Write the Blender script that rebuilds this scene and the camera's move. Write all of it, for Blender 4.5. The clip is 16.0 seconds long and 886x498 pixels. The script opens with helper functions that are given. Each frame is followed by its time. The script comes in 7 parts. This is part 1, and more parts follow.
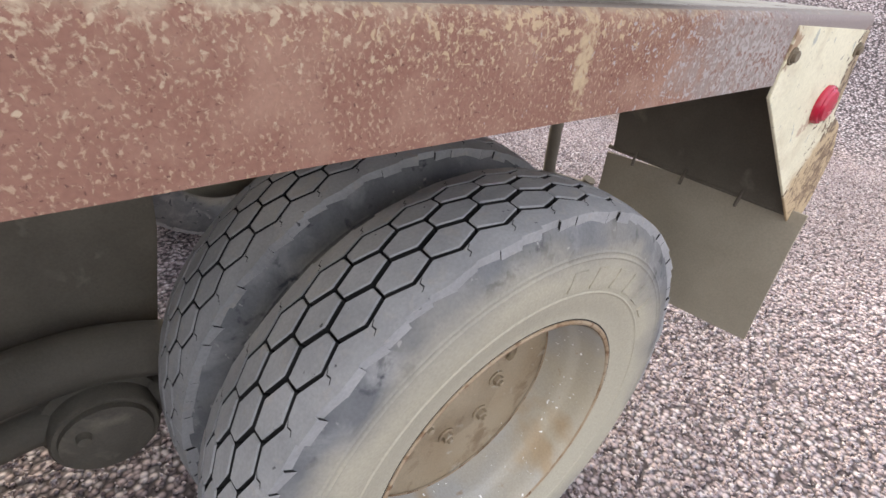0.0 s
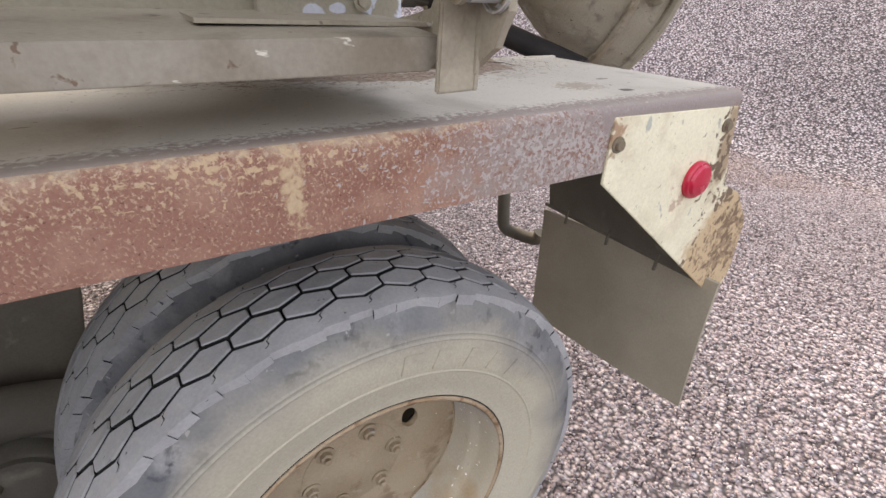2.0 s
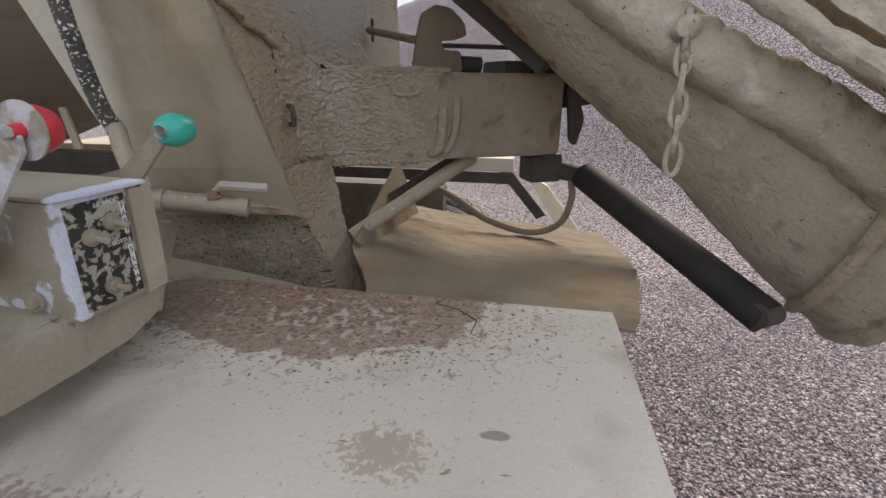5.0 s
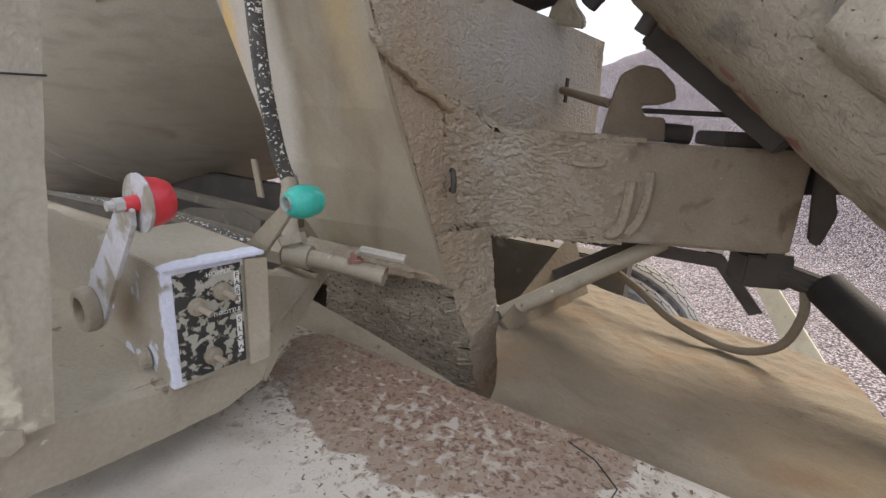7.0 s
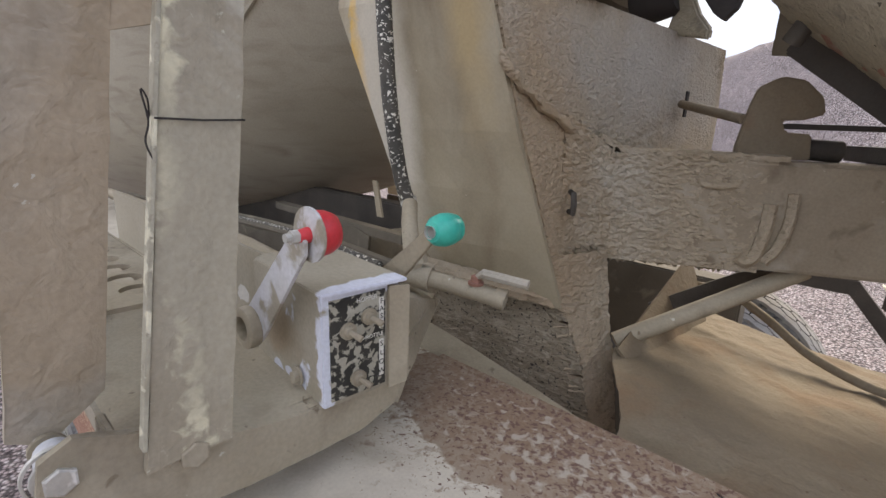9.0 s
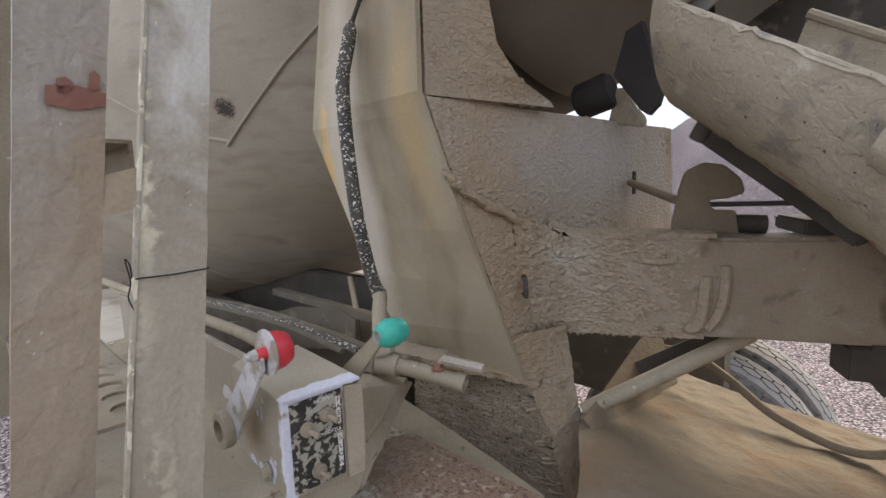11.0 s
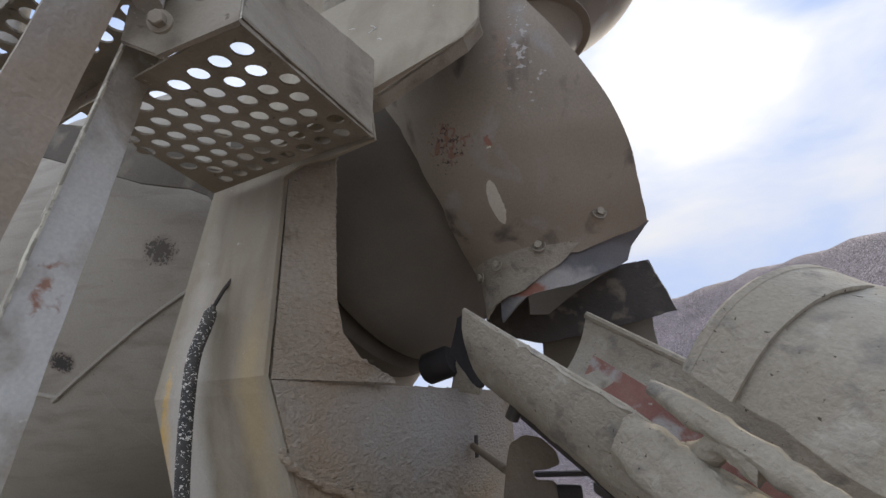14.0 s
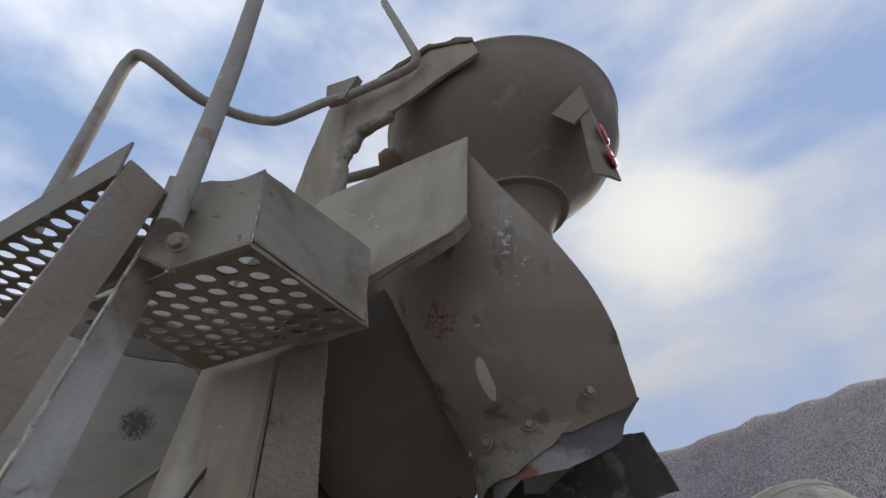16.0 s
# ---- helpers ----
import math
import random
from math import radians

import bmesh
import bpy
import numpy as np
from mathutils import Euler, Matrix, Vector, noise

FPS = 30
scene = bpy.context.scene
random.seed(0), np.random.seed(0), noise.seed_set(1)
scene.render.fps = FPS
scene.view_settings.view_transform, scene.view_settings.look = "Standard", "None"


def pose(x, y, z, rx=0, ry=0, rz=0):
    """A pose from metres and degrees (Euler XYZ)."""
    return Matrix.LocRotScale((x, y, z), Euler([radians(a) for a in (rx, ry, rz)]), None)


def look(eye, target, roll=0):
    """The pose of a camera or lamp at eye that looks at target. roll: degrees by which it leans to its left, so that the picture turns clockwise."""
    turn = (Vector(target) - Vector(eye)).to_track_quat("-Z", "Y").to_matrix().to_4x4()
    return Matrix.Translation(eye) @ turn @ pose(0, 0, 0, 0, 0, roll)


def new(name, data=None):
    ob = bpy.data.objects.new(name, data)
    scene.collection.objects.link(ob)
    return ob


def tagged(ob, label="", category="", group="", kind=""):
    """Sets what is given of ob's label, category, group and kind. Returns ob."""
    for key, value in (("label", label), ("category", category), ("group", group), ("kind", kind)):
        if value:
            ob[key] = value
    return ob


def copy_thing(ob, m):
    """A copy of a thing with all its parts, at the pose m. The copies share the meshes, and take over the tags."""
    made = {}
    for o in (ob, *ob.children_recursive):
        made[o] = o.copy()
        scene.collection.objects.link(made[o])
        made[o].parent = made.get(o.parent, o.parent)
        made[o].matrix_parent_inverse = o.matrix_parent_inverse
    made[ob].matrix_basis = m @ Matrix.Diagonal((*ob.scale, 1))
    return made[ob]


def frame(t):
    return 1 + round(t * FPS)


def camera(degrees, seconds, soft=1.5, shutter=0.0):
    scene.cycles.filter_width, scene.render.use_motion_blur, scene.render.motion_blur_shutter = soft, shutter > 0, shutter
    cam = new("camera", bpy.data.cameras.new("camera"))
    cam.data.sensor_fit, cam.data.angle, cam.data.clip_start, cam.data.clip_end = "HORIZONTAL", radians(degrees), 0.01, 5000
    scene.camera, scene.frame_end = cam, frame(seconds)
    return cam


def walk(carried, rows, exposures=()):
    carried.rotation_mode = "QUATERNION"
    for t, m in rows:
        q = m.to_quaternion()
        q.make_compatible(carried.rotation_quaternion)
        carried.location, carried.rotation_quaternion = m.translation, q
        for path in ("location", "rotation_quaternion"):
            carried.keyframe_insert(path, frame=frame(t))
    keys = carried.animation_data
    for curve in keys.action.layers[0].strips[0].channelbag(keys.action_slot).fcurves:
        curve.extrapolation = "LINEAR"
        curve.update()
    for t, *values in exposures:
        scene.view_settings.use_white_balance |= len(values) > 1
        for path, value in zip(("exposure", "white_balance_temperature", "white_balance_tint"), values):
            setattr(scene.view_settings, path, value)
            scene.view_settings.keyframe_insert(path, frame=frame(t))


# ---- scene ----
# ------------------------------------------------------------ camera
cam = camera(86.2, 16.0)
PATH = [
    (0, (-0.407, -0.27, 1.212), (0.672, 1.052, 0.169), 5.0),
    (0.5, (-0.377, -0.281, 1.219), (0.663, 1.05, 0.149), 4.1),
    (1, (-0.355, -0.303, 1.238), (0.664, 1.04, 0.161), 3.7),
    (1.5, (-0.312, -0.337, 1.267), (0.701, 1.026, 0.21), 3.3),
    (2, (-0.156, -0.422, 1.311), (0.806, 1.053, 0.362), 2.2),
    (2.5, (-0.003, -0.493, 1.387), (0.907, 1.037, 0.476), 2.3),
    (3, (0.104, -0.467, 1.432), (0.893, 1.146, 0.55), 1.1),
    (3.5, (0.216, -0.381, 1.495), (0.874, 1.34, 0.718), 2.5),
    (4, (0.345, -0.331, 1.515), (0.726, 1.481, 0.759), 0.4),
    (4.2, (0.412, -0.319, 1.496), (0.616, 1.528, 0.756), 0.1),
    (6.3, (0.61, -0.026, 1.545), (-0.211, 1.705, 0.973), 2.0),
    (6.5, (0.6, -0.031, 1.543), (-0.301, 1.667, 0.991), 2.2),
    (7, (0.571, -0.05, 1.547), (-0.492, 1.559, 1.019), 3.0),
    (7.5, (0.534, -0.062, 1.544), (-0.599, 1.506, 1.034), 3.8),
    (8, (0.503, -0.07, 1.538), (-0.703, 1.441, 1.027), 3.9),
    (8.5, (0.495, -0.08, 1.552), (-0.776, 1.374, 1.033), 3.0),
    (8.7, (0.499, -0.084, 1.557), (-0.792, 1.351, 1.035), 2.7),
    (10.8, (0.608, -0.086, 1.624), (-0.799, 1.307, 1.339), -1.7),
    (11, (0.621, -0.083, 1.633), (-0.76, 1.339, 1.374), -2.0),
    (11.5, (0.646, -0.074, 1.637), (-0.687, 1.405, 1.442), -2.8),
    (12, (0.657, -0.069, 1.639), (-0.6, 1.48, 1.508), -3.0),
    (12.5, (0.661, -0.077, 1.648), (-0.531, 1.529, 1.609), -2.4),
    (13, (0.676, -0.078, 1.663), (-0.429, 1.582, 1.822), -2.1),
    (13.5, (0.71, -0.095, 1.667), (-0.297, 1.587, 2.067), -2.1),
    (14, (0.746, -0.128, 1.714), (-0.177, 1.521, 2.368), -2.0),
    (14.5, (0.756, -0.153, 1.734), (-0.089, 1.43, 2.618), -2.5),
    (15, (0.774, -0.168, 1.758), (-0.031, 1.359, 2.768), -2.5),
    (15.5, (0.781, -0.174, 1.78), (0.012, 1.296, 2.897), -2.2),
    (16, (0.783, -0.183, 1.787), (0.032, 1.265, 2.945), -2.1),
]
EXPOSURE = [(0.0, 1.84, 8000, 11), (1.5, 1.80, 8100, 12), (2.1, 1.70, 8150, 12), (2.9, 1.38, 8200, 12), (4.2, 1.15, 8050, 11), (6.5, 1.60, 8050, 11), (8.5, 1.54, 8150, 11), (12.0, 1.38, 8000, 12), (13.0, 1.20, 7750, 12), (14.0, 0.90, 7250, 10), (15.0, 0.46, 7100, 9), (16.0, 0.34, 7050, 8)]
walk(cam, [(t, look(eye, target, roll)) for t, eye, target, roll in PATH], EXPOSURE)

# ------------------------------------------------------------ sky and sun
SUN_ELEV, SUN_AZ = radians(32.5), radians(87)
SUN_DIR = Vector((math.cos(SUN_ELEV) * math.cos(SUN_AZ), math.cos(SUN_ELEV) * math.sin(SUN_AZ), math.sin(SUN_ELEV)))


def build_sky():
    world = bpy.data.worlds.new("sky")
    scene.world = world
    world.use_nodes = True
    nt = world.node_tree
    nt.nodes.clear()
    out = nt.nodes.new("ShaderNodeOutputWorld")
    bg = nt.nodes.new("ShaderNodeBackground")
    sky = nt.nodes.new("ShaderNodeTexSky")
    sky.sky_type, sky.sun_disc = "NISHITA", False
    sky.sun_elevation, sky.sun_rotation = SUN_ELEV, radians(90) - SUN_AZ
    sky.air_density, sky.dust_density, sky.ozone_density = 1.0, 0.5, 1.5
    tc = nt.nodes.new("ShaderNodeTexCoord")
    mp = nt.nodes.new("ShaderNodeMapping")
    mp.inputs["Scale"].default_value = (1.0, 1.0, 2.2)
    nz = nt.nodes.new("ShaderNodeTexNoise")
    nz.inputs["Scale"].default_value, nz.inputs["Detail"].default_value = 2.3, 6
    nz.inputs["Roughness"].default_value, nz.inputs["Distortion"].default_value = 0.52, 0.25
    ramp = nt.nodes.new("ShaderNodeValToRGB")
    ramp.color_ramp.elements[0].position, ramp.color_ramp.elements[1].position = 0.39, 0.68
    # clouds are brighter round the sun
    dot = nt.nodes.new("ShaderNodeVectorMath")
    dot.operation = "DOT_PRODUCT"
    dot.inputs[1].default_value = SUN_DIR
    glow = nt.nodes.new("ShaderNodeMapRange")
    glow.inputs["From Min"].default_value, glow.inputs["From Max"].default_value = 0.968, 1.0
    glow.inputs["To Min"].default_value, glow.inputs["To Max"].default_value = 0.0, 1.0
    power = nt.nodes.new("ShaderNodeMath")
    power.operation = "POWER"
    power.inputs[1].default_value = 2.8
    cloud = nt.nodes.new("ShaderNodeMixRGB")
    cloud.inputs[1].default_value = (CLOUD * 0.80, CLOUD * 0.86, CLOUD * 1.0, 1)
    cloud.inputs[2].default_value = (CLOUD * 1.1, CLOUD * 1.13, CLOUD * 1.16, 1)
    mix = nt.nodes.new("ShaderNodeMixRGB")
    L = nt.links.new
    L(tc.outputs["Generated"], mp.inputs["Vector"])
    L(mp.outputs["Vector"], nz.inputs["Vector"])
    L(nz.outputs["Fac"], ramp.inputs["Fac"])
    L(tc.outputs["Generated"], dot.inputs[0])
    L(dot.outputs["Value"], glow.inputs["Value"])
    L(glow.outputs["Result"], power.inputs[0])
    L(power.outputs[0], cloud.inputs["Fac"])
    add = nt.nodes.new("ShaderNodeMath")
    add.operation, add.use_clamp = "ADD", True
    L(ramp.outputs["Color"], add.inputs[0])
    L(power.outputs[0], add.inputs[1])
    L(add.outputs[0], mix.inputs["Fac"])
    haze = nt.nodes.new("ShaderNodeMixRGB")
    haze.blend_type, haze.inputs["Fac"].default_value = "MULTIPLY", 1.0
    haze.inputs[2].default_value = (1.45, 1.4, 1.5, 1)
    L(sky.outputs["Color"], haze.inputs[1])
    veil = nt.nodes.new("ShaderNodeMixRGB")
    veil.blend_type, veil.inputs["Fac"].default_value = "DARKEN", 1.0
    veil.inputs[2].default_value = (1.6, 2.25, 3.85, 1)
    L(haze.outputs["Color"], veil.inputs[1])
    L(veil.outputs["Color"], mix.inputs[1])
    # an overcast sky is brighter overhead than near the horizon
    sep = nt.nodes.new("ShaderNodeSeparateXYZ")
    L(tc.outputs["Generated"], sep.inputs["Vector"])
    lift = nt.nodes.new("ShaderNodeMapRange")
    lift.inputs["From Min"].default_value, lift.inputs["From Max"].default_value = 0.1, 1.0
    lift.inputs["To Min"].default_value, lift.inputs["To Max"].default_value = 0.85, 1.40
    L(sep.outputs["Z"], lift.inputs["Value"])
    # clouds opposite the sun are lit from the front, those towards it show their shaded side
    front = nt.nodes.new("ShaderNodeMapRange")
    front.inputs["From Min"].default_value, front.inputs["From Max"].default_value = -0.9, 0.9
    front.inputs["To Min"].default_value, front.inputs["To Max"].default_value = 1.58, 0.62
    L(dot.outputs["Value"], front.inputs["Value"])
    both = nt.nodes.new("ShaderNodeMath")
    both.operation = "MULTIPLY"
    L(lift.outputs["Result"], both.inputs[0])
    L(front.outputs["Result"], both.inputs[1])
    dome = nt.nodes.new("ShaderNodeMixRGB")
    dome.blend_type, dome.inputs["Fac"].default_value = "MULTIPLY", 1.0
    L(cloud.outputs["Color"], dome.inputs[1])
    L(both.outputs[0], dome.inputs[2])
    L(dome.outputs["Color"], mix.inputs[2])
    L(mix.outputs["Color"], bg.inputs["Color"])
    bg.inputs["Strength"].default_value = 0.15
    L(bg.outputs["Background"], out.inputs["Surface"])
    sun = new("sun", bpy.data.lights.new("sun", "SUN"))
    sun.data.energy, sun.data.angle, sun.data.color = 1.9, radians(30), (1.0, 0.96, 0.9)
    sun.matrix_world = look(SUN_DIR * 20, (0, 0, 0))


CLOUD = 6.0
build_sky()


# ------------------------------------------------------------ materials
def weathered(name, tones, scale=9.0, rough=0.8, metal=0.0, bump=0.4, grain=220.0, layers=(), lumps=0.0, lump_scale=60.0, lump_depth=0.012, lump_squash=None, spec=0.3, zones=(), speck=(0.92, 1.07)):
    """tones: two base colours mixed by a broad noise. layers: (colour, noise scale, threshold, softness, detail) painted on top.
    zones: (centre, radii, colour, noise scale, noise amount, softness, sparseness): a stain or worn place with a shape of its own."""
    m = bpy.data.materials.new(name)
    m.use_nodes = True
    nt = m.node_tree
    bs = nt.nodes["Principled BSDF"]
    L = nt.links.new
    tc = nt.nodes.new("ShaderNodeTexCoord")

    def noise_node(sc, detail=5.0, distort=0.0, off=0.0, squash=None):
        n = nt.nodes.new("ShaderNodeTexNoise")
        n.inputs["Scale"].default_value, n.inputs["Detail"].default_value, n.inputs["Distortion"].default_value = sc, detail, distort
        mp = nt.nodes.new("ShaderNodeMapping")
        mp.inputs["Location"].default_value = (off, off * 0.7, off * 1.3)
        if squash:
            mp.inputs["Scale"].default_value = squash
        L(tc.outputs["Object"], mp.inputs["Vector"])
        L(mp.outputs["Vector"], n.inputs["Vector"])
        return n

    def rgb(c):
        return (c[0], c[1], c[2], 1)

    big = noise_node(scale, 6.0, 0.3)
    ramp = nt.nodes.new("ShaderNodeMapRange")
    ramp.inputs["From Min"].default_value, ramp.inputs["From Max"].default_value = 0.32, 0.68
    L(big.outputs["Fac"], ramp.inputs["Value"])
    mix = nt.nodes.new("ShaderNodeMixRGB")
    mix.inputs[1].default_value, mix.inputs[2].default_value = rgb(tones[0]), rgb(tones[1])
    L(ramp.outputs["Result"], mix.inputs["Fac"])
    last = mix.outputs["Color"]
    height = None
    for i, lay in enumerate(layers):
        col, sc, thr, soft, det = lay[:5]
        n = noise_node(sc, det, 0.4, 3.1 * (i + 1), lay[5] if len(lay) > 5 else None)
        mr = nt.nodes.new("ShaderNodeMapRange")
        mr.inputs["From Min"].default_value, mr.inputs["From Max"].default_value = thr - soft, thr + soft
        L(n.outputs["Fac"], mr.inputs["Value"])
        mx = nt.nodes.new("ShaderNodeMixRGB")
        mx.inputs[2].default_value = rgb(col)
        L(mr.outputs["Result"], mx.inputs["Fac"])
        L(last, mx.inputs[1])
        last = mx.outputs["Color"]
        if height is None:
            height = mr.outputs["Result"]
    for i, zone in enumerate(zones):
        cen, rad, col, sc, amt, soft = zone[:6]
        sparse = zone[6] if len(zone) > 6 else 0.0
        mp = nt.nodes.new("ShaderNodeMapping")
        mp.vector_type = "TEXTURE"
        mp.inputs["Location"].default_value, mp.inputs["Scale"].default_value = (cen[0], cen[1] - 1.2, cen[2]), rad
        L(tc.outputs["Object"], mp.inputs["Vector"])
        ln = nt.nodes.new("ShaderNodeVectorMath")
        ln.operation = "LENGTH"
        L(mp.outputs["Vector"], ln.inputs[0])
        n = noise_node(sc, 6.0, 0.5, 2.3 * (i + 1) + 0.7)
        ma = nt.nodes.new("ShaderNodeMath")
        ma.operation = "MULTIPLY_ADD"
        ma.inputs[1].default_value, ma.inputs[2].default_value = amt, -0.5 * amt - sparse
        L(n.outputs["Fac"], ma.inputs[0])
        su = nt.nodes.new("ShaderNodeMath")
        su.operation = "SUBTRACT"
        L(ma.outputs[0], su.inputs[0])
        L(ln.outputs["Value"], su.inputs[1])
        mr = nt.nodes.new("ShaderNodeMapRange")
        mr.inputs["From Min"].default_value, mr.inputs["From Max"].default_value = -1.0 - soft, -1.0 + soft
        L(su.outputs[0], mr.inputs["Value"])
        mx = nt.nodes.new("ShaderNodeMixRGB")
        mx.inputs[2].default_value = rgb(col)
        L(mr.outputs["Result"], mx.inputs["Fac"])
        L(last, mx.inputs[1])
        last = mx.outputs["Color"]
    fine = noise_node(grain, 4.0, 0.0, 7.7)
    fr = nt.nodes.new("ShaderNodeMapRange")
    fr.inputs["From Min"].default_value, fr.inputs["From Max"].default_value = 0.3, 0.7
    fr.inputs["To Min"].default_value, fr.inputs["To Max"].default_value = speck
    L(fine.outputs["Fac"], fr.inputs["Value"])
    mul = nt.nodes.new("ShaderNodeMixRGB")
    mul.blend_type = "MULTIPLY"
    mul.inputs["Fac"].default_value = 1.0
    L(last, mul.inputs[1])
    L(fr.outputs["Result"], mul.inputs[2])
    L(mul.outputs["Color"], bs.inputs["Base Color"])
    bs.inputs["Metallic"].default_value = metal
    bs.inputs["Specular IOR Level"].default_value = spec
    rr = nt.nodes.new("ShaderNodeMapRange")
    rr.inputs["To Min"].default_value, rr.inputs["To Max"].default_value = max(0.05, rough - 0.12), min(1, rough + 0.12)
    L(big.outputs["Fac"], rr.inputs["Value"])
    L(rr.outputs["Result"], bs.inputs["Roughness"])
    b1 = nt.nodes.new("ShaderNodeBump")
    b1.inputs["Strength"].default_value, b1.inputs["Distance"].default_value = bump, 0.002
    L(fine.outputs["Fac"], b1.inputs["Height"])
    nrm = b1.outputs["Normal"]
    if height is not None:
        b2 = nt.nodes.new("ShaderNodeBump")
        b2.inputs["Strength"].default_value, b2.inputs["Distance"].default_value = 0.35, 0.0015
        L(height, b2.inputs["Height"])
        L(nrm, b2.inputs["Normal"])
        nrm = b2.outputs["Normal"]
    if lumps:
        n3 = noise_node(lump_scale, 3.0, 0.6, 1.9, lump_squash)
        b3 = nt.nodes.new("ShaderNodeBump")
        b3.inputs["Strength"].default_value, b3.inputs["Distance"].default_value = lumps, lump_depth
        L(n3.outputs["Fac"], b3.inputs["Height"])
        L(nrm, b3.inputs["Normal"])
        nrm = b3.outputs["Normal"]
    L(nrm, bs.inputs["Normal"])
    return m


TAN, TAN2 = (0.265, 0.222, 0.158), (0.36, 0.317, 0.242)
GREY, GREY2 = (0.30, 0.28, 0.24), (0.40, 0.38, 0.33)
RUST, RUST2, CREAM = (0.16, 0.055, 0.028), (0.26, 0.11, 0.06), (0.62, 0.55, 0.38)
M = {}
M["dust"] = weathered("cement_dust_paint", (TAN, TAN2), 5.0, 0.85, bump=0.3, layers=[((0.20, 0.165, 0.12), 11, 0.62, 0.10, 7), ((0.17, 0.135, 0.095), 45, 0.69, 0.03, 5), ((0.50, 0.47, 0.39), 38, 0.735, 0.015, 5), ((0.24, 0.13, 0.08), 26, 0.76, 0.03, 6)])
M["deck"] = weathered("dusty_deck_steel", ((0.47, 0.425, 0.35), (0.54, 0.49, 0.41)), 4.0, 0.85, bump=0.06, grain=260, speck=(0.95, 1.05),
    layers=[((0.38, 0.335, 0.27), 7, 0.62, 0.10, 6), ((0.25, 0.18, 0.13), 75, 0.74, 0.012, 4, (0.35, 1, 1)), ((0.35, 0.29, 0.23), 150, 0.70, 0.02, 3)],
    zones=[((0.25, 0.42, 1.19), (0.262, 0.152, 0.2), (0.29, 0.225, 0.168), 14, 0.55, 0.012), ((0.22, 0.41, 1.19), (0.30, 0.14, 0.2), (0.245, 0.17, 0.12), 70, 5.0, 0.4, 0.45),
           ((0.20, 0.42, 1.19), (0.28, 0.13, 0.2), (0.22, 0.145, 0.10), 140, 7.0, 0.5, 0.8), ((0.30, 0.38, 1.19), (0.26, 0.13, 0.2), (0.15, 0.09, 0.07), 150, 8.0, 0.2, 1.0), ((0.30, 0.36, 1.19), (0.26, 0.13, 0.2), (0.40, 0.345, 0.285), 60, 6.0, 0.3, 1.15),
           ((-0.3, 0.0, 1.19), (2.0, 0.036, 0.2), (0.27, 0.215, 0.18), 130, 3.0, 0.25), ((0.50, 0.0, 1.19), (0.4, 0.030, 0.2), (0.27, 0.235, 0.20), 70, 5.0, 0.4, 0.55),
           ((0.45, 0.13, 1.19), (0.04, 0.03, 0.2), (0.36, 0.30, 0.23), 130, 3.5, 0.15), ((0.50, 0.075, 1.19), (0.014, 0.009, 0.2), (0.13, 0.11, 0.09), 60, 1.2, 0.1), ((0.55, 0.17, 1.19), (0.014, 0.007, 0.2), (0.26, 0.22, 0.18), 50, 0.9, 0.1)])
M["skirt"] = weathered("rusted_skirt_steel", ((0.225, 0.108, 0.075), (0.285, 0.15, 0.108)), 6.0, 0.92, bump=0.35, grain=300,
    layers=[((0.40, 0.265, 0.18), 330, 0.60, 0.06, 4, (1, 1, 0.75)), ((0.14, 0.065, 0.05), 300, 0.66, 0.04, 4), ((0.35, 0.205, 0.145), 18, 0.60, 0.12, 6)],
    zones=[((-0.7, 0.0, 1.205), (2.4, 0.1, 0.075), (0.46, 0.345, 0.235), 190, 6.0, 0.30, 1.15), ((-0.7, 0.0, 1.20), (2.4, 0.1, 0.014), (0.46, 0.36, 0.25), 60, 2.0, 0.4), ((-0.12, 0.0, 1.18), (0.26, 0.1, 0.055), (0.47, 0.34, 0.21), 150, 6.5, 0.25, 1.2),
           ((-0.05, 0.0, 1.15), (0.012, 0.1, 0.05), (0.46, 0.34, 0.21), 120, 3.0, 0.3, 0.3),
           ((0.36, 0.0, 1.14), (0.20, 0.1, 0.12), (0.285, 0.235, 0.205), 30, 2.2, 0.40), ((0.34, 0.0, 1.13), (0.20, 0.1, 0.09), (0.24, 0.14, 0.11), 170, 6.0, 0.2, 0.9), ((0.30, 0.0, 1.14), (0.30, 0.1, 0.09), (0.38, 0.33, 0.30), 190, 6.0, 0.2, 0.9), ((0.55, 0.0, 1.18), (0.2, 0.1, 0.05), (0.27, 0.22, 0.20), 60, 1.5, 0.2)])
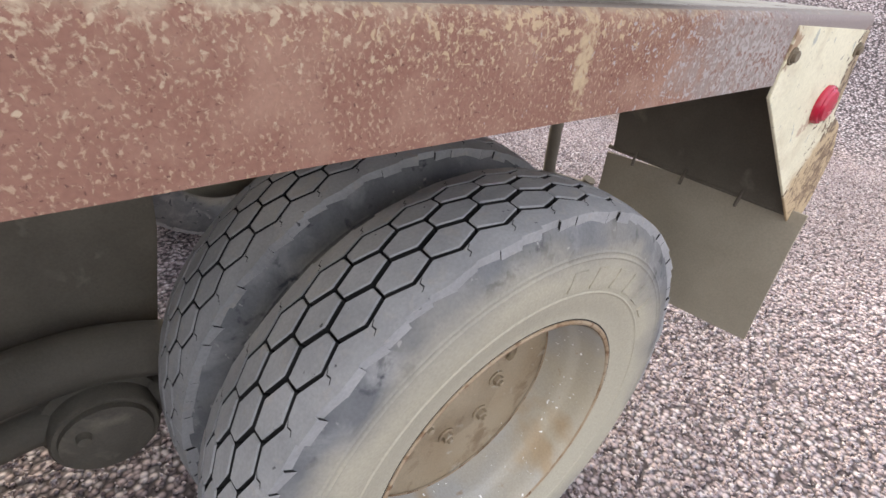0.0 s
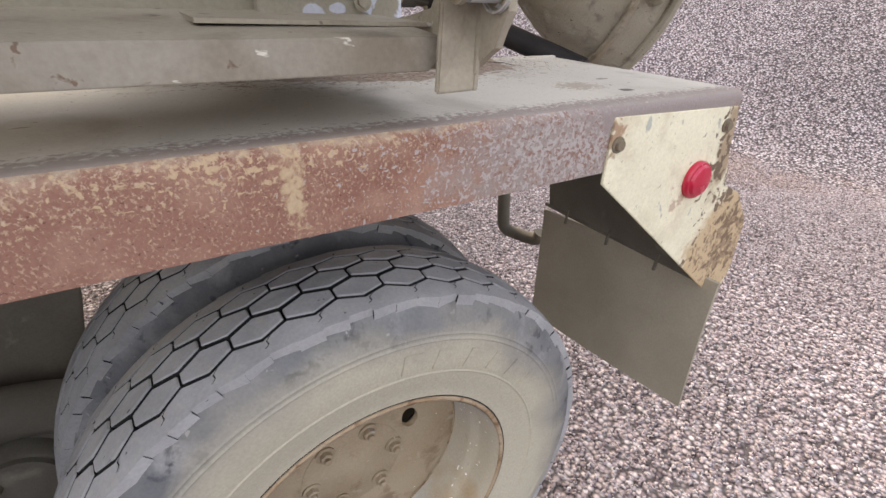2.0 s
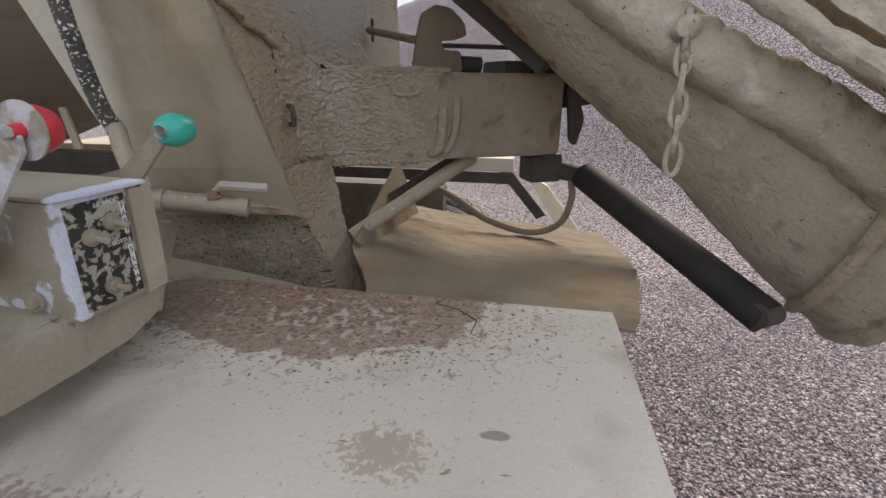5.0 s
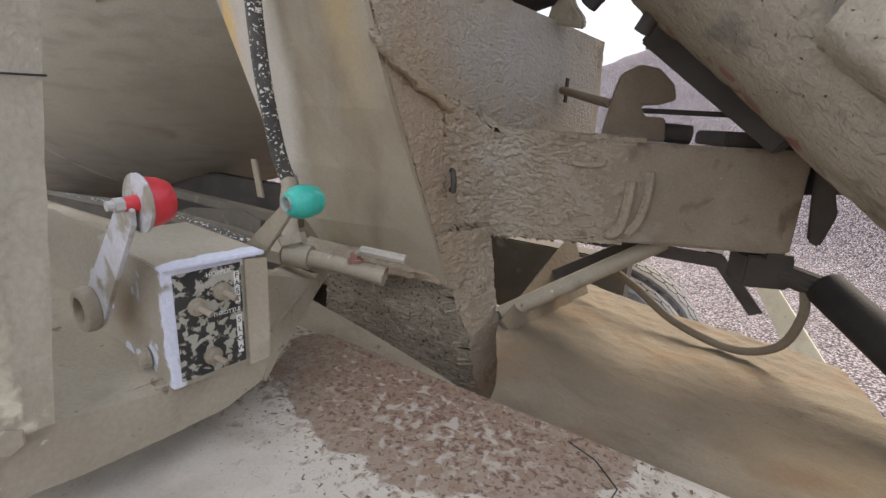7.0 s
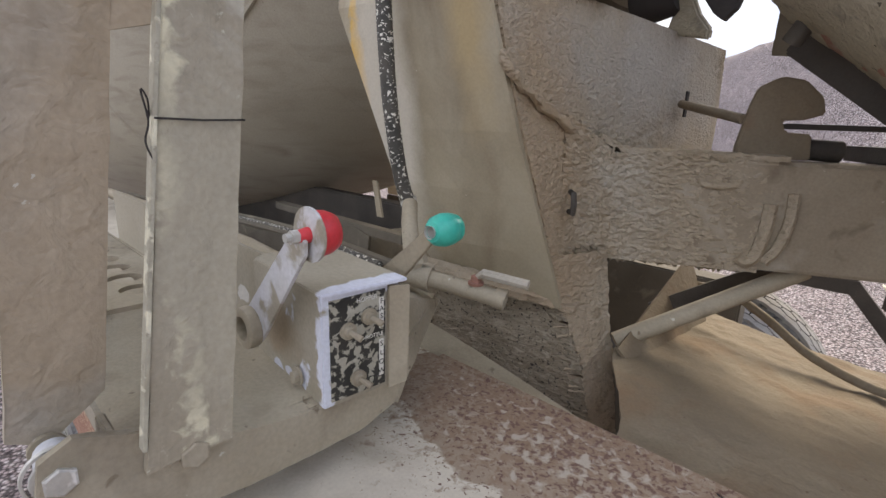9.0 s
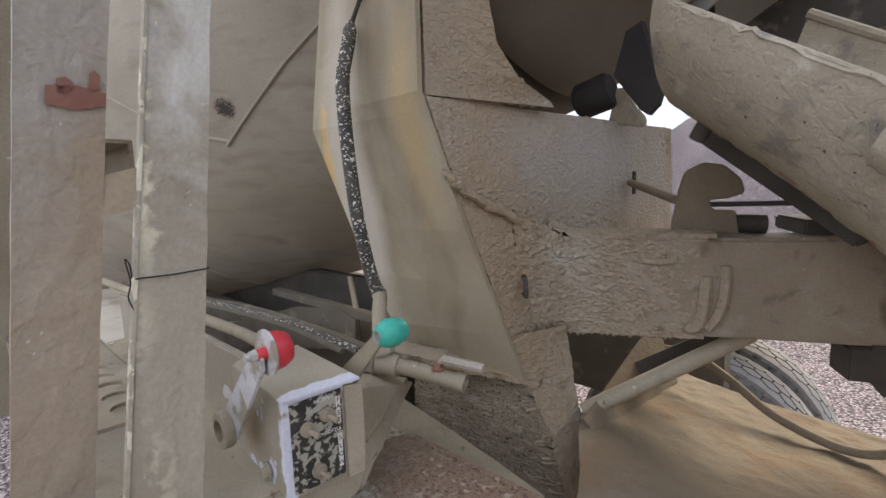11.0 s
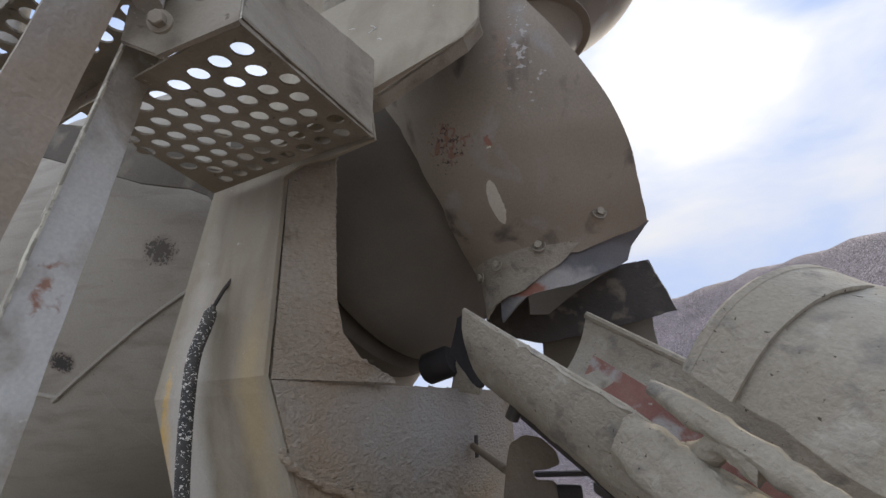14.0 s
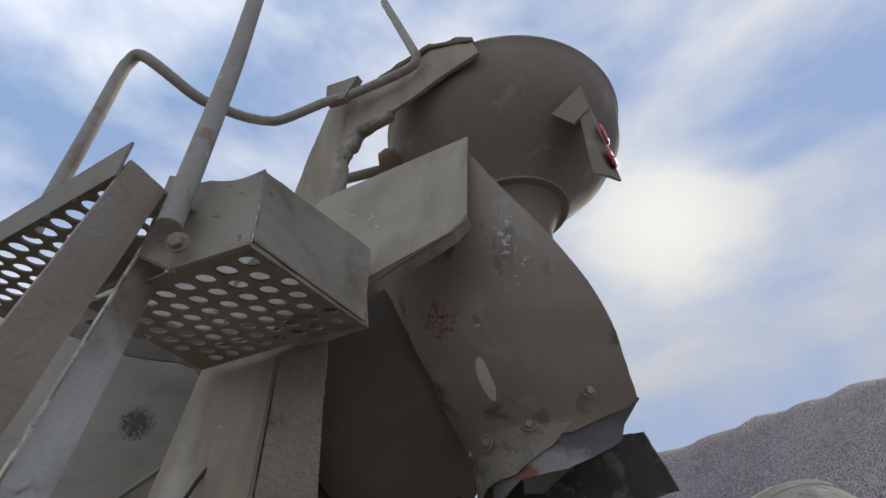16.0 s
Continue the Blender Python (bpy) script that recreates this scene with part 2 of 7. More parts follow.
M["cream"] = weathered("chipped_cream_paint", ((0.74, 0.685, 0.50), (0.66, 0.61, 0.44)), 12, 0.6, bump=0.2, speck=(0.93, 1.06),
    layers=[((0.42, 0.42, 0.35), 42, 0.70, 0.02, 3, (1, 1, 0.55)), ((0.36, 0.33, 0.25), 120, 0.72, 0.02, 2), ((0.60, 0.53, 0.37), 16, 0.60, 0.10, 5)],
    zones=[((0.80, 0.0, 0.87), (0.12, 0.2, 0.13), (0.50, 0.37, 0.22), 16, 0.8, 0.08), ((0.82, 0.0, 0.90), (0.13, 0.2, 0.13), (0.17, 0.11, 0.065), 48, 6.0, 0.20, 0.7), ((0.81, 0.0, 0.86), (0.12, 0.2, 0.12), (0.30, 0.21, 0.13), 90, 6.0, 0.20, 0.9),
           ((0.70, 0.0, 1.10), (0.024, 0.2, 0.085), (0.36, 0.27, 0.17), 30, 1.8, 0.25), ((0.70, 0.0, 1.08), (0.04, 0.2, 0.10), (0.14, 0.095, 0.06), 55, 6.0, 0.15, 0.7), ((0.735, 0.0, 1.00), (0.04, 0.2, 0.06), (0.16, 0.11, 0.07), 50, 6.0, 0.15, 0.8),
           ((0.60, 0.0, 1.02), (0.035, 0.2, 0.03), (0.50, 0.38, 0.27), 60, 4.0, 0.2, 0.6), ((0.398, 0.0, 1.145), (0.018, 0.2, 0.030), (0.36, 0.24, 0.15), 60, 3.0, 0.2, 0.3)])
M["rail"] = weathered("dusty_pale_tube_paint", ((0.31, 0.28, 0.23), (0.385, 0.352, 0.295)), 8, 0.75, bump=0.3, layers=[((0.28, 0.235, 0.17), 20, 0.63, 0.06, 6), ((0.56, 0.53, 0.46), 60, 0.70, 0.02, 4)])
M["lip"] = weathered("chipped_tray_lip", ((0.225, 0.195, 0.145), (0.305, 0.275, 0.22)), 5.0, 0.85, bump=0.3, layers=[((0.20, 0.165, 0.12), 11, 0.60, 0.10, 7), ((0.60, 0.56, 0.46), 46, 0.69, 0.015, 4, (0.5, 1, 1)), ((0.16, 0.11, 0.075), 60, 0.69, 0.02, 4)])
M["splatter"] = weathered("splattered_concrete_crust", ((0.30, 0.242, 0.17), (0.36, 0.305, 0.23)), 5, 0.95, bump=0.5, grain=150, lumps=0.8, lump_scale=120, lump_depth=0.009, lump_squash=(0.8, 0.8, 1.35), layers=[((0.385, 0.345, 0.28), 7, 0.60, 0.12, 6), ((0.235, 0.19, 0.13), 22, 0.66, 0.07, 6), ((0.10, 0.08, 0.06), 110, 0.745, 0.02, 3)],
    zones=[((0.10, 0.58, 1.50), (0.12, 0.11, 0.42), (0.345, 0.265, 0.18), 9, 1.6, 0.5), ((0.14, 0.98, 1.70), (0.1, 0.3, 0.12), (0.36, 0.33, 0.285), 7, 1.8, 0.5)])
M["tower"] = weathered("worn_tan_paint", ((0.295, 0.248, 0.168), (0.365, 0.318, 0.232)), 5, 0.62, bump=0.12, speck=(0.94, 1.05), layers=[((0.25, 0.205, 0.14), 4, 0.57, 0.10, 6, (3, 3, 0.5)), ((0.55, 0.50, 0.41), 60, 0.745, 0.012, 4)],
    zones=[((0.02, 0.46, 1.74), (0.032, 0.2, 0.15), (0.40, 0.31, 0.175), 14, 1.6, 0.6), ((-0.23, 0.46, 1.62), (0.02, 0.2, 0.16), (0.60, 0.36, 0.07), 30, 2.2, 0.15), ((-0.17, 0.48, 1.60), (0.06, 0.3, 0.35), (0.50, 0.46, 0.38), 10, 1.2, 0.4)])
M["brown"] = weathered("muddy_sheet_steel", ((0.16, 0.125, 0.084), (0.21, 0.168, 0.117)), 6, 0.85, bump=0.5, lumps=0.4, lump_scale=45, lump_depth=0.008, layers=[((0.235, 0.195, 0.14), 5, 0.60, 0.10, 7), ((0.19, 0.13, 0.08), 8, 0.60, 0.08, 6), ((0.13, 0.09, 0.06), 60, 0.735, 0.015, 3)])
# greasy steel, toned down further to stand for shade in voids and under edges
M["dark"] = weathered("greasy_shade_dark_steel", ((0.042, 0.036, 0.031), (0.08, 0.07, 0.058)), 9, 0.7, bump=0.4)
# dirty steel, with some of the shade below the truck put into its colour
M["under"] = weathered("dirty_shaded_underside_steel", ((0.095, 0.083, 0.064), (0.15, 0.13, 0.10)), 6, 0.85, bump=0.4, layers=[((0.22, 0.19, 0.145), 12, 0.66, 0.06, 6)])
# black rubber; also painted in for the shade inside bores, holes and a slot
M["black"] = weathered("black_rubber_and_hole_shade", ((0.018, 0.016, 0.016), (0.035, 0.03, 0.028)), 12, 0.75, bump=0.3)
M["drum"] = weathered("dusty_drum_paint", ((0.33, 0.295, 0.23), (0.39, 0.355, 0.285)), 3, 0.75, bump=0.2, layers=[((0.29, 0.255, 0.20), 6, 0.62, 0.12, 5, (1, 1, 5)), ((0.24, 0.21, 0.165), 90, 0.74, 0.02, 3)],
    zones=[((-0.485, 0.565, 2.145), (0.040, 0.08, 0.040), (0.26, 0.22, 0.175), 30, 0.7, 0.2), ((-0.485, 0.565, 2.145), (0.030, 0.08, 0.030), (0.11, 0.095, 0.075), 130, 3.0, 0.15),
           ((-0.761, 0.485, 1.873), (0.030, 0.08, 0.026), (0.22, 0.175, 0.14), 30, 0.7, 0.2), ((-0.761, 0.485, 1.873), (0.023, 0.08, 0.02), (0.06, 0.055, 0.045), 130, 3.0, 0.15)])
M["collector"] = weathered("worn_grey_collector", ((0.29, 0.243, 0.182), (0.36, 0.306, 0.236)), 4, 0.7, bump=0.25, layers=[((0.36, 0.33, 0.285), 9, 0.66, 0.06, 5), ((0.15, 0.13, 0.105), 13, 0.64, 0.06, 5, (1, 1, 0.4))],
    zones=[((0.353, 0.86, 2.19), (0.016, 0.2, 0.045), (0.66, 0.62, 0.50), 22, 0.9, 0.03), ((0.285, 0.74, 2.32), (0.07, 0.2, 0.06), (0.30, 0.17, 0.12), 70, 5.0, 0.2, 0.8), ((0.285, 0.74, 2.32), (0.08, 0.2, 0.07), (0.10, 0.08, 0.06), 95, 6.0, 0.10, 1.3),
           ((0.381, 0.78, 2.296), (0.010, 0.2, 0.010), (0.34, 0.17, 0.12), 60, 2.0, 0.2),
           ((0.46, 0.75, 2.47), (0.04, 0.2, 0.12), (0.36, 0.27, 0.20), 45, 4.0, 0.3, 0.6), ((0.50, 0.78, 2.46), (0.05, 0.2, 0.14), (0.55, 0.52, 0.47), 80, 5.0, 0.12, 1.0)])
# bluish base tone has the sky's reflection put into it; smears are cement and oxide
M["lining"] = weathered("smeared_sky_tinted_lining", ((0.135, 0.137, 0.142), (0.185, 0.183, 0.18)), 5, 0.75, bump=0.3, layers=[((0.27, 0.255, 0.23), 9, 0.65, 0.06, 6)],
    zones=[((0.42, 1.0, 2.01), (0.11, 0.3, 0.035), (0.36, 0.345, 0.315), 22, 1.4, 0.3), ((0.36, 1.0, 1.998), (0.045, 0.3, 0.014), (0.30, 0.14, 0.10), 40, 1.6, 0.25)])
M["skirtrubber"] = weathered("caked_dark_rubber", ((0.065, 0.06, 0.055), (0.11, 0.10, 0.09)), 7, 0.9, bump=0.5, lumps=0.4, lump_scale=60, lump_depth=0.006, layers=[((0.22, 0.195, 0.155), 12, 0.63, 0.07, 6)])
# neck and throat steel, darkened in the colour for the shade inside the mouth
M["neck"] = weathered("shade_dark_neck_and_throat", ((0.13, 0.112, 0.085), (0.17, 0.148, 0.115)), 4, 0.75, bump=0.25)
M["tread"] = weathered("dusty_tread_rubber", ((0.25, 0.247, 0.242), (0.33, 0.324, 0.314)), 14, 0.9, bump=0.35, layers=[((0.32, 0.30, 0.275), 35, 0.64, 0.06, 5), ((0.08, 0.08, 0.08), 80, 0.72, 0.02, 4)])
# near-black rubber: the shade deep in the tread is put into this colour
M["groove"] = weathered("shade_black_groove_rubber", ((0.010, 0.010, 0.010), (0.022, 0.021, 0.02)), 12, 0.95)
M["side"] = weathered("muddy_sidewall_rubber", ((0.10, 0.103, 0.106), (0.18, 0.18, 0.177)), 11, 0.85, bump=0.35, layers=[((0.225, 0.222, 0.215), 14, 0.60, 0.06, 6), ((0.05, 0.052, 0.058), 30, 0.64, 0.04, 6, (1, 1, 1)), ((0.31, 0.30, 0.28), 75, 0.70, 0.03, 5)],
    zones=[((0.050, 0.04, 0.473), (0.418, 0.6, 0.418), (0.225, 0.212, 0.185), 9, 0.55, 0.10), ((0.050, 0.04, 0.473), (0.395, 0.6, 0.395), (0.385, 0.35, 0.265), 6, 0.40, 0.10)])
M["rim"] = weathered("dirty_painted_rim", ((0.27, 0.20, 0.125), (0.33, 0.265, 0.18)), 7, 0.7, bump=0.3, layers=[((0.20, 0.14, 0.085), 14, 0.62, 0.06, 6), ((0.40, 0.36, 0.29), 18, 0.68, 0.05, 5), ((0.74, 0.71, 0.64), 90, 0.755, 0.012, 3)])
M["barrel"] = weathered("flaking_rim_barrel", ((0.36, 0.35, 0.32), (0.40, 0.35, 0.26)), 5, 0.55, bump=0.25, layers=[((0.36, 0.27, 0.17), 6, 0.58, 0.07, 5), ((0.80, 0.79, 0.75), 75, 0.70, 0.012, 3), ((0.25, 0.16, 0.09), 26, 0.70, 0.04, 5)])
M["rimrust"] = weathered("rusty_rim_edge", ((0.27, 0.18, 0.105), (0.36, 0.28, 0.19)), 16, 0.8, bump=0.4, layers=[((0.17, 0.095, 0.05), 40, 0.58, 0.06, 5)])
M["armpaint"] = weathered("muddy_arm_paint", ((0.235, 0.19, 0.135), (0.30, 0.25, 0.185)), 7, 0.85, bump=0.35, lumps=0.25, lump_scale=70, lump_depth=0.004, layers=[((0.35, 0.31, 0.25), 9, 0.63, 0.08, 6), ((0.17, 0.13, 0.09), 20, 0.64, 0.06, 6), ((0.50, 0.47, 0.40), 120, 0.755, 0.01, 3)])
M["pitted"] = weathered("pitted_dark_crust", ((0.20, 0.165, 0.118), (0.27, 0.23, 0.17)), 9, 0.95, bump=0.7, grain=150, lumps=0.8, lump_scale=110, lump_depth=0.009, lump_squash=(0.7, 0.7, 1.4), layers=[((0.04, 0.032, 0.025), 170, 0.63, 0.03, 3), ((0.31, 0.27, 0.205), 30, 0.60, 0.08, 5)])
M["flap"] = weathered("dusty_rubber_flap", ((0.27, 0.235, 0.175), (0.33, 0.29, 0.22)), 6, 0.85, bump=0.2)
M["white"] = weathered("flaking_white_paint", ((0.295, 0.255, 0.19), (0.355, 0.315, 0.245)), 10, 0.75, bump=0.4, lumps=0.4, lump_scale=50, lump_depth=0.006, layers=[((0.26, 0.228, 0.172), 40, 0.66, 0.06, 5), ((0.56, 0.53, 0.42), 90, 0.70, 0.03, 4), ((0.36, 0.17, 0.11), 24, 0.76, 0.03, 5)],
    zones=[((0.125, 0.095, 1.95), (0.10, 0.07, 0.36), (0.55, 0.535, 0.47), 16, 2.6, 0.35, 0.35), ((0.137, 0.030, 1.66), (0.05, 0.016, 0.50), (0.62, 0.575, 0.42), 70, 3.4, 0.30, 0.30), ((0.125, 0.09, 1.86), (0.1, 0.03, 0.05), (0.34, 0.19, 0.13), 60, 4.0, 0.3, 1.0),
           ((0.13, 0.06, 1.45), (0.05, 0.05, 0.16), (0.36, 0.325, 0.25), 12, 1.5, 0.4)])
M["flake"] = weathered("flaked_cream_edge_paint", ((0.33, 0.30, 0.23), (0.42, 0.39, 0.31)), 20, 0.75, bump=0.4, layers=[((0.66, 0.62, 0.48), 42, 0.53, 0.03, 4), ((0.30, 0.27, 0.21), 90, 0.68, 0.03, 3)])
M["chip"] = weathered("chipped_pale_paint", ((0.52, 0.52, 0.54), (0.42, 0.41, 0.39)), 20, 0.6, bump=0.3, layers=[((0.30, 0.268, 0.21), 24, 0.52, 0.04, 5)])
M["teal"] = weathered("teal_plastic", ((0.01, 0.36, 0.28), (0.015, 0.42, 0.33)), 10, 0.4, bump=0.1, spec=0.5)
M["red"] = weathered("red_plastic", ((0.55, 0.025, 0.035), (0.62, 0.05, 0.06)), 10, 0.4, bump=0.1, spec=0.5)
M["lens"] = weathered("red_reflector_lens", ((0.42, 0.008, 0.03), (0.50, 0.012, 0.045)), 20, 0.25, bump=0.3, spec=0.6)
M["galv"] = weathered("bare_bolt_steel", ((0.42, 0.40, 0.36), (0.5, 0.49, 0.46)), 30, 0.5, 0.3, bump=0.3, layers=[((0.68, 0.67, 0.64), 40, 0.62, 0.03, 4)])
M["hose"] = weathered("flaking_black_hose", ((0.05, 0.05, 0.045), (0.11, 0.10, 0.085)), 30, 0.6, bump=0.3, layers=[((0.7, 0.68, 0.6), 170, 0.61, 0.015, 2, (1, 1, 1.4))])
M["label"] = weathered("worn_black_label", ((0.02, 0.02, 0.018), (0.045, 0.042, 0.036)), 20, 0.6, bump=0.2, layers=[((0.33, 0.31, 0.25), 120, 0.53, 0.02, 4), ((0.36, 0.34, 0.28), 40, 0.62, 0.02, 5)])
M["chute"] = weathered("cement_caked_steel", ((0.305, 0.268, 0.20), (0.38, 0.342, 0.268)), 6, 0.95, bump=0.6, lumps=0.7, lump_scale=75, lump_depth=0.006, layers=[((0.22, 0.20, 0.165), 22, 0.63, 0.07, 6), ((0.44, 0.41, 0.335), 14, 0.66, 0.06, 5), ((0.09, 0.075, 0.055), 105, 0.725, 0.02, 2)])
M["redoxide"] = weathered("worn_red_oxide_steel", ((0.23, 0.10, 0.075), (0.30, 0.16, 0.12)), 12, 0.7, bump=0.3, layers=[((0.36, 0.33, 0.29), 18, 0.58, 0.06, 5)])
M["steel"] = weathered("worn_grey_steel", ((0.225, 0.185, 0.135), (0.275, 0.232, 0.175)), 4, 0.7, bump=0.25, layers=[((0.33, 0.30, 0.26), 9, 0.66, 0.06, 5), ((0.5, 0.46, 0.39), 28, 0.73, 0.02, 5)])
M["brownpaint"] = weathered("brown_grey_paint", ((0.31, 0.245, 0.17), (0.375, 0.31, 0.23)), 8, 0.8, bump=0.3, lumps=0.55, lump_scale=60, lump_depth=0.006, layers=[((0.35, 0.32, 0.27), 7, 0.56, 0.09, 6), ((0.50, 0.47, 0.40), 80, 0.74, 0.015, 4)])
M["chipdust"] = weathered("dusty_chipped_paint", ((0.27, 0.238, 0.178), (0.335, 0.30, 0.235)), 8, 0.75, bump=0.3, layers=[((0.58, 0.59, 0.62), 11, 0.72, 0.02, 4)],
    zones=[((0.035, 0.18, 1.34), (0.055, 0.1, 0.035), (0.29, 0.23, 0.16), 22, 1.2, 0.3), ((-0.004, 0.18, 1.345), (0.020, 0.03, 0.024), (0.50, 0.52, 0.58), 45, 2.6, 0.08, 0.2), ((0.072, 0.18, 1.372), (0.028, 0.03, 0.026), (0.50, 0.52, 0.58), 45, 2.0, 0.08, 0.1),
           ((0.035, 0.18, 1.288), (0.014, 0.1, 0.009), (0.52, 0.53, 0.58), 40, 1.4, 0.08), ((0.062, 0.18, 1.292), (0.009, 0.1, 0.006), (0.52, 0.53, 0.58), 40, 1.4, 0.08), ((-0.11, 0.18, 1.33), (0.015, 0.1, 0.012), (0.52, 0.50, 0.46), 40, 2.0, 0.08),
           ((0.146, 0.146, 1.345), (0.016, 0.012, 0.075), (0.56, 0.58, 0.64), 45, 2.4, 0.12), ((0.150, 0.185, 1.408), (0.018, 0.075, 0.02), (0.57, 0.59, 0.66), 30, 2.0, 0.10), ((0.10, 0.143, 1.305), (0.035, 0.03, 0.018), (0.55, 0.57, 0.63), 45, 3.0, 0.10, 0.5)])
M["ink"] = weathered("worn_white_ink", ((0.6, 0.58, 0.52), (0.7, 0.68, 0.62)), 60, 0.7)


def crushed(name, tones, scale, per_island=False):
    """Crushed stone: every stone has its own tone; a sheet gets its stones, and painted shade between them, from a cell
    pattern.
    """
    m = bpy.data.materials.new(name)
    m.use_nodes = True
    nt = m.node_tree
    bs = nt.nodes["Principled BSDF"]
    L = nt.links.new
    tc = nt.nodes.new("ShaderNodeTexCoord")
    ramp = nt.nodes.new("ShaderNodeValToRGB")
    ramp.color_ramp.interpolation = "LINEAR"
    while len(ramp.color_ramp.elements) < len(tones):
        ramp.color_ramp.elements.new(0.5)
    for k, c in enumerate(tones):
        ramp.color_ramp.elements[k].position = k / (len(tones) - 1)
        ramp.color_ramp.elements[k].color = (*c, 1)
    fine = nt.nodes.new("ShaderNodeTexNoise")
    fine.inputs["Scale"].default_value, fine.inputs["Detail"].default_value = 260.0, 3
    L(tc.outputs["Object"], fine.inputs["Vector"])
    bump = nt.nodes.new("ShaderNodeBump")
    bump.inputs["Strength"].default_value, bump.inputs["Distance"].default_value = 0.4, 0.002
    L(fine.outputs["Fac"], bump.inputs["Height"])
    nrm = bump.outputs["Normal"]
    broad = nt.nodes.new("ShaderNodeTexNoise")
    broad.inputs["Scale"].default_value, broad.inputs["Detail"].default_value = 0.8, 5
    L(tc.outputs["Object"], broad.inputs["Vector"])
    tint = nt.nodes.new("ShaderNodeMapRange")
    tint.inputs["From Min"].default_value, tint.inputs["From Max"].default_value = 0.3, 0.7
    tint.inputs["To Min"].default_value, tint.inputs["To Max"].default_value = 0.82, 1.14
    L(broad.outputs["Fac"], tint.inputs["Value"])
    mul = nt.nodes.new("ShaderNodeMixRGB")
    mul.blend_type = "MULTIPLY"
    mul.inputs["Fac"].default_value = 1.0
    if per_island:
        geo = nt.nodes.new("ShaderNodeNewGeometry")
        L(geo.outputs["Random Per Island"], ramp.inputs["Fac"])
        L(ramp.outputs["Color"], mul.inputs[1])
    else:
        vor = nt.nodes.new("ShaderNodeTexVoronoi")
        vor.inputs["Scale"].default_value, vor.inputs["Randomness"].default_value = scale, 1.0
        L(tc.outputs["Object"], vor.inputs["Vector"])
        sep = nt.nodes.new("ShaderNodeSeparateColor")
        L(vor.outputs["Color"], sep.inputs["Color"])
        L(sep.outputs[0], ramp.inputs["Fac"])
        # shade between the stones, painted in: colour darkens away from each cell's centre
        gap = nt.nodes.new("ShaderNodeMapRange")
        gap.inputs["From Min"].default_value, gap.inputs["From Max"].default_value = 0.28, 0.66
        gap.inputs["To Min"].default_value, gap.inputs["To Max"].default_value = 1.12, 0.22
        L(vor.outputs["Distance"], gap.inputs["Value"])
        gap_shade = nt.nodes.new("ShaderNodeMixRGB")
        gap_shade.blend_type = "MULTIPLY"
        gap_shade.inputs["Fac"].default_value = 1.0
        L(ramp.outputs["Color"], gap_shade.inputs[1])
        L(gap.outputs["Result"], gap_shade.inputs[2])
        L(gap_shade.outputs["Color"], mul.inputs[1])
        b2 = nt.nodes.new("ShaderNodeBump")
        b2.invert = True
        b2.inputs["Strength"].default_value, b2.inputs["Distance"].default_value = 0.9, 0.5 / scale
        L(vor.outputs["Distance"], b2.inputs["Height"])
        L(nrm, b2.inputs["Normal"])
        nrm = b2.outputs["Normal"]
    L(tint.outputs["Result"], mul.inputs[2])
    # a strip of ochre spill across the yard
    mp = nt.nodes.new("ShaderNodeMapping")
    mp.vector_type = "TEXTURE"
    mp.inputs["Location"].default_value, mp.inputs["Rotation"].default_value, mp.inputs["Scale"].default_value = (3.75, 1.9, 0), (0, 0, radians(-62)), (1.5, 0.38, 3.0)
    L(tc.outputs["Object"], mp.inputs["Vector"])
    ln = nt.nodes.new("ShaderNodeVectorMath")
    ln.operation = "LENGTH"
    L(mp.outputs["Vector"], ln.inputs[0])
    edge = nt.nodes.new("ShaderNodeTexNoise")
    edge.inputs["Scale"].default_value, edge.inputs["Detail"].default_value = 4.0, 7
    L(tc.outputs["Object"], edge.inputs["Vector"])
    sm = nt.nodes.new("ShaderNodeMath")
    sm.operation = "MULTIPLY_ADD"
    sm.inputs[1].default_value = 2.6
    L(edge.outputs["Fac"], sm.inputs[0])
    ng = nt.nodes.new("ShaderNodeMath")
    ng.operation = "MULTIPLY"
    ng.inputs[1].default_value = -1.0
    L(ln.outputs["Value"], ng.inputs[0])
    L(ng.outputs[0], sm.inputs[2])
    st = nt.nodes.new("ShaderNodeMapRange")
    st.inputs["From Min"].default_value, st.inputs["From Max"].default_value = 0.15, 0.9
    st.inputs["To Max"].default_value = 0.5
    L(sm.outputs[0], st.inputs["Value"])
    spill = nt.nodes.new("ShaderNodeMixRGB")
    spill.blend_type = "MULTIPLY"
    spill.inputs[2].default_value = (0.90, 0.76, 0.63, 1)
    L(st.outputs["Result"], spill.inputs["Fac"])
    L(mul.outputs["Color"], spill.inputs[1])
    L(spill.outputs["Color"], bs.inputs["Base Color"])
    bs.inputs["Roughness"].default_value = 0.92
    bs.inputs["Specular IOR Level"].default_value = 0.25
    L(nrm, bs.inputs["Normal"])
    return m


STONE = [(0.15, 0.115, 0.117), (0.25, 0.20, 0.20), (0.34, 0.28, 0.28), (0.41, 0.335, 0.325), (0.39, 0.35, 0.35), (0.54, 0.475, 0.465)]
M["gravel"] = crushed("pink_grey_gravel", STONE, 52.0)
M["stone"] = crushed("crushed_stone", STONE, 1.0, True)


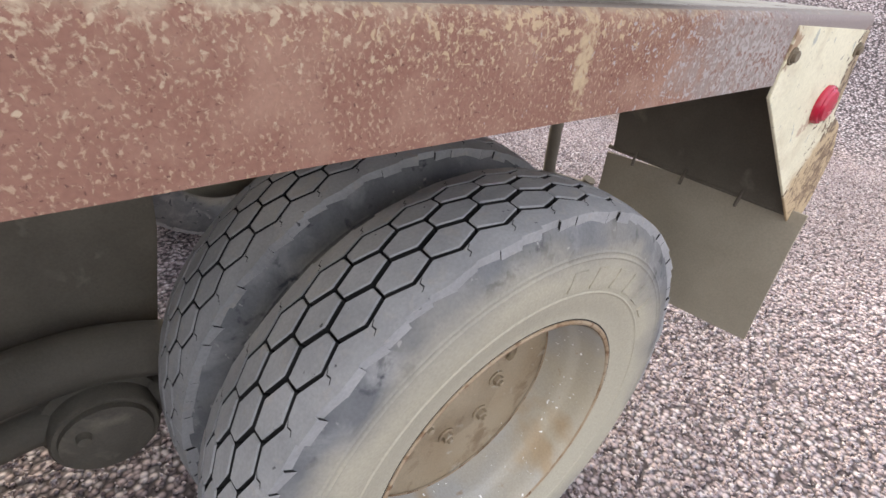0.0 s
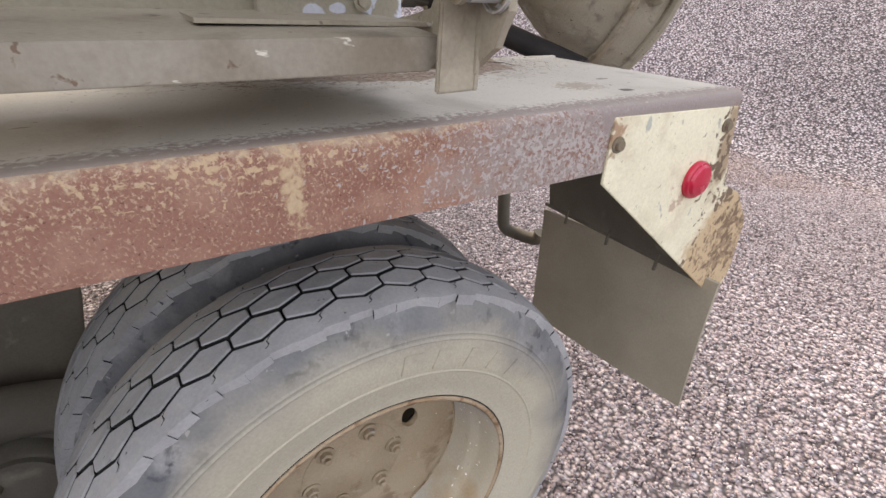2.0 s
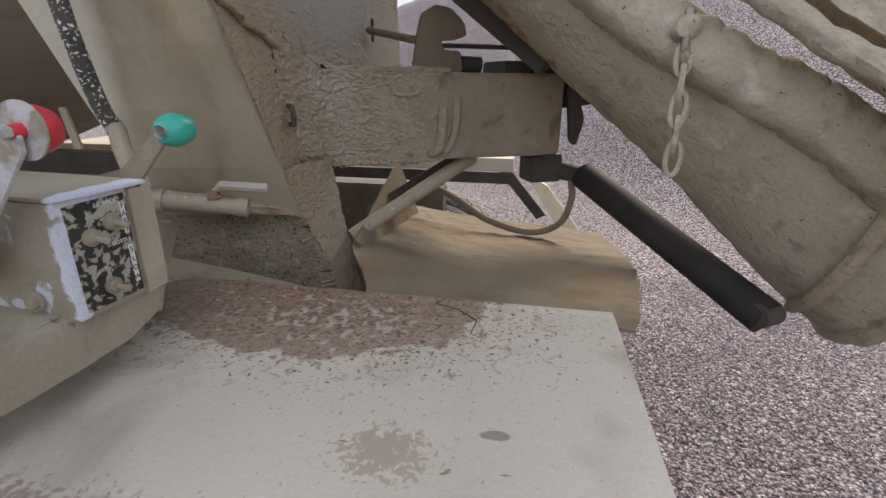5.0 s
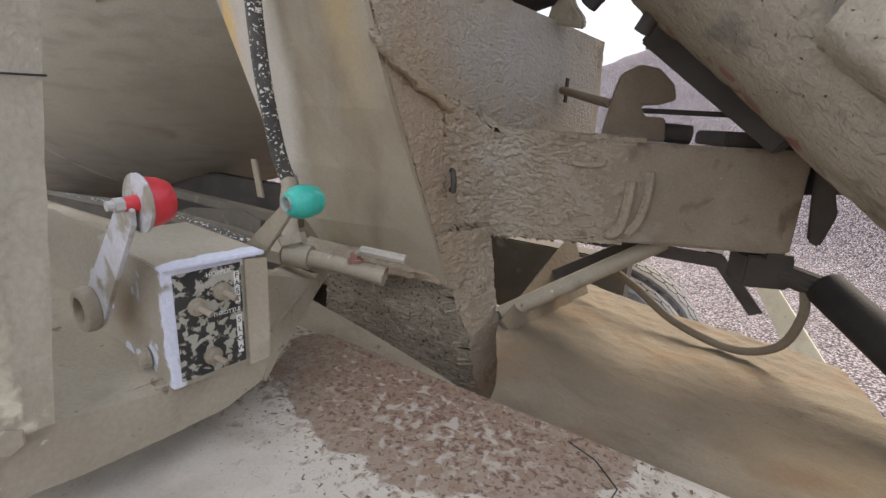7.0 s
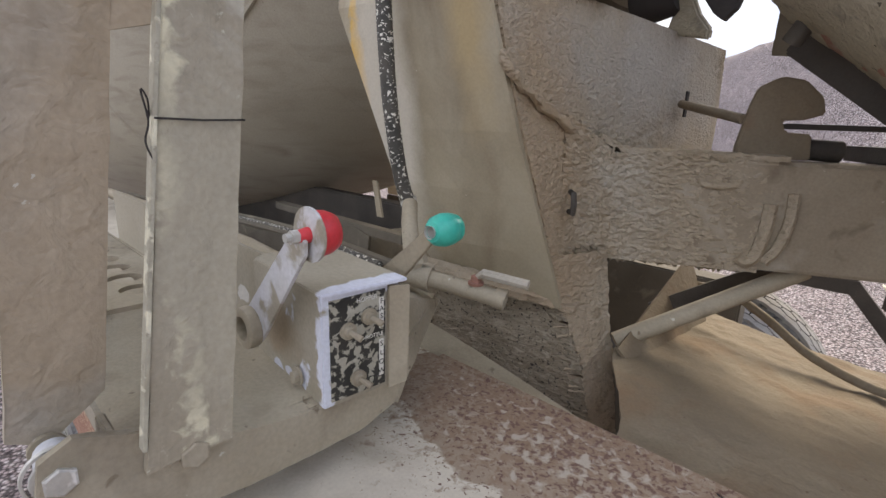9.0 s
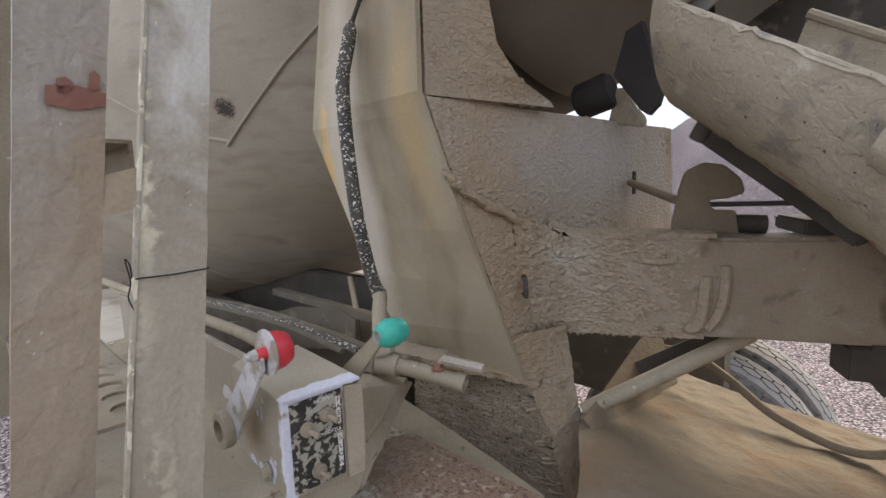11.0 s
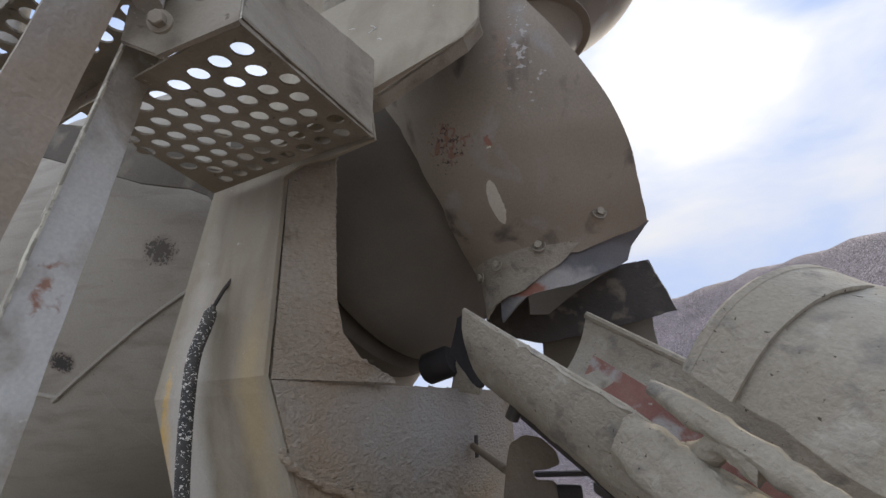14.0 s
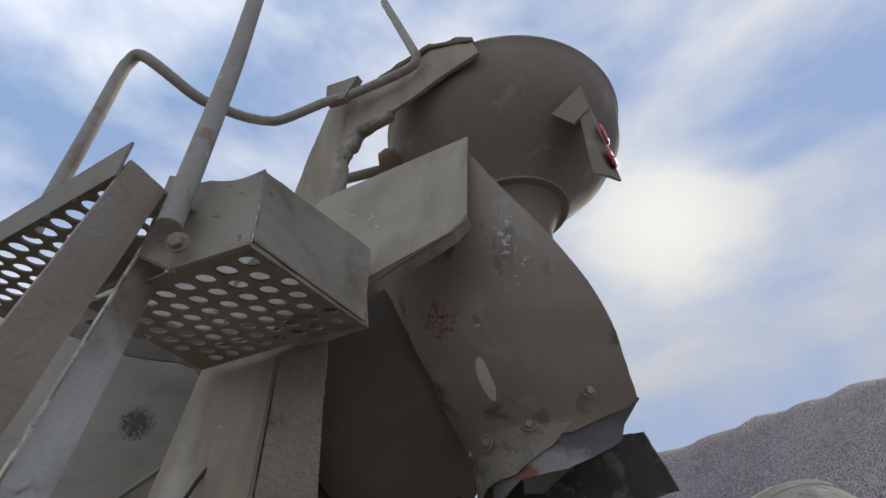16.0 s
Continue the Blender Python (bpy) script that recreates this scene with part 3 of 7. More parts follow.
# ------------------------------------------------------------ shape helpers: each gives (vertices, faces)
def box(c, s, rot=None):
    hx, hy, hz = s[0] / 2, s[1] / 2, s[2] / 2
    v = [Vector((x, y, z)) for x in (-hx, hx) for y in (-hy, hy) for z in (-hz, hz)]
    if rot:
        r = Euler([radians(a) for a in rot]).to_matrix()
        v = [r @ p for p in v]
    return [p + Vector(c) for p in v], [(0, 1, 3, 2), (4, 6, 7, 5), (0, 4, 5, 1), (2, 3, 7, 6), (0, 2, 6, 4), (1, 5, 7, 3)]


def beam(a, b, w, h, side=(0, 1, 0)):
    """A bar from a to b; w along side, h across it."""
    a, b = Vector(a), Vector(b)
    d = (b - a).normalized()
    s = Vector(side)
    s = (s - d * s.dot(d)).normalized()
    u = d.cross(s)
    v = [p + s * (i * w / 2) + u * (j * h / 2) for p in (a, b) for i in (-1, 1) for j in (-1, 1)]
    return v, [(0, 1, 3, 2), (4, 6, 7, 5), (0, 4, 5, 1), (2, 3, 7, 6), (0, 2, 6, 4), (1, 5, 7, 3)]


def tube(points, r, n=10, caps=True):
    """A round bar along a line of points; r is a number or one per point."""
    pts = [Vector(p) for p in points]
    rs = r if isinstance(r, (list, tuple)) else [r] * len(pts)
    verts, faces = [], []
    ref = None
    for i, p in enumerate(pts):
        d = (pts[min(i + 1, len(pts) - 1)] - pts[max(i - 1, 0)]).normalized()
        if ref is None:
            ref = d.orthogonal().normalized()
        ref = (ref - d * ref.dot(d)).normalized()
        w = d.cross(ref)
        for k in range(n):
            a = 2 * math.pi * k / n
            verts.append(p + (ref * math.cos(a) + w * math.sin(a)) * rs[i])
    for i in range(len(pts) - 1):
        for k in range(n):
            faces.append((i * n + k, i * n + (k + 1) % n, (i + 1) * n + (k + 1) % n, (i + 1) * n + k))
    if caps:
        faces.append(tuple(range(n - 1, -1, -1)))
        faces.append(tuple((len(pts) - 1) * n + k for k in range(n)))
    return verts, faces


def curve(points, n=8):
    """A smooth line through points."""
    p = [Vector(q) for q in points]
    p = [p[0] * 2 - p[1]] + p + [p[-1] * 2 - p[-2]]
    out = []
    for i in range(1, len(p) - 2):
        for k in range(n):
            t = k / n
            a, b, c, d = p[i - 1:i + 3]
            out.append(0.5 * (2 * b + (c - a) * t + (2 * a - 5 * b + 4 * c - d) * t * t + (3 * b - a - 3 * c + d) * t ** 3))
    return out + [p[-2]]


def revolve(profile, centre, axis, n=48, arc=(0, 2 * math.pi), closed_profile=False):
    """Turns (along, radius) pairs about an axis."""
    c, ax = Vector(centre), Vector(axis).normalized()
    e1 = Vector((0, 0, 1)) if abs(ax.z) < 0.9 else Vector((0, -1, 0))
    e1 = (e1 - ax * e1.dot(ax)).normalized()
    e2 = ax.cross(e1)
    full = abs(arc[1] - arc[0] - 2 * math.pi) < 1e-6
    m = n if full else n + 1
    verts, faces = [], []
    for s, r in profile:
        for k in range(m):
            a = arc[0] + (arc[1] - arc[0]) * k / n
            verts.append(c + ax * s + (e1 * math.cos(a) + e2 * math.sin(a)) * r)
    q = len(profile)
    for i in range(q if closed_profile else q - 1):
        j = (i + 1) % q
        for k in range(n):
            k2 = (k + 1) % m
            faces.append((i * m + k, i * m + k2, j * m + k2, j * m + k))
    return verts, faces


def prism(poly, depth):
    """A plate: a flat outline pushed out by the vector depth."""
    p = [Vector(q) for q in poly]
    d = Vector(depth)
    n = len(p)
    faces = [tuple(range(n - 1, -1, -1)), tuple(range(n, 2 * n))]
    faces += [(i, (i + 1) % n, n + (i + 1) % n, n + i) for i in range(n)]
    return p + [q + d for q in p], faces


def sheet(fn, nu, nv, thick):
    """A curved plate: fn(u, v) for u, v in 0..1, with a thickness."""
    g = [[Vector(fn(i / nu, j / nv)) for j in range(nv + 1)] for i in range(nu + 1)]
    top, bot = [], []
    for i in range(nu + 1):
        for j in range(nv + 1):
            du = g[min(i + 1, nu)][j] - g[max(i - 1, 0)][j]
            dv = g[i][min(j + 1, nv)] - g[i][max(j - 1, 0)]
            nn = du.cross(dv)
            nn = nn.normalized() if nn.length > 1e-9 else Vector((0, 0, 1))
            top.append(g[i][j])
            bot.append(g[i][j] - nn * thick)
    w, off = nv + 1, (nu + 1) * (nv + 1)
    faces = []
    for i in range(nu):
        for j in range(nv):
            a, b, c, d = i * w + j, (i + 1) * w + j, (i + 1) * w + j + 1, i * w + j + 1
            faces += [(a, b, c, d), (d + off, c + off, b + off, a + off)]
    rim = [i * w for i in range(nu + 1)] + [nu * w + j for j in range(1, w)] + [i * w + nv for i in range(nu - 1, -1, -1)] + [j for j in range(nv - 1, 0, -1)]
    for k in range(len(rim)):
        a, b = rim[k], rim[(k + 1) % len(rim)]
        faces.append((b, a, a + off, b + off))
    return top + bot, faces


def join(*shapes):
    verts, faces = [], []
    for v, f in shapes:
        o = len(verts)
        verts += v
        faces += [tuple(i + o for i in q) for q in f]
    return verts, faces


def roughened(shape, amount, scale, cuts=0):
    """Pushes the vertices about by a noise, after cutting every edge."""
    bm = bmesh.new()
    fill(bm, shape)
    bmesh.ops.triangulate(bm, faces=bm.faces[:])
    for _ in range(cuts):
        bmesh.ops.subdivide_edges(bm, edges=bm.edges[:], cuts=1, use_grid_fill=True)
    bm.normal_update()
    moves = [(v, v.normal * amount * (noise.fractal(v.co * scale, 0.8, 2.0, 3) + 0.3)) for v in bm.verts]
    for v, d in moves:
        v.co += d
    out = ([v.co.copy() for v in bm.verts], None)
    bm.verts.index_update()
    faces = [tuple(v.index for v in f.verts) for f in bm.faces]
    bm.free()
    return out[0], faces


def crusted(fn, amp, seed=0.0, squash=(34, 30, 78)):
    """The same surface with dripped cement: wavy ridges that lie across the fall, and rounder lumps between them."""
    def out(u, v):
        p = Vector(fn(u, v))
        du = Vector(fn(min(1, u + 0.01), v)) - Vector(fn(max(0, u - 0.01), v))
        dv = Vector(fn(u, min(1, v + 0.01))) - Vector(fn(u, max(0, v - 0.01)))
        n = du.cross(dv).normalized()
        q = Vector((p.x * squash[0] + seed, p.y * squash[1], p.z * squash[2]))
        wave = noise.fractal(q + Vector((0.8 * noise.noise(p * 30), 0, 1.5 * noise.noise(p * 20))), 0.7, 2.1, 3)
        lump = noise.noise(p * 45 + Vector((seed, 0, 0)))
        a = amp(p) if callable(amp) else amp
        return p + n * a * (0.75 * wave + 0.35 * lump)
    return out


def caked(fn, amount, scale, seed):
    """The same surface with lumps of set cement."""
    off = Vector((seed * 3.1, seed * 1.7, 0))
    return lambda u, v: Vector(fn(u, v)) + Vector((0.5, -0.6, 0.6)).normalized() * amount * max(0.0, noise.fractal(Vector(fn(u, v)) * scale + off, 0.9, 2.0, 4) + 0.25)


def fill(bm, shape):
    vs = [bm.verts.new(p) for p in shape[0]]
    for f in shape[1]:
        try:
            bm.faces.new([vs[i] for i in f])
        except ValueError:
            pass
    return bm


def world_at(ob):
    p = Vector((0, 0, 0))
    while ob:
        p += ob.location
        ob = ob.parent
    return p


def part(name, shape, material, parent=None, label="", bevel=0.0, smooth=False, at=None):
    """Links a shape, given in the place's metres, as one mesh; under a parent it is a part of it."""
    bm = fill(bmesh.new(), shape)
    bmesh.ops.recalc_face_normals(bm, faces=bm.faces[:])
    if bevel:
        edges = [e for e in bm.edges if len(e.link_faces) == 2 and e.calc_face_angle(0) > 0.5]
        bmesh.ops.bevel(bm, geom=edges, offset=bevel, segments=2, affect="EDGES", clamp_overlap=True)
    base = world_at(parent) if parent else Vector(at or (0, 0, 0))
    bmesh.ops.translate(bm, verts=bm.verts[:], vec=-base)
    me = bpy.data.meshes.new(name)
    bm.to_mesh(me)
    bm.free()
    mats = material if isinstance(material, (list, tuple)) else [material]
    for k in mats:
        me.materials.append(M[k])
    if smooth:
        me.shade_smooth()
        me.set_sharp_from_angle(angle=radians(40))
    ob = new(name, me)
    if parent:
        ob.parent = parent
    else:
        ob.location = base
    if label:
        ob["label"] = label
    return ob


def bolt(c, axis, r, h, n=6):
    """A hex head with a washer under it."""
    ax = Vector(axis).normalized()
    return join(revolve([(0, 0.0), (0, r * 1.5), (h * 0.3, r * 1.5), (h * 0.3, 0)], c, ax, 16),
                revolve([(h * 0.25, 0), (h * 0.25, r), (h * 0.92, r), (h, r * 0.85), (h, 0)], c, ax, n))


# ------------------------------------------------------------ ground, heap and gravel
def smooth(a, b, t):
    t = min(1.0, max(0.0, (t - a) / (b - a)))
    return t * t * (3 - 2 * t)


YARD = (0.6, 0.0)
FOOT = [(-70, 9), (-20, 5.2), (15, 4.2), (40, 4.1), (60, 4.9), (75, 6), (95, 9), (107, 14), (112, 18), (120, 26)]
CREST = [(-70, 0), (-20, 3), (15, 4.5), (40, 4.8), (75, 5.2), (88, 5.1), (95, 4.9), (103, 4.3), (107, 3.85), (112, 2.9), (118, 0.3), (125, 0)]


def table(t, rows):
    for (a, va), (b, vb) in zip(rows, rows[1:]):
        if t <= b:
            return va + (vb - va) * max(0.0, (t - a) / (b - a))
    return rows[-1][1]


def ground_z(x, y):
    """The yard is level, and ends at a long heap of crushed stone that curves round it."""
    z = 0.10 * smooth(0.4, 2.4, x)
    dx, dy = x - YARD[0], y - YARD[1]
    far, az = math.hypot(dx, dy), math.degrees(math.atan2(dy, dx))
    if -70 < az < 125:
        top = table(az, CREST)
        d = far - table(az, FOOT)
        if d > -0.5:
            rise = 0.65 * (d if d > 0.5 else (d + 0.5) ** 2 / 2.0)
            z += min(rise, top)
            z += 0.03 * smooth(0, 4, d) * noise.fractal(Vector((x * 0.5, y * 0.5, 0.3)), 0.9, 2.0, 3)
    z += 0.012 * noise.noise(Vector((x * 1.3, y * 1.3, 0))) * (1 - smooth(20, 60, far))
    return z


def build_ground():
    rings = [0.0]
    r = 0.25
    while r < 900:
        rings.append(r)
        r *= 1.045 if r < 60 else 1.3
    n = 360
    verts, faces = [], []
    for r in rings:
        for k in range(n):
            a = 2 * math.pi * k / n
            x, y = 1.0 + r * math.cos(a), 1.0 + r * math.sin(a)
            verts.append(Vector((x, y, ground_z(x, y))))
    for i in range(len(rings) - 1):
        for k in range(n):
            faces.append((i * n + k, i * n + (k + 1) % n, (i + 1) * n + (k + 1) % n, (i + 1) * n + k))
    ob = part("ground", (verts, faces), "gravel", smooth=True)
    tagged(ob, "yard of pinkish grey crushed gravel rising into a heap", "ground", kind="structure")


def stones(name, count, area, sizes, material, label, seed, category="gravel"):
    """Loose crushed stones, too many to count, lying on the ground."""
    rng = np.random.default_rng(seed)
    base = np.array([(1, 0, 0), (-1, 0, 0), (0, 1, 0), (0, -1, 0), (0, 0, 1), (0, 0, -1)], float)
    tris = np.array([(0, 2, 4), (2, 1, 4), (1, 3, 4), (3, 0, 4), (2, 0, 5), (1, 2, 5), (3, 1, 5), (0, 3, 5)])
    x = rng.uniform(area[0], area[1], count)
    y = rng.uniform(area[2], area[3], count)
    z = np.array([ground_z(a, b) for a, b in zip(x, y)])
    s = rng.uniform(sizes[0], sizes[1], (count, 1, 1)) * rng.uniform(0.6, 1.0, (count, 1, 3))
    v = base[None] * s * rng.uniform(0.65, 1.25, (count, 6, 1)) + rng.normal(0, 0.18, (count, 6, 3)) * s
    q = rng.normal(size=(count, 4))
    q /= np.linalg.norm(q, axis=1, keepdims=True)
    w, a, b, c = q.T
    rot = np.stack([1 - 2 * (b * b + c * c), 2 * (a * b - c * w), 2 * (a * c + b * w), 2 * (a * b + c * w), 1 - 2 * (a * a + c * c), 2 * (b * c - a * w),
                    2 * (a * c - b * w), 2 * (b * c + a * w), 1 - 2 * (a * a + b * b)], 1).reshape(-1, 3, 3)
    v = np.einsum("nij,nkj->nki", rot, v)
    v += np.stack([x, y, z + s[:, 0, 0] * 0.35], 1)[:, None]
    f = (tris[None] + 6 * np.arange(count)[:, None, None]).reshape(-1, 3)
    me = bpy.data.meshes.new(name)
    me.vertices.add(count * 6)
    me.vertices.foreach_set("co", v.reshape(-1))
    me.loops.add(len(f) * 3)
    me.loops.foreach_set("vertex_index", f.reshape(-1).astype(np.int32))
    me.polygons.add(len(f))
    me.polygons.foreach_set("loop_start", np.arange(0, len(f) * 3, 3, dtype=np.int32))
    me.update(calc_edges=True)
    me.materials.append(M[material])
    return tagged(new(name, me), label, category, kind="stuff")


build_ground()
stones("loose_gravel", 95000, (0.35, 4.3, -0.7, 3.4), (0.0042, 0.0100), "stone", "loose pinkish grey crushed stone", 5)
stones("loose_gravel", 18000, (-1.6, 0.35, -0.5, 2.6), (0.0042, 0.0100), "stone", "loose crushed stone under the truck", 6)

# ------------------------------------------------------------ the truck
truck = new("concrete_mixer_truck")
truck.location = (0.0, 1.2, 0.0)
truck.empty_display_size = 0.2
tagged(truck, "dust-covered concrete mixer truck parked on gravel, seen at its rear corner", "truck")

DECK = 1.189


# ---- wheels
WHEEL_X, WHEEL_Z, TYRE_R = 0.050, 0.473, 0.478


def holed(outer, holes, put, thick, inner=None):
    """A flat plate with holes. outer, holes, inner: 2D outlines; put(x, y, depth) gives the place."""
    bm = bmesh.new()
    edges = []
    for loop in [outer] + ([inner] if inner else []) + list(holes):
        vs = [bm.verts.new((p[0], p[1], 0)) for p in loop]
        edges += [bm.edges.new((vs[i], vs[(i + 1) % len(vs)])) for i in range(len(vs))]
    bmesh.ops.triangle_fill(bm, edges=edges, use_beauty=True)
    bm.verts.index_update()
    vs = [v.co.copy() for v in bm.verts]
    fs = [tuple(v.index for v in f.verts) for f in bm.faces]
    rim = [(e.verts[0].index, e.verts[1].index) for e in bm.edges if len(e.link_faces) == 1]
    bm.free()
    n = len(vs)
    verts = [Vector(put(v.x, v.y, 0)) for v in vs] + [Vector(put(v.x, v.y, thick)) for v in vs]
    faces = fs + [tuple(i + n for i in reversed(f)) for f in fs] + [(a, b, b + n, a + n) for a, b in rim]
    return verts, faces


def ring2d(cx, cy, r, n, ry=None, turn=0.0):
    return [(cx + r * math.cos(2 * math.pi * k / n + turn), cy + (ry or r) * math.sin(2 * math.pi * k / n + turn)) for k in range(n)]


def tread_shape(y0, y1, radius, c):
    """Six-sided tread blocks in rows round the tyre, and shoulder lugs at both sides."""
    verts, faces, wall = [], [], ([], [])
    count = 42
    pitch = 2 * math.pi / count
    width = y1 - y0
    rows = 3
    rp = width / (rows + 1.75)
    gap = 0.0028
    base = radius - 0.019

    def put(a, y, r):
        crown = 0.012 * ((2 * (y - y0) / width - 1) ** 2)
        return Vector((c[0] + (r - crown) * math.sin(a), y, c[2] + (r - crown) * math.cos(a)))

    def block(outline, top=0.95, outer=-1):
        m = len(outline)
        ca = sum(p[0] for p in outline) / m
        cy = sum(p[1] for p in outline) / m
        o, w = len(verts), len(wall[0])
        for r, k in ((radius - 0.0025, 1.0), (radius, top)):
            for a, y in outline:
                verts.append(put(ca + (a - ca) * k, cy + (y - cy) * k, r))
        for r in (base, radius - 0.0025):
            for a, y in outline:
                wall[0].append(put(a, y, r))
        for i in range(m):
            k = (i + 1) % m
            faces.append((o + i, o + k, o + m + k, o + m + i))
            if i == outer:
                q = len(verts)
                verts.extend((wall[0][w + i], wall[0][w + k]))
                faces.append((q, q + 1, o + k, o + i))
            else:
                wall[1].append((w + i, w + k, w + m + k, w + m + i))
        faces.append(tuple(o + m + i for i in range(m)))

    half = pitch / 2 - 0.65 * gap / radius
    rnd = random.Random(3)
    for row in range(rows):
        yc = y0 + rp * (row + 1.375)
        for k in range(count):
            a = pitch * (k + (0.5 if row % 2 else 0.0))
            h, q = rp * 0.66 - 1.6 * gap, rp * 0.34 - 1.6 * gap
            block([(a - half, yc - q), (a, yc - h), (a + half, yc - q), (a + half, yc + q), (a, yc + h), (a - half, yc + q)])
    for side in (0, 1):
        edge = y0 if side == 0 else y1
        sg = 1 if side == 0 else -1
        yb = y0 + rp * 0.875 if side == 0 else y1 - rp * 0.875
        for k in range(count):
            a = pitch * (k + 0.5 + (0.5 if (side and (rows - 1) % 2) else 0.0))
            tip = yb + sg * (rp * 0.16 - gap)
            notch = yb - sg * (rp * 0.16 + gap)
            hw = pitch / 2
            for b0, b1, t0, t1 in ((-hw, 0.0, notch, tip), (0.0, hw, tip, notch)):
                worn = [edge + sg * rnd.uniform(-0.004, 0.003) for _ in range(2)]
                poly = [(a + b0, worn[0]), (a + b1, worn[1]), (a + b1, t1), (a + b0, t0)]
                block(poly if side == 0 else poly[::-1], 1.0, 0 if side == 0 else 2)
    return (verts, faces), wall


def sipe_shape(y0, y1, radius, c):
    """Short zigzag strips along both shoulder ribs, flat and dark for the shade in cuts."""
    verts, faces = [], []
    count = 42
    for k in range(count):
        for yc in (y0 + 0.018, y1 - 0.018):
            a = 2 * math.pi * (k + 0.1) / count
            path = [(-0.008, -0.007), (-0.002, -0.003), (-0.003, 0.003), (0.004, 0.008)]
            o = len(verts)
            for da, dy in path:
                for s in (-0.0009, 0.0009):
                    r = radius + 0.0006 - 0.012 * ((2 * (yc + dy - y0) / (y1 - y0) - 1) ** 2)
                    ang = a + (da + s) / radius
                    verts.append(Vector((c[0] + r * math.sin(ang), yc + dy, c[2] + r * math.cos(ang))))
            for i in range(len(path) - 1):
                faces.append((o + 2 * i, o + 2 * i + 1, o + 2 * i + 3, o + 2 * i + 2))
    return verts, faces


def y_at(prof, r):
    for (a, ra), (b, rb) in zip(prof, prof[1:]):
        if ra <= r <= rb:
            return a + (b - a) * (r - ra) / (rb - ra)
    return prof[-1][0]


def build_wheel(name, c, y0, outer=True):
    """One wheel of a pair: y0 is the outer sidewall's plane."""
    c = Vector(c)
    R = TYRE_R
    w = 0.210
    prof = [(0.0175, 0.2765), (0.0165, 0.292), (0.011, 0.306), (0.004, 0.335), (0.0, 0.365), (0.0, 0.390), (0.003, 0.415), (0.008, 0.436), (0.014, 0.448), (0.019, R - 0.023), (0.024, R - 0.030),
            (0.06, R - 0.024), (w / 2, R - 0.019)]
    full = prof + [(w - a, r) for a, r in reversed(prof[:-1])]
    low = [p for p in full if p[1] <= 0.4151]
    tyre = part(name, join(revolve(low[:len(low) // 2], (c.x, y0, c.z), (0, 1, 0), 96), revolve(low[len(low) // 2:], (c.x, y0, c.z), (0, 1, 0), 96)), "side", truck, "big dusty truck tyre with worn tread", smooth=True)
    part("shoulder", revolve([p for p in full if p[1] >= 0.4149], (c.x, y0, c.z), (0, 1, 0), 96), "side", tyre, smooth=True)
    for r in (0.335, 0.398, 0.407):
        part("sidewall_ring", revolve([(y_at(prof, r - 0.003), r - 0.003), (y_at(prof, r) - 0.0016, r), (y_at(prof, r + 0.003), r + 0.003)], (c.x, y0, c.z), (0, 1, 0), 96), "side", tyre, smooth=True)
    if outer:
        for k, deg in enumerate((8, 17, 27, 36, 45, 54, 200, 210, 220, 229, 238, 247)):
            a, w2 = radians(deg), radians(2.6)
            bar = [(c.x + r * math.sin(a + s), y0 + y_at(prof, r) - 0.0022, c.z + r * math.cos(a + s)) for r, s in ((0.345, -w2), (0.345, w2), (0.382, w2 * 0.9), (0.382, -w2 * 0.9))]
            part("raised_mark", prism(bar, (0, 0.004, 0)), "side", tyre, bevel=0.0008)
    blocks, walls = tread_shape(y0 + 0.017, y0 + w - 0.017, R, c)
    tagged(part("tread", blocks, "tread", tyre), kind="stuff")
    # block sides and groove floor are blackened in place of the grooves' own shade
    tagged(part("groove_wall", walls, "groove", tyre), kind="stuff")
    tagged(part("sipes", sipe_shape(y0 + 0.017, y0 + w - 0.017, R, c), "groove", tyre), kind="stuff")
    part("groove_band", revolve([(0.022, R - 0.0235), (0.06, R - 0.0180), (w / 2, R - 0.015), (w - 0.06, R - 0.0180), (w - 0.022, R - 0.0235)], (c.x, y0, c.z), (0, 1, 0), 96), "groove", tyre, smooth=True)
    if not outer:
        return tyre
    part("bead_step", revolve([(0.012, 0.310), (0.0165, 0.300), (0.018, 0.2945), (0.0185, 0.276)], (c.x, y0, c.z), (0, 1, 0), 72), "side", tyre, smooth=True)
    ring = [(0.024, 0.263), (0.0165, 0.2655), (0.0150, 0.2695), (0.0165, 0.2735), (0.024, 0.2745), (0.024, 0.270)]
    part("rim_flange", revolve(ring, (c.x, y0, c.z), (0, 1, 0), 72), "rimrust", tyre, "rim flange with rusted edge", smooth=True)
    part("bead_gap", revolve([(0.0180, 0.2740), (0.0178, 0.2775)], (c.x, y0, c.z), (0, 1, 0), 72), "groove", tyre, smooth=True)
    barrel = [(0.018, 0.2635), (0.030, 0.2585), (0.046, 0.2575), (0.068, 0.2565), (0.078, 0.2545), (0.088, 0.2490), (0.100, 0.2465), (0.120, 0.2455), (0.150, 0.2430), (0.157, 0.2405), (0.159, 0.236)]
    part("rim_barrel", revolve(barrel, (c.x, y0, c.z), (0, 1, 0), 72), "barrel", tyre, "grey rim barrel with flaking white paint", smooth=True)

    def disc_at(x, z, d):
        r = math.hypot(x, z)
        dish = 0.150 + 0.012 * smooth(0.10, 0.19, r) - 0.010 * smooth(0.19, 0.238, r)
        return (c.x + x, y0 + dish + d, c.z + z)
    holes = []
    for deg in (24, 204):
        a = radians(deg)
        cx, cz = 0.143 * math.cos(a), 0.143 * math.sin(a)
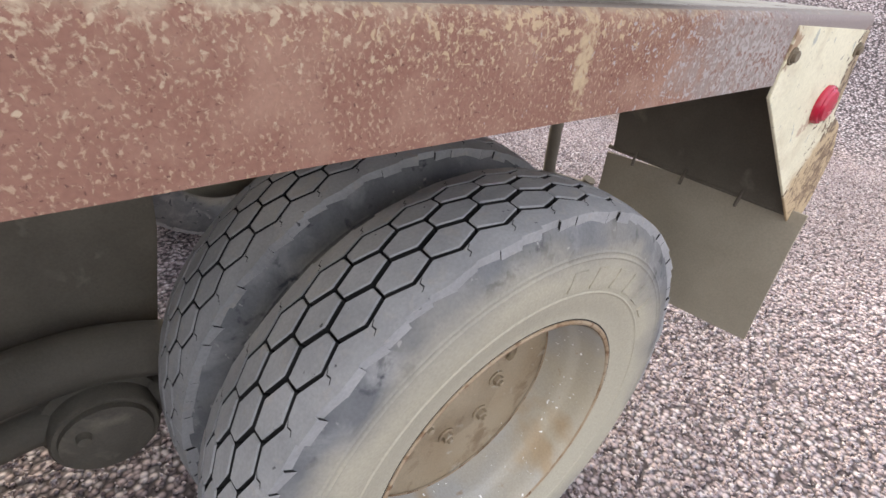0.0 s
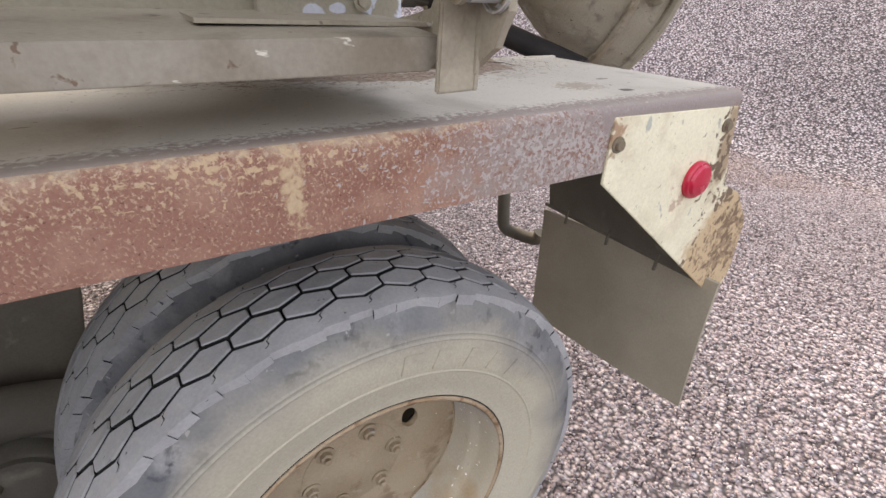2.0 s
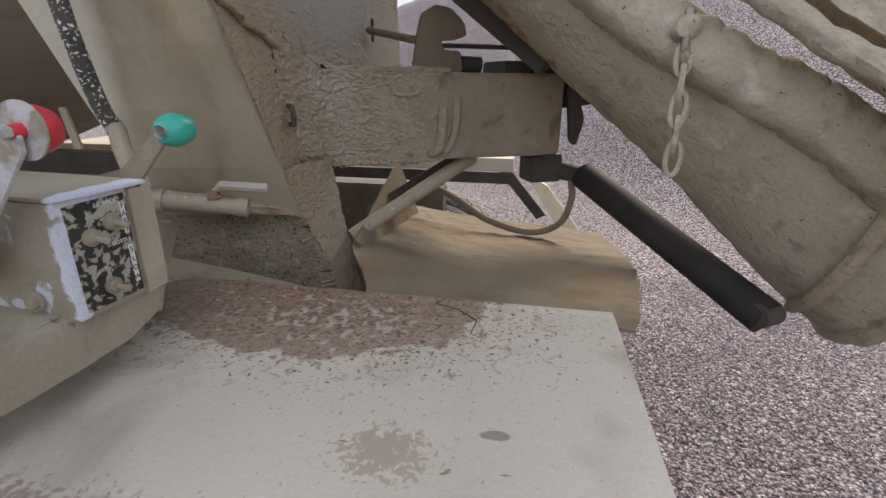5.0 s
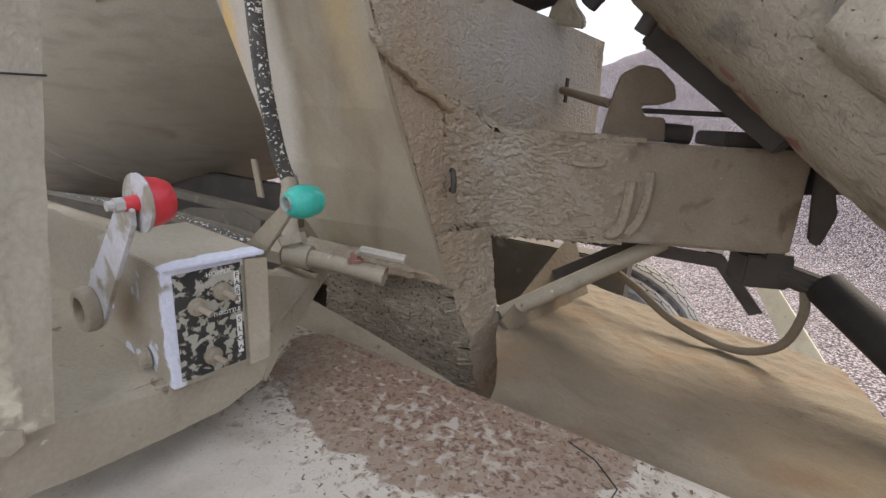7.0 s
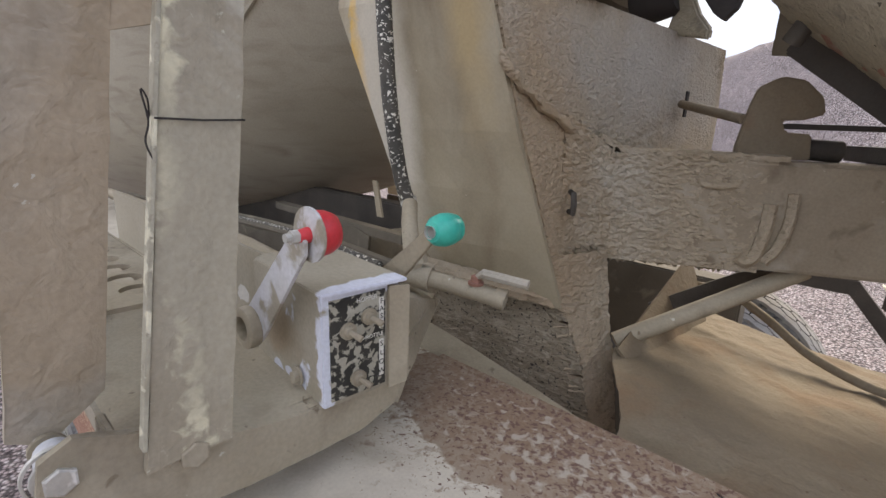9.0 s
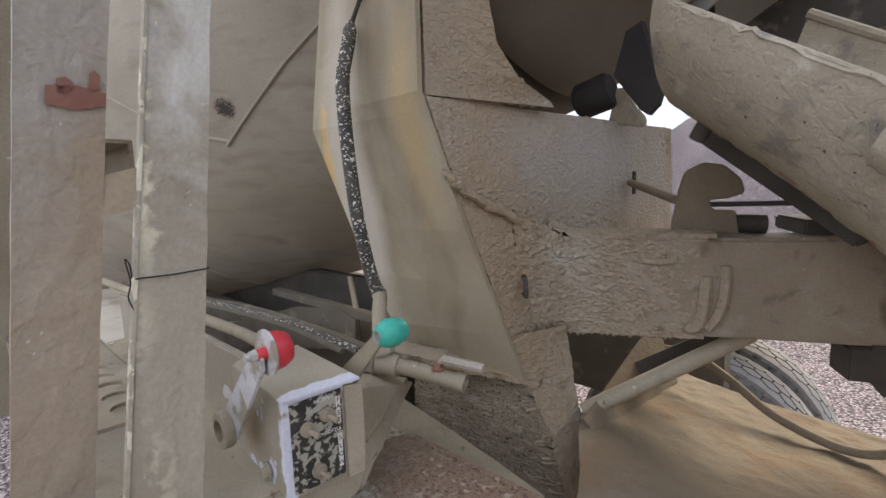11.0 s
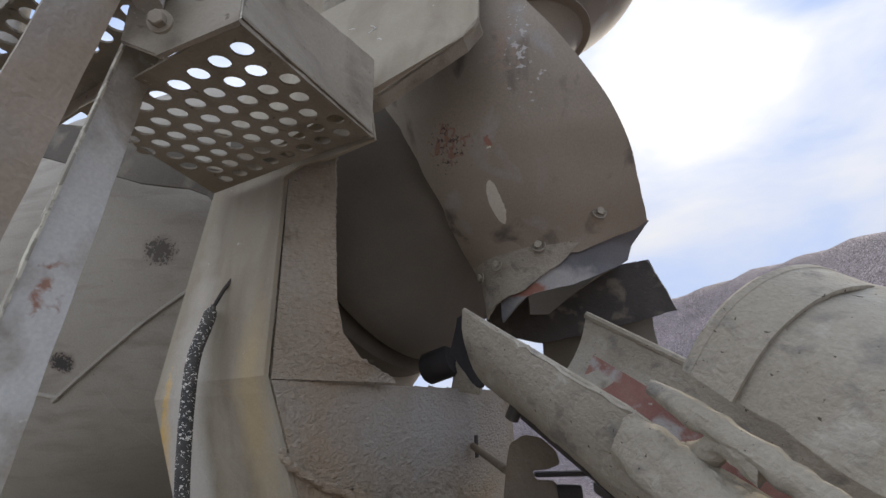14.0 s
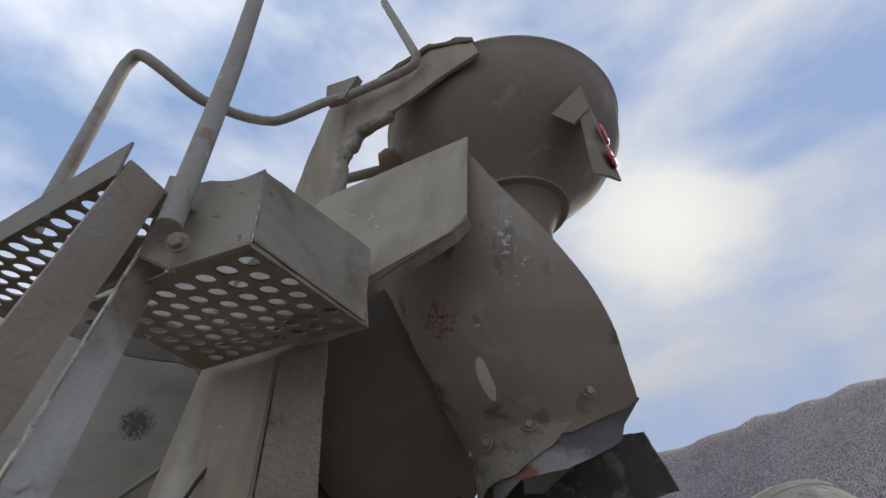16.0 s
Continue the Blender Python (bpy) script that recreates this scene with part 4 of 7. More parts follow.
        holes.append([(cx + u * math.cos(a) - v * math.sin(a), cz + u * math.sin(a) + v * math.cos(a))
                      for u, v in [(0.019 * math.cos(b), 0.027 * math.sin(b)) for b in [2 * math.pi * j / 16 for j in range(16)]]])
    part("wheel_disc", holed(ring2d(0, 0, 0.240, 72), holes, disc_at, 0.012, ring2d(0, 0, 0.104, 48)), "rim", tyre, smooth=True)
    part("disc_edge", revolve([(0.150, 0.2425), (0.148, 0.240), (0.150, 0.2375)], (c.x, y0, c.z), (0, 1, 0), 72), "rimrust", tyre, smooth=True)
    part("hub_plate", revolve([(0.155, 0.105), (0.1495, 0.1045), (0.1480, 0.102), (0.1480, 0.052), (0.1440, 0.046), (0.1430, 0.0)], (c.x, y0, c.z), (0, 1, 0), 48), "rim", tyre, smooth=True)
    for k in range(6):
        a = radians(8 - 60 * k)
        p = (c.x + 0.088 * math.cos(a), y0 + 0.149, c.z + 0.088 * math.sin(a))
        part("wheel_nut", join(bolt(p, (0, -1, 0), 0.0125, 0.015), revolve([(0.013, 0.007), (0.022, 0.007), (0.024, 0.0)], p, (0, -1, 0), 10)), "rim", tyre)
    return tyre


WHEEL_Y = 0.041
wheel = build_wheel("wheel", (WHEEL_X, 0, WHEEL_Z), WHEEL_Y)
inner = build_wheel("inner_wheel", (WHEEL_X, 0, WHEEL_Z), WHEEL_Y + 0.275, False)
for src, dx in ((wheel, -1.24), (inner, -1.24)):
    copy_thing(src, Matrix.Translation((dx, 0, 0)))
for src in (wheel, inner):
    copy_thing(src, pose(2 * WHEEL_X, 0, 0, 0, 0, 180))


# ---- fender over the wheels
def fender_profile():
    pts = [(0.445, DECK - 0.02), (0.445, DECK)]
    for k in range(7):
        a = math.pi / 2 * k / 6
        pts.append((0.014 - 0.014 * math.sin(a), DECK - 0.014 + 0.014 * math.cos(a)))
    pts += [(0.0, 1.094), (0.005, 1.094)]
    for k in range(6, -1, -1):
        a = math.pi / 2 * k / 6
        pts.append((0.014 - 0.009 * math.sin(a), DECK - 0.014 + 0.009 * math.cos(a)))
    pts += [(0.440, DECK - 0.005), (0.440, DECK - 0.02)]
    return pts


def build_fender():
    pr = fender_profile()
    n = len(pr)
    xs = [-2.2, -1.2, -0.5, 0.0, 0.385]
    verts = [Vector((x, y, z)) for x in xs for y, z in pr]
    faces = [(i * n + k, i * n + (k + 1) % n, (i + 1) * n + (k + 1) % n, (i + 1) * n + k) for i in range(len(xs) - 1) for k in range(n)]
    faces += [tuple(range(n)), tuple((len(xs) - 1) * n + k for k in range(n - 1, -1, -1))]
    ob = part("rear_fender", (verts, faces), ["deck", "skirt"], truck, "flat steel fender, dusty on top with a rusted skirt", smooth=True)
    for p in ob.data.polygons:
        zs = [ob.data.vertices[i].co for i in p.vertices]
        if max(v.z for v in zs) < DECK - 0.003 or (max(v.z for v in zs) < DECK - 0.0005 and min(v.z for v in zs) < DECK - 0.004 and max(v.y for v in zs) < 0.03 - 1.2):
            p.material_index = 1
    tail = [(y, z if z > 1.10 else 1.160) for y, z in pr]
    verts = [Vector((x, y, z - 0.0003)) for x in (0.385, 0.55, 0.702) for y, z in tail]
    faces = [(i * n + k, i * n + (k + 1) % n, (i + 1) * n + (k + 1) % n, (i + 1) * n + k) for i in range(2) for k in range(n)]
    faces += [tuple(range(n)), tuple(2 * n + k for k in range(n - 1, -1, -1))]
    end = part("deck_end", (verts, faces), ["deck", "skirt"], ob, smooth=True)
    for p in end.data.polygons:
        if max(end.data.vertices[i].co.z for i in p.vertices) < DECK - 0.003:
            p.material_index = 1
    # cream marker plate at the tail, with a lip at its rear
    plate = part("marker_plate", prism([(0.388, -0.002, 1.172), (0.700, -0.002, 1.163), (0.712, -0.002, 1.09), (0.738, -0.002, 1.016), (0.80, -0.002, 0.99), (0.868, -0.002, 0.915),
                                        (0.878, -0.002, 0.80), (0.868, -0.002, 0.757), (0.806, -0.002, 0.757), (0.388, -0.002, 1.076)], (0, 0.005, 0)), "cream", ob, "chipped cream-painted steel plate", bevel=0.001)
    part("reflector", revolve([(0, 0.0), (0, 0.033), (0.006, 0.0335), (0.010, 0.031), (0.0105, 0.028), (0.015, 0.025), (0.0175, 0.016), (0.018, 0.0)], (0.626, -0.002, 1.046), (0, -1, 0), 32), "lens", ob, "round red reflector", smooth=True)
    part("deck_crack", join(beam((0.44, 0.437, DECK + 0.0006), (0.475, 0.425, DECK + 0.0006), 0.0011, 0.0009), beam((0.475, 0.425, DECK + 0.0006), (0.507, 0.395, DECK + 0.0006), 0.0011, 0.0009), beam((0.507, 0.395, DECK + 0.0006), (0.503, 0.355, DECK + 0.0006), 0.0011, 0.0009)), "black", ob)
    for x, z in ((0.403, 1.133), (0.675, 1.133)):
        part("plate_bolt", bolt((x, -0.002, z), (0, -1, 0), 0.008, 0.008, 12), "brown", ob)
    # sloping back panel, hanger bar and rubber flap
    part("back_panel", prism([(0.70, 0.006, 1.178), (0.70, 0.445, 1.178), (0.775, 0.455, 0.79), (0.775, 0.006, 0.79)], (-0.005, 0, -0.001)), "under", ob)
    part("flap", sheet(lambda u, v: (0.782 + 0.012 * math.sin(3 * v + 1) * (1 - u) + 0.03 * u * u * (1 - v) ** 2, -0.032 + 0.50 * v, 0.80 - 0.36 * u - 0.02 * v), 10, 12, 0.008), "flap", ob, "stiff dust-covered rubber mud flap", smooth=True)
    part("hanger_bar", tube([(0.772, 0.0, 0.795), (0.772, 0.47, 0.795)], 0.006, 8), "under", ob, smooth=True)
    for k in range(3):
        y = 0.10 + 0.14 * k
        part("hanger_clip", tube([(0.765, y, 0.812), (0.762, y, 0.80), (0.765, y + 0.004, 0.77)], 0.004, 6), "under", ob)
    # bent tow hook hanging from the frame's tail
    hook = curve([(0.30, 0.80, 0.90), (0.62, 0.74, 0.86), (0.775, 0.69, 0.83), (0.798, 0.690, 0.76), (0.815, 0.70, 0.66), (0.827, 0.70, 0.61), (0.845, 0.66, 0.60), (0.867, 0.588, 0.605), (0.870, 0.572, 0.635)], 5)
    part("hook_rod", tube(hook, 0.021, 10), "under", ob, smooth=True)
    return ob


fender = build_fender()

# ---- chassis
def build_chassis():
    rail = part("chassis_rail", beam((-6.5, 0.80, 0.98), (0.25, 0.80, 0.98), 0.09, 0.28), "under", truck, "dirty steel frame rail", bevel=0.006)
    part("chassis_rail", beam((-6.5, 1.60, 0.98), (0.25, 1.60, 0.98), 0.09, 0.28), "under", truck, "dirty steel frame rail", bevel=0.006)
    for x in (-0.1, -1.3, -2.4, -3.4):
        part("cross_member", beam((x, 0.84, 0.98), (x, 1.56, 0.98), 0.2, 0.10), "under", rail, bevel=0.004)
    for x in (WHEEL_X, WHEEL_X - 1.36):
        part("axle", beam((x, 0.2, WHEEL_Z), (x, 2.2, WHEEL_Z), 0.14, 0.14), "under", rail, bevel=0.03)
    part("side_plate", prism([(-1.9, 0.69, 0.50), (-0.64, 0.69, 0.515), (-0.40, 0.69, 0.456), (-0.345, 0.69, 0.72), (-0.30, 0.69, 1.17), (-1.9, 0.69, 1.17)], (0, 0.012, 0)), "under", rail, bevel=0.003)
    c = (-0.520, 0.51, 0.418)
    part("trunnion_hub", revolve([(0.14, 0.105), (0.06, 0.10), (0.05, 0.088), (0.015, 0.086), (0.01, 0.082), (0.012, 0.074), (0.0, 0.072), (-0.004, 0.05), (-0.006, 0.0)], c, (0, 1, 0), 40), "under", rail, smooth=True)
    part("trunnion_plug", revolve([(-0.018, 0.0), (-0.018, 0.010), (0.0, 0.013)], (c[0] - 0.03, c[1], c[2] + 0.03), (0, 1, 0), 12), "under", rail, smooth=True)
    arm = curve([(-1.25, 0.60, 0.42), (-0.95, 0.60, 0.47), (-0.70, 0.60, 0.53), (-0.52, 0.60, 0.545), (-0.36, 0.60, 0.50), (-0.1, 0.60, 0.42)], 5)
    part("spring_arm", tube(arm, 0.055, 10), "under", rail, smooth=True)
    part("spring_arm", tube([p + Vector((0, -0.02, -0.10)) for p in arm], 0.035, 10), "under", rail, smooth=True)
    # brackets and lines behind the pedestal
    part("rear_bracket", prism([(-0.55, 0.745, 1.12), (-0.24, 0.745, 1.12), (-0.24, 0.745, 1.30), (-0.32, 0.745, 1.32), (-0.55, 0.745, 1.26)], (0, 0.01, 0)), "dust", rail, bevel=0.002)
    # added plate: keeps far-side light out so the void under the drum stays dark
    part("light_block_plate", beam((-3.5, 0.96, 1.16), (-0.06, 0.96, 1.16), 0.05, 0.30), "dark", rail, "added dark plate that blocks light under the drum", bevel=0.006)
    part("cross_bar", beam((-0.905, 0.66, 1.30), (-0.30, 0.66, 1.297), 0.03, 0.022), "under", rail, bevel=0.002)
    bore = [ring2d(x, z, 0.006, 10) for x, z in ((-0.80, 1.19), (-0.70, 1.215), (-0.60, 1.235))]
    part("valve_bracket", holed([(-1.36, 1.10), (-0.74, 1.273), (-0.485, 1.302), (-0.42, 1.285), (-0.43, 1.20), (-1.0, 1.085), (-1.36, 1.02)], bore, lambda x, z, d: (x, 0.64 + d, z), 0.008), "under", rail, "dark bracket plate with bolt holes")
    for k in range(3):
        a, b = Vector((-1.9, 0.42 + 0.03 * k, 1.25 - 0.02 * k)), Vector((-0.20 + 0.03 * k, 0.45 + 0.02 * k, 1.30))
        part("air_line", tube(curve([a, a.lerp(b, 0.55) + Vector((0, 0.02 * k, 0.015)), a.lerp(b, 0.85) + Vector((0, 0, 0.02)), b], 5), 0.007 + 0.002 * k, 8), "hose" if k == 1 else "under", rail, smooth=True)
    part("long_pipe", tube([(-2.4, 0.30, 1.29), (-0.62, 0.42, 1.265), (-0.45, 0.44, 1.24)], 0.016, 10), "dust", rail, smooth=True)
    part("channel_member", join(beam((-1.9, 0.74, 0.95), (-0.55, 0.74, 1.20), 0.012, 0.10), beam((-1.9, 0.71, 1.00), (-0.55, 0.71, 1.25), 0.07, 0.010)), "dust", rail)
    return rail


chassis = build_chassis()


# ---- rear pedestal that carries the drum
def build_pedestal():
    left = [(-0.18, 0.492, 2.30), (-0.27, 0.468, 1.76), (-0.14, 0.53, 1.38), (-0.11, 0.60, 1.262), (-0.11, 0.60, 1.255)]
    ridge = [(0.036, 0.490, 2.30), (0.062, 0.458, 1.785), (0.09, 0.53, 1.56), (0.129, 0.642, 1.262), (0.13, 0.645, 1.255)]

    def at_height(pts, z):
        z = min(pts[0][2], max(pts[-1][2], z))
        for a, b in zip(pts, pts[1:]):
            if b[2] <= z <= a[2]:
                return Vector(a).lerp(Vector(b), (a[2] - z) / (a[2] - b[2]))
    zs = [2.30, 2.2, 2.1, 2.0, 1.9, 1.785, 1.76, 1.66, 1.56, 1.46, 1.36, 1.31, 1.26]

    def side(u, v):
        z = zs[min(len(zs) - 1, round(u * (len(zs) - 1)))]
        return at_height(ridge, z).lerp(at_height(left, z), v)
    ped = part("drum_pedestal", sheet(side, len(zs) - 1, 4, 0.010), "tower", truck, "steel drum pedestal crusted with splattered concrete")
    # folded front flange along the left edge
    part("front_flange", sheet(lambda u, v: at_height(left, zs[round(u * (len(zs) - 1))]) + Vector((-0.035, 0.10, 0)) * v + Vector((0, 0.002, 0)), len(zs) - 1, 1, 0.008), "dust", ped)
    up = [(0.137, 0.52, 2.26), (0.131, 0.525, 2.20), (0.124, 0.545, 2.05), (0.118, 0.562, 1.93), (0.112, 0.59, 1.87), (0.115, 0.65, 1.82), (0.118, 0.75, 1.79), (0.118, 0.76, 1.78)]
    hi = lambda u, v: at_height([(0.040, 0.487, 2.26), (0.066, 0.462, 1.78)], 2.26 - 0.48 * u).lerp(at_height(up, 2.26 - 0.48 * u), v)
    part("upper_web", sheet(crusted(hi, lambda p: 0.0018 + 0.0016 * noise.noise(p * 9), 3.0, (60, 60, 60)), 150, 50, 0.014), "splatter", ped, "crusted upper web plate", smooth=True)
    left_edge = [(0.066, 0.462, 1.78), (0.095, 0.53, 1.56), (0.129, 0.642, 1.261), (0.165, 0.655, 1.17), (0.19, 0.66, 1.075), (0.22, 0.67, 0.85)]
    right_edge = [(0.137, 1.36, 1.775), (0.140, 1.375, 1.60), (0.145, 1.335, 1.352)]
    wide = lambda u, v: at_height(left_edge, 1.778 - 0.425 * u).lerp(at_height(right_edge, 1.778 - 0.425 * u), v ** 1.15)

    def web_amp(p):
        near_arm = smooth(0.52, 0.72, p.y) * (1 - smooth(0.95, 1.15, p.y)) * (1 - smooth(1.50, 1.60, p.z))
        return 0.0016 + 0.0038 * near_arm + 0.0016 * noise.noise(p * 8)
    part("cross_web", sheet(crusted(wide, web_amp, 1.0, (60, 55, 95)), 150, 300, 0.016), "splatter", ped, "wide cross web crusted with splattered concrete", smooth=True)
    post_right = [(0.158, 0.735, 1.356), (0.178, 0.750, 1.19), (0.217, 0.795, 0.995), (0.235, 0.80, 0.85)]
    post = lambda u, v: at_height(left_edge, 1.355 - 0.504 * u).lerp(at_height(post_right, 1.355 - 0.504 * u), v)
    part("post", sheet(crusted(post, 0.0036, 5.0, (70, 70, 95)), 200, 60, 0.03), "splatter", ped, "crusted post", smooth=True)
    crack = [(0.088, 0.475, 1.668), (0.090, 0.487, 1.649), (0.094, 0.507, 1.632), (0.099, 0.545, 1.610), (0.103, 0.590, 1.591), (0.107, 0.638, 1.571), (0.112, 0.688, 1.548)]
    part("crust_ridge", roughened(tube(curve(crack, 4), [0.003] + [0.0065] * 22 + [0.005, 0.002], 8), 0.005, 45, 1), "splatter", ped, "raised ridge of set cement", smooth=True)
    # black strip on the web, in place of a slot's shade
    part("web_slot", prism([(0.142, 1.085, 1.60), (0.142, 1.100, 1.60), (0.142, 1.100, 1.655), (0.142, 1.085, 1.655)], (0.0035, 0, 0)), "black", ped)
    ledge = lambda u, v: Vector((-0.10, 0.48, 1.318)).lerp(Vector((0.150, 0.650, 1.262)), u) + Vector((-0.010, 0.05, 0.004)) * v
    part("foot_ledge", sheet(crusted(ledge, 0.004, 7.0), 70, 12, 0.014), "splatter", ped, smooth=True)
    foot = lambda u, v: Vector((-0.16, 0.62, 1.30 - 0.45 * v)).lerp(at_height(left_edge, 1.262 - 0.40 * v) + Vector((-0.002, 0.010, 0)), u)
    part("foot_web", sheet(crusted(foot, 0.004, 9.0, (60, 60, 110)), 70, 80, 0.01), "pitted", ped, "dark pitted foot plate in the recess", smooth=True)
    part("base_shoe", sheet(caked(lambda u, v: Vector((-0.30 + 0.56 * u, 0.452 + (0.11 - 0.07 * u) * v, 1.186 - 0.030 * u * u + 0.006 * v)), 0.004, 30, 11), 40, 16, 0.02), "dust", ped, smooth=True)
    part("eye_lug", tube([(0.122, 0.645, 1.462), (0.138, 0.625, 1.462), (0.142, 0.622, 1.445), (0.138, 0.628, 1.430), (0.120, 0.650, 1.428)], 0.005, 8), "dark", ped, smooth=True)
    # drum roller in the cradle
    part("roller", revolve([(-0.03, 0.0), (-0.03, 0.036), (-0.02, 0.044), (0.05, 0.044), (0.06, 0.036), (0.06, 0.0)], (0.075, 1.05, 1.845), (-1, 0, -0.24), 28), "black", ped, smooth=True)
    part("roller_bracket", prism([(0.108, 1.06, 1.856), (0.129, 1.06, 1.852), (0.151, 1.06, 1.807), (0.176, 1.06, 1.776), (0.175, 1.06, 1.755), (0.087, 1.06, 1.773)], (0.006, 0.014, 0)), "chute", ped, bevel=0.004)
    # dashes of white marking paint and scratches on the side plate
    for a, b in (((-0.045, 2.128), (-0.015, 2.125)), ((-0.005, 2.124), (0.033, 2.122)), ((0.033, 2.122), (0.034, 2.095)), ((0.034, 2.078), (0.034, 2.05)), ((-0.04, 1.93), (-0.038, 1.905)), ((-0.03, 1.62), (-0.005, 1.60))):
        pa, pb = [at_height(ridge, q[1]).lerp(at_height(left, q[1]), (q[0] - at_height(ridge, q[1]).x) / (at_height(left, q[1]).x - at_height(ridge, q[1]).x)) for q in (a, b)]
        part("paint_mark", beam(pa + Vector((0, -0.001, 0)), pb + Vector((0, -0.001, 0)), 0.004, 0.004), "ink", ped)
    # gauge hose on the side plate
    line = curve([(-0.088, 0.470, 1.425), (-0.092, 0.452, 1.48), (-0.093, 0.432, 1.577), (-0.096, 0.424, 1.662), (-0.099, 0.420, 1.755), (-0.101, 0.422, 1.827), (-0.100, 0.438, 1.891), (-0.098, 0.446, 1.93)], 6)
    hose = part("gauge_hose", tube(line, [0.0125] * (len(line) - 3) + [0.010, 0.007, 0.004], 12), "hose", ped, "flaking black rubber hose", smooth=True)
    part("hose_strap", tube([(-0.098, 0.446, 1.925), (-0.085, 0.455, 1.96), (-0.078, 0.470, 1.99)], 0.004, 6), "dark", ped)
    part("hose_clamp", revolve([(0, 0.0145), (0.012, 0.0145)], (-0.088, 0.469, 1.43), (0, -0.2, 1), 20), "galv", ped, smooth=True)
    part("clip_tab", prism([(-0.155, 0.452, 1.40), (-0.14, 0.452, 1.40), (-0.148, 0.446, 1.465), (-0.160, 0.446, 1.465)], (0, 0.004, 0)), "dust", ped)
    return ped


pedestal = build_pedestal()


# ---- water valve with pipes below the hose
def build_valve():
    ob = part("valve_pipe", tube([(-0.005, 0.405, 1.336), (0.045, 0.43, 1.328), (0.088, 0.447, 1.322), (0.128, 0.462, 1.316)], 0.0135, 14, caps=False), "dust", truck, "dust-covered water pipe with fittings", smooth=True)
    # black disc for the shade inside the pipe
    part("pipe_bore", revolve([(0.0, 0.0), (0.0, 0.0125)], (0.122, 0.4595, 1.3175), (0.9, 0.37, -0.15), 16), "black", ob)
    part("pipe_collar", tube([(0.116, 0.457, 1.319), (0.131, 0.463, 1.316)], 0.0155, 14, caps=False), "dust", ob, smooth=True)
    part("tee_body", tube([(-0.014, 0.40, 1.337), (0.02, 0.417, 1.332)], 0.019, 14), "dust", ob, smooth=True)
    part("elbow_nut", tube([(-0.038, 0.392, 1.339), (-0.014, 0.40, 1.337)], 0.021, 6), "dust", ob)
    part("riser", tube([(0.000, 0.405, 1.340), (-0.012, 0.405, 1.378), (-0.05, 0.435, 1.41), (-0.078, 0.462, 1.432)], 0.0135, 12), "dust", ob, smooth=True)
    part("riser_nut", tube([(-0.003, 0.405, 1.352), (-0.008, 0.405, 1.366)], 0.021, 8), "dust", ob)
    part("valve_handle", tube([(0.087, 0.446, 1.344), (0.10, 0.446, 1.354), (0.165, 0.468, 1.348)], [0.004, 0.0075, 0.0075], 8), "rail", ob, smooth=True)
    part("valve_screw", bolt((0.087, 0.446, 1.334), (0, 0, 1), 0.008, 0.014), "redoxide", ob)
    return ob


valve = build_valve()

# ---- drum
DRUM_AXIS = Vector((-1, 0, -0.24)).normalized()


def build_drum():
    c = (0.06, 1.19, 2.50)
    cone = [(0.30, 0.50), (0.38, 0.562), (0.70, 0.745), (1.1, 0.872), (1.5, 0.915), (1.9, 0.92), (2.8, 0.91), (4.2, 0.75), (5.3, 0.55), (5.4, 0.0)]
    ob = part("mixer_drum", revolve(cone, c, DRUM_AXIS, 96), "drum", truck, "large dusty grey-tan mixer drum", smooth=True)
    neck = [(-0.42, 0.33), (-0.40, 0.345), (-0.10, 0.40), (0.03, 0.445), (0.11, 0.495), (0.17, 0.54), (0.225, 0.570), (0.265, 0.580), (0.285, 0.572), (0.30, 0.54)]
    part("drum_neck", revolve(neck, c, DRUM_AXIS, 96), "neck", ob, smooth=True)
    part("track_ring", revolve([(0.30, 0.52), (0.315, 0.575), (0.33, 0.590), (0.40, 0.592), (0.415, 0.58), (0.42, 0.54)], c, DRUM_AXIS, 96), "under", ob, smooth=True)

    def on_drum(s, deg, lift=0.002):
        for (sa, ra), (sb, rb) in zip(cone, cone[1:]):
            if sa <= s <= sb:
                r = ra + (rb - ra) * (s - sa) / (sb - sa) + lift
        side = Vector((0, 1, 0))
        up = side.cross(DRUM_AXIS)
        up = up if up.z > 0 else -up
        return Vector(c) + DRUM_AXIS * s + (up * math.cos(radians(deg)) + side * math.sin(radians(deg))) * r
    for s0, d0, s1, d1 in ((0.38, -116, 1.02, -126), (0.75, -60, 1.9, -100), (1.0, -126, 2.2, -60)):
        part("weld_seam", tube([on_drum(s0 + (s1 - s0) * i / 14, d0 + (d1 - d0) * i / 14) for i in range(15)], 0.006, 6), "drum", ob, smooth=True)
    for s, r in ((0.90, 0.807), (1.9, 0.922)):
        part("weld_seam", revolve([(s - 0.006, r - 0.004), (s, r + 0.002), (s + 0.006, r - 0.001)], c, DRUM_AXIS, 96), "drum", ob, smooth=True)
    return ob


drum = build_drum()


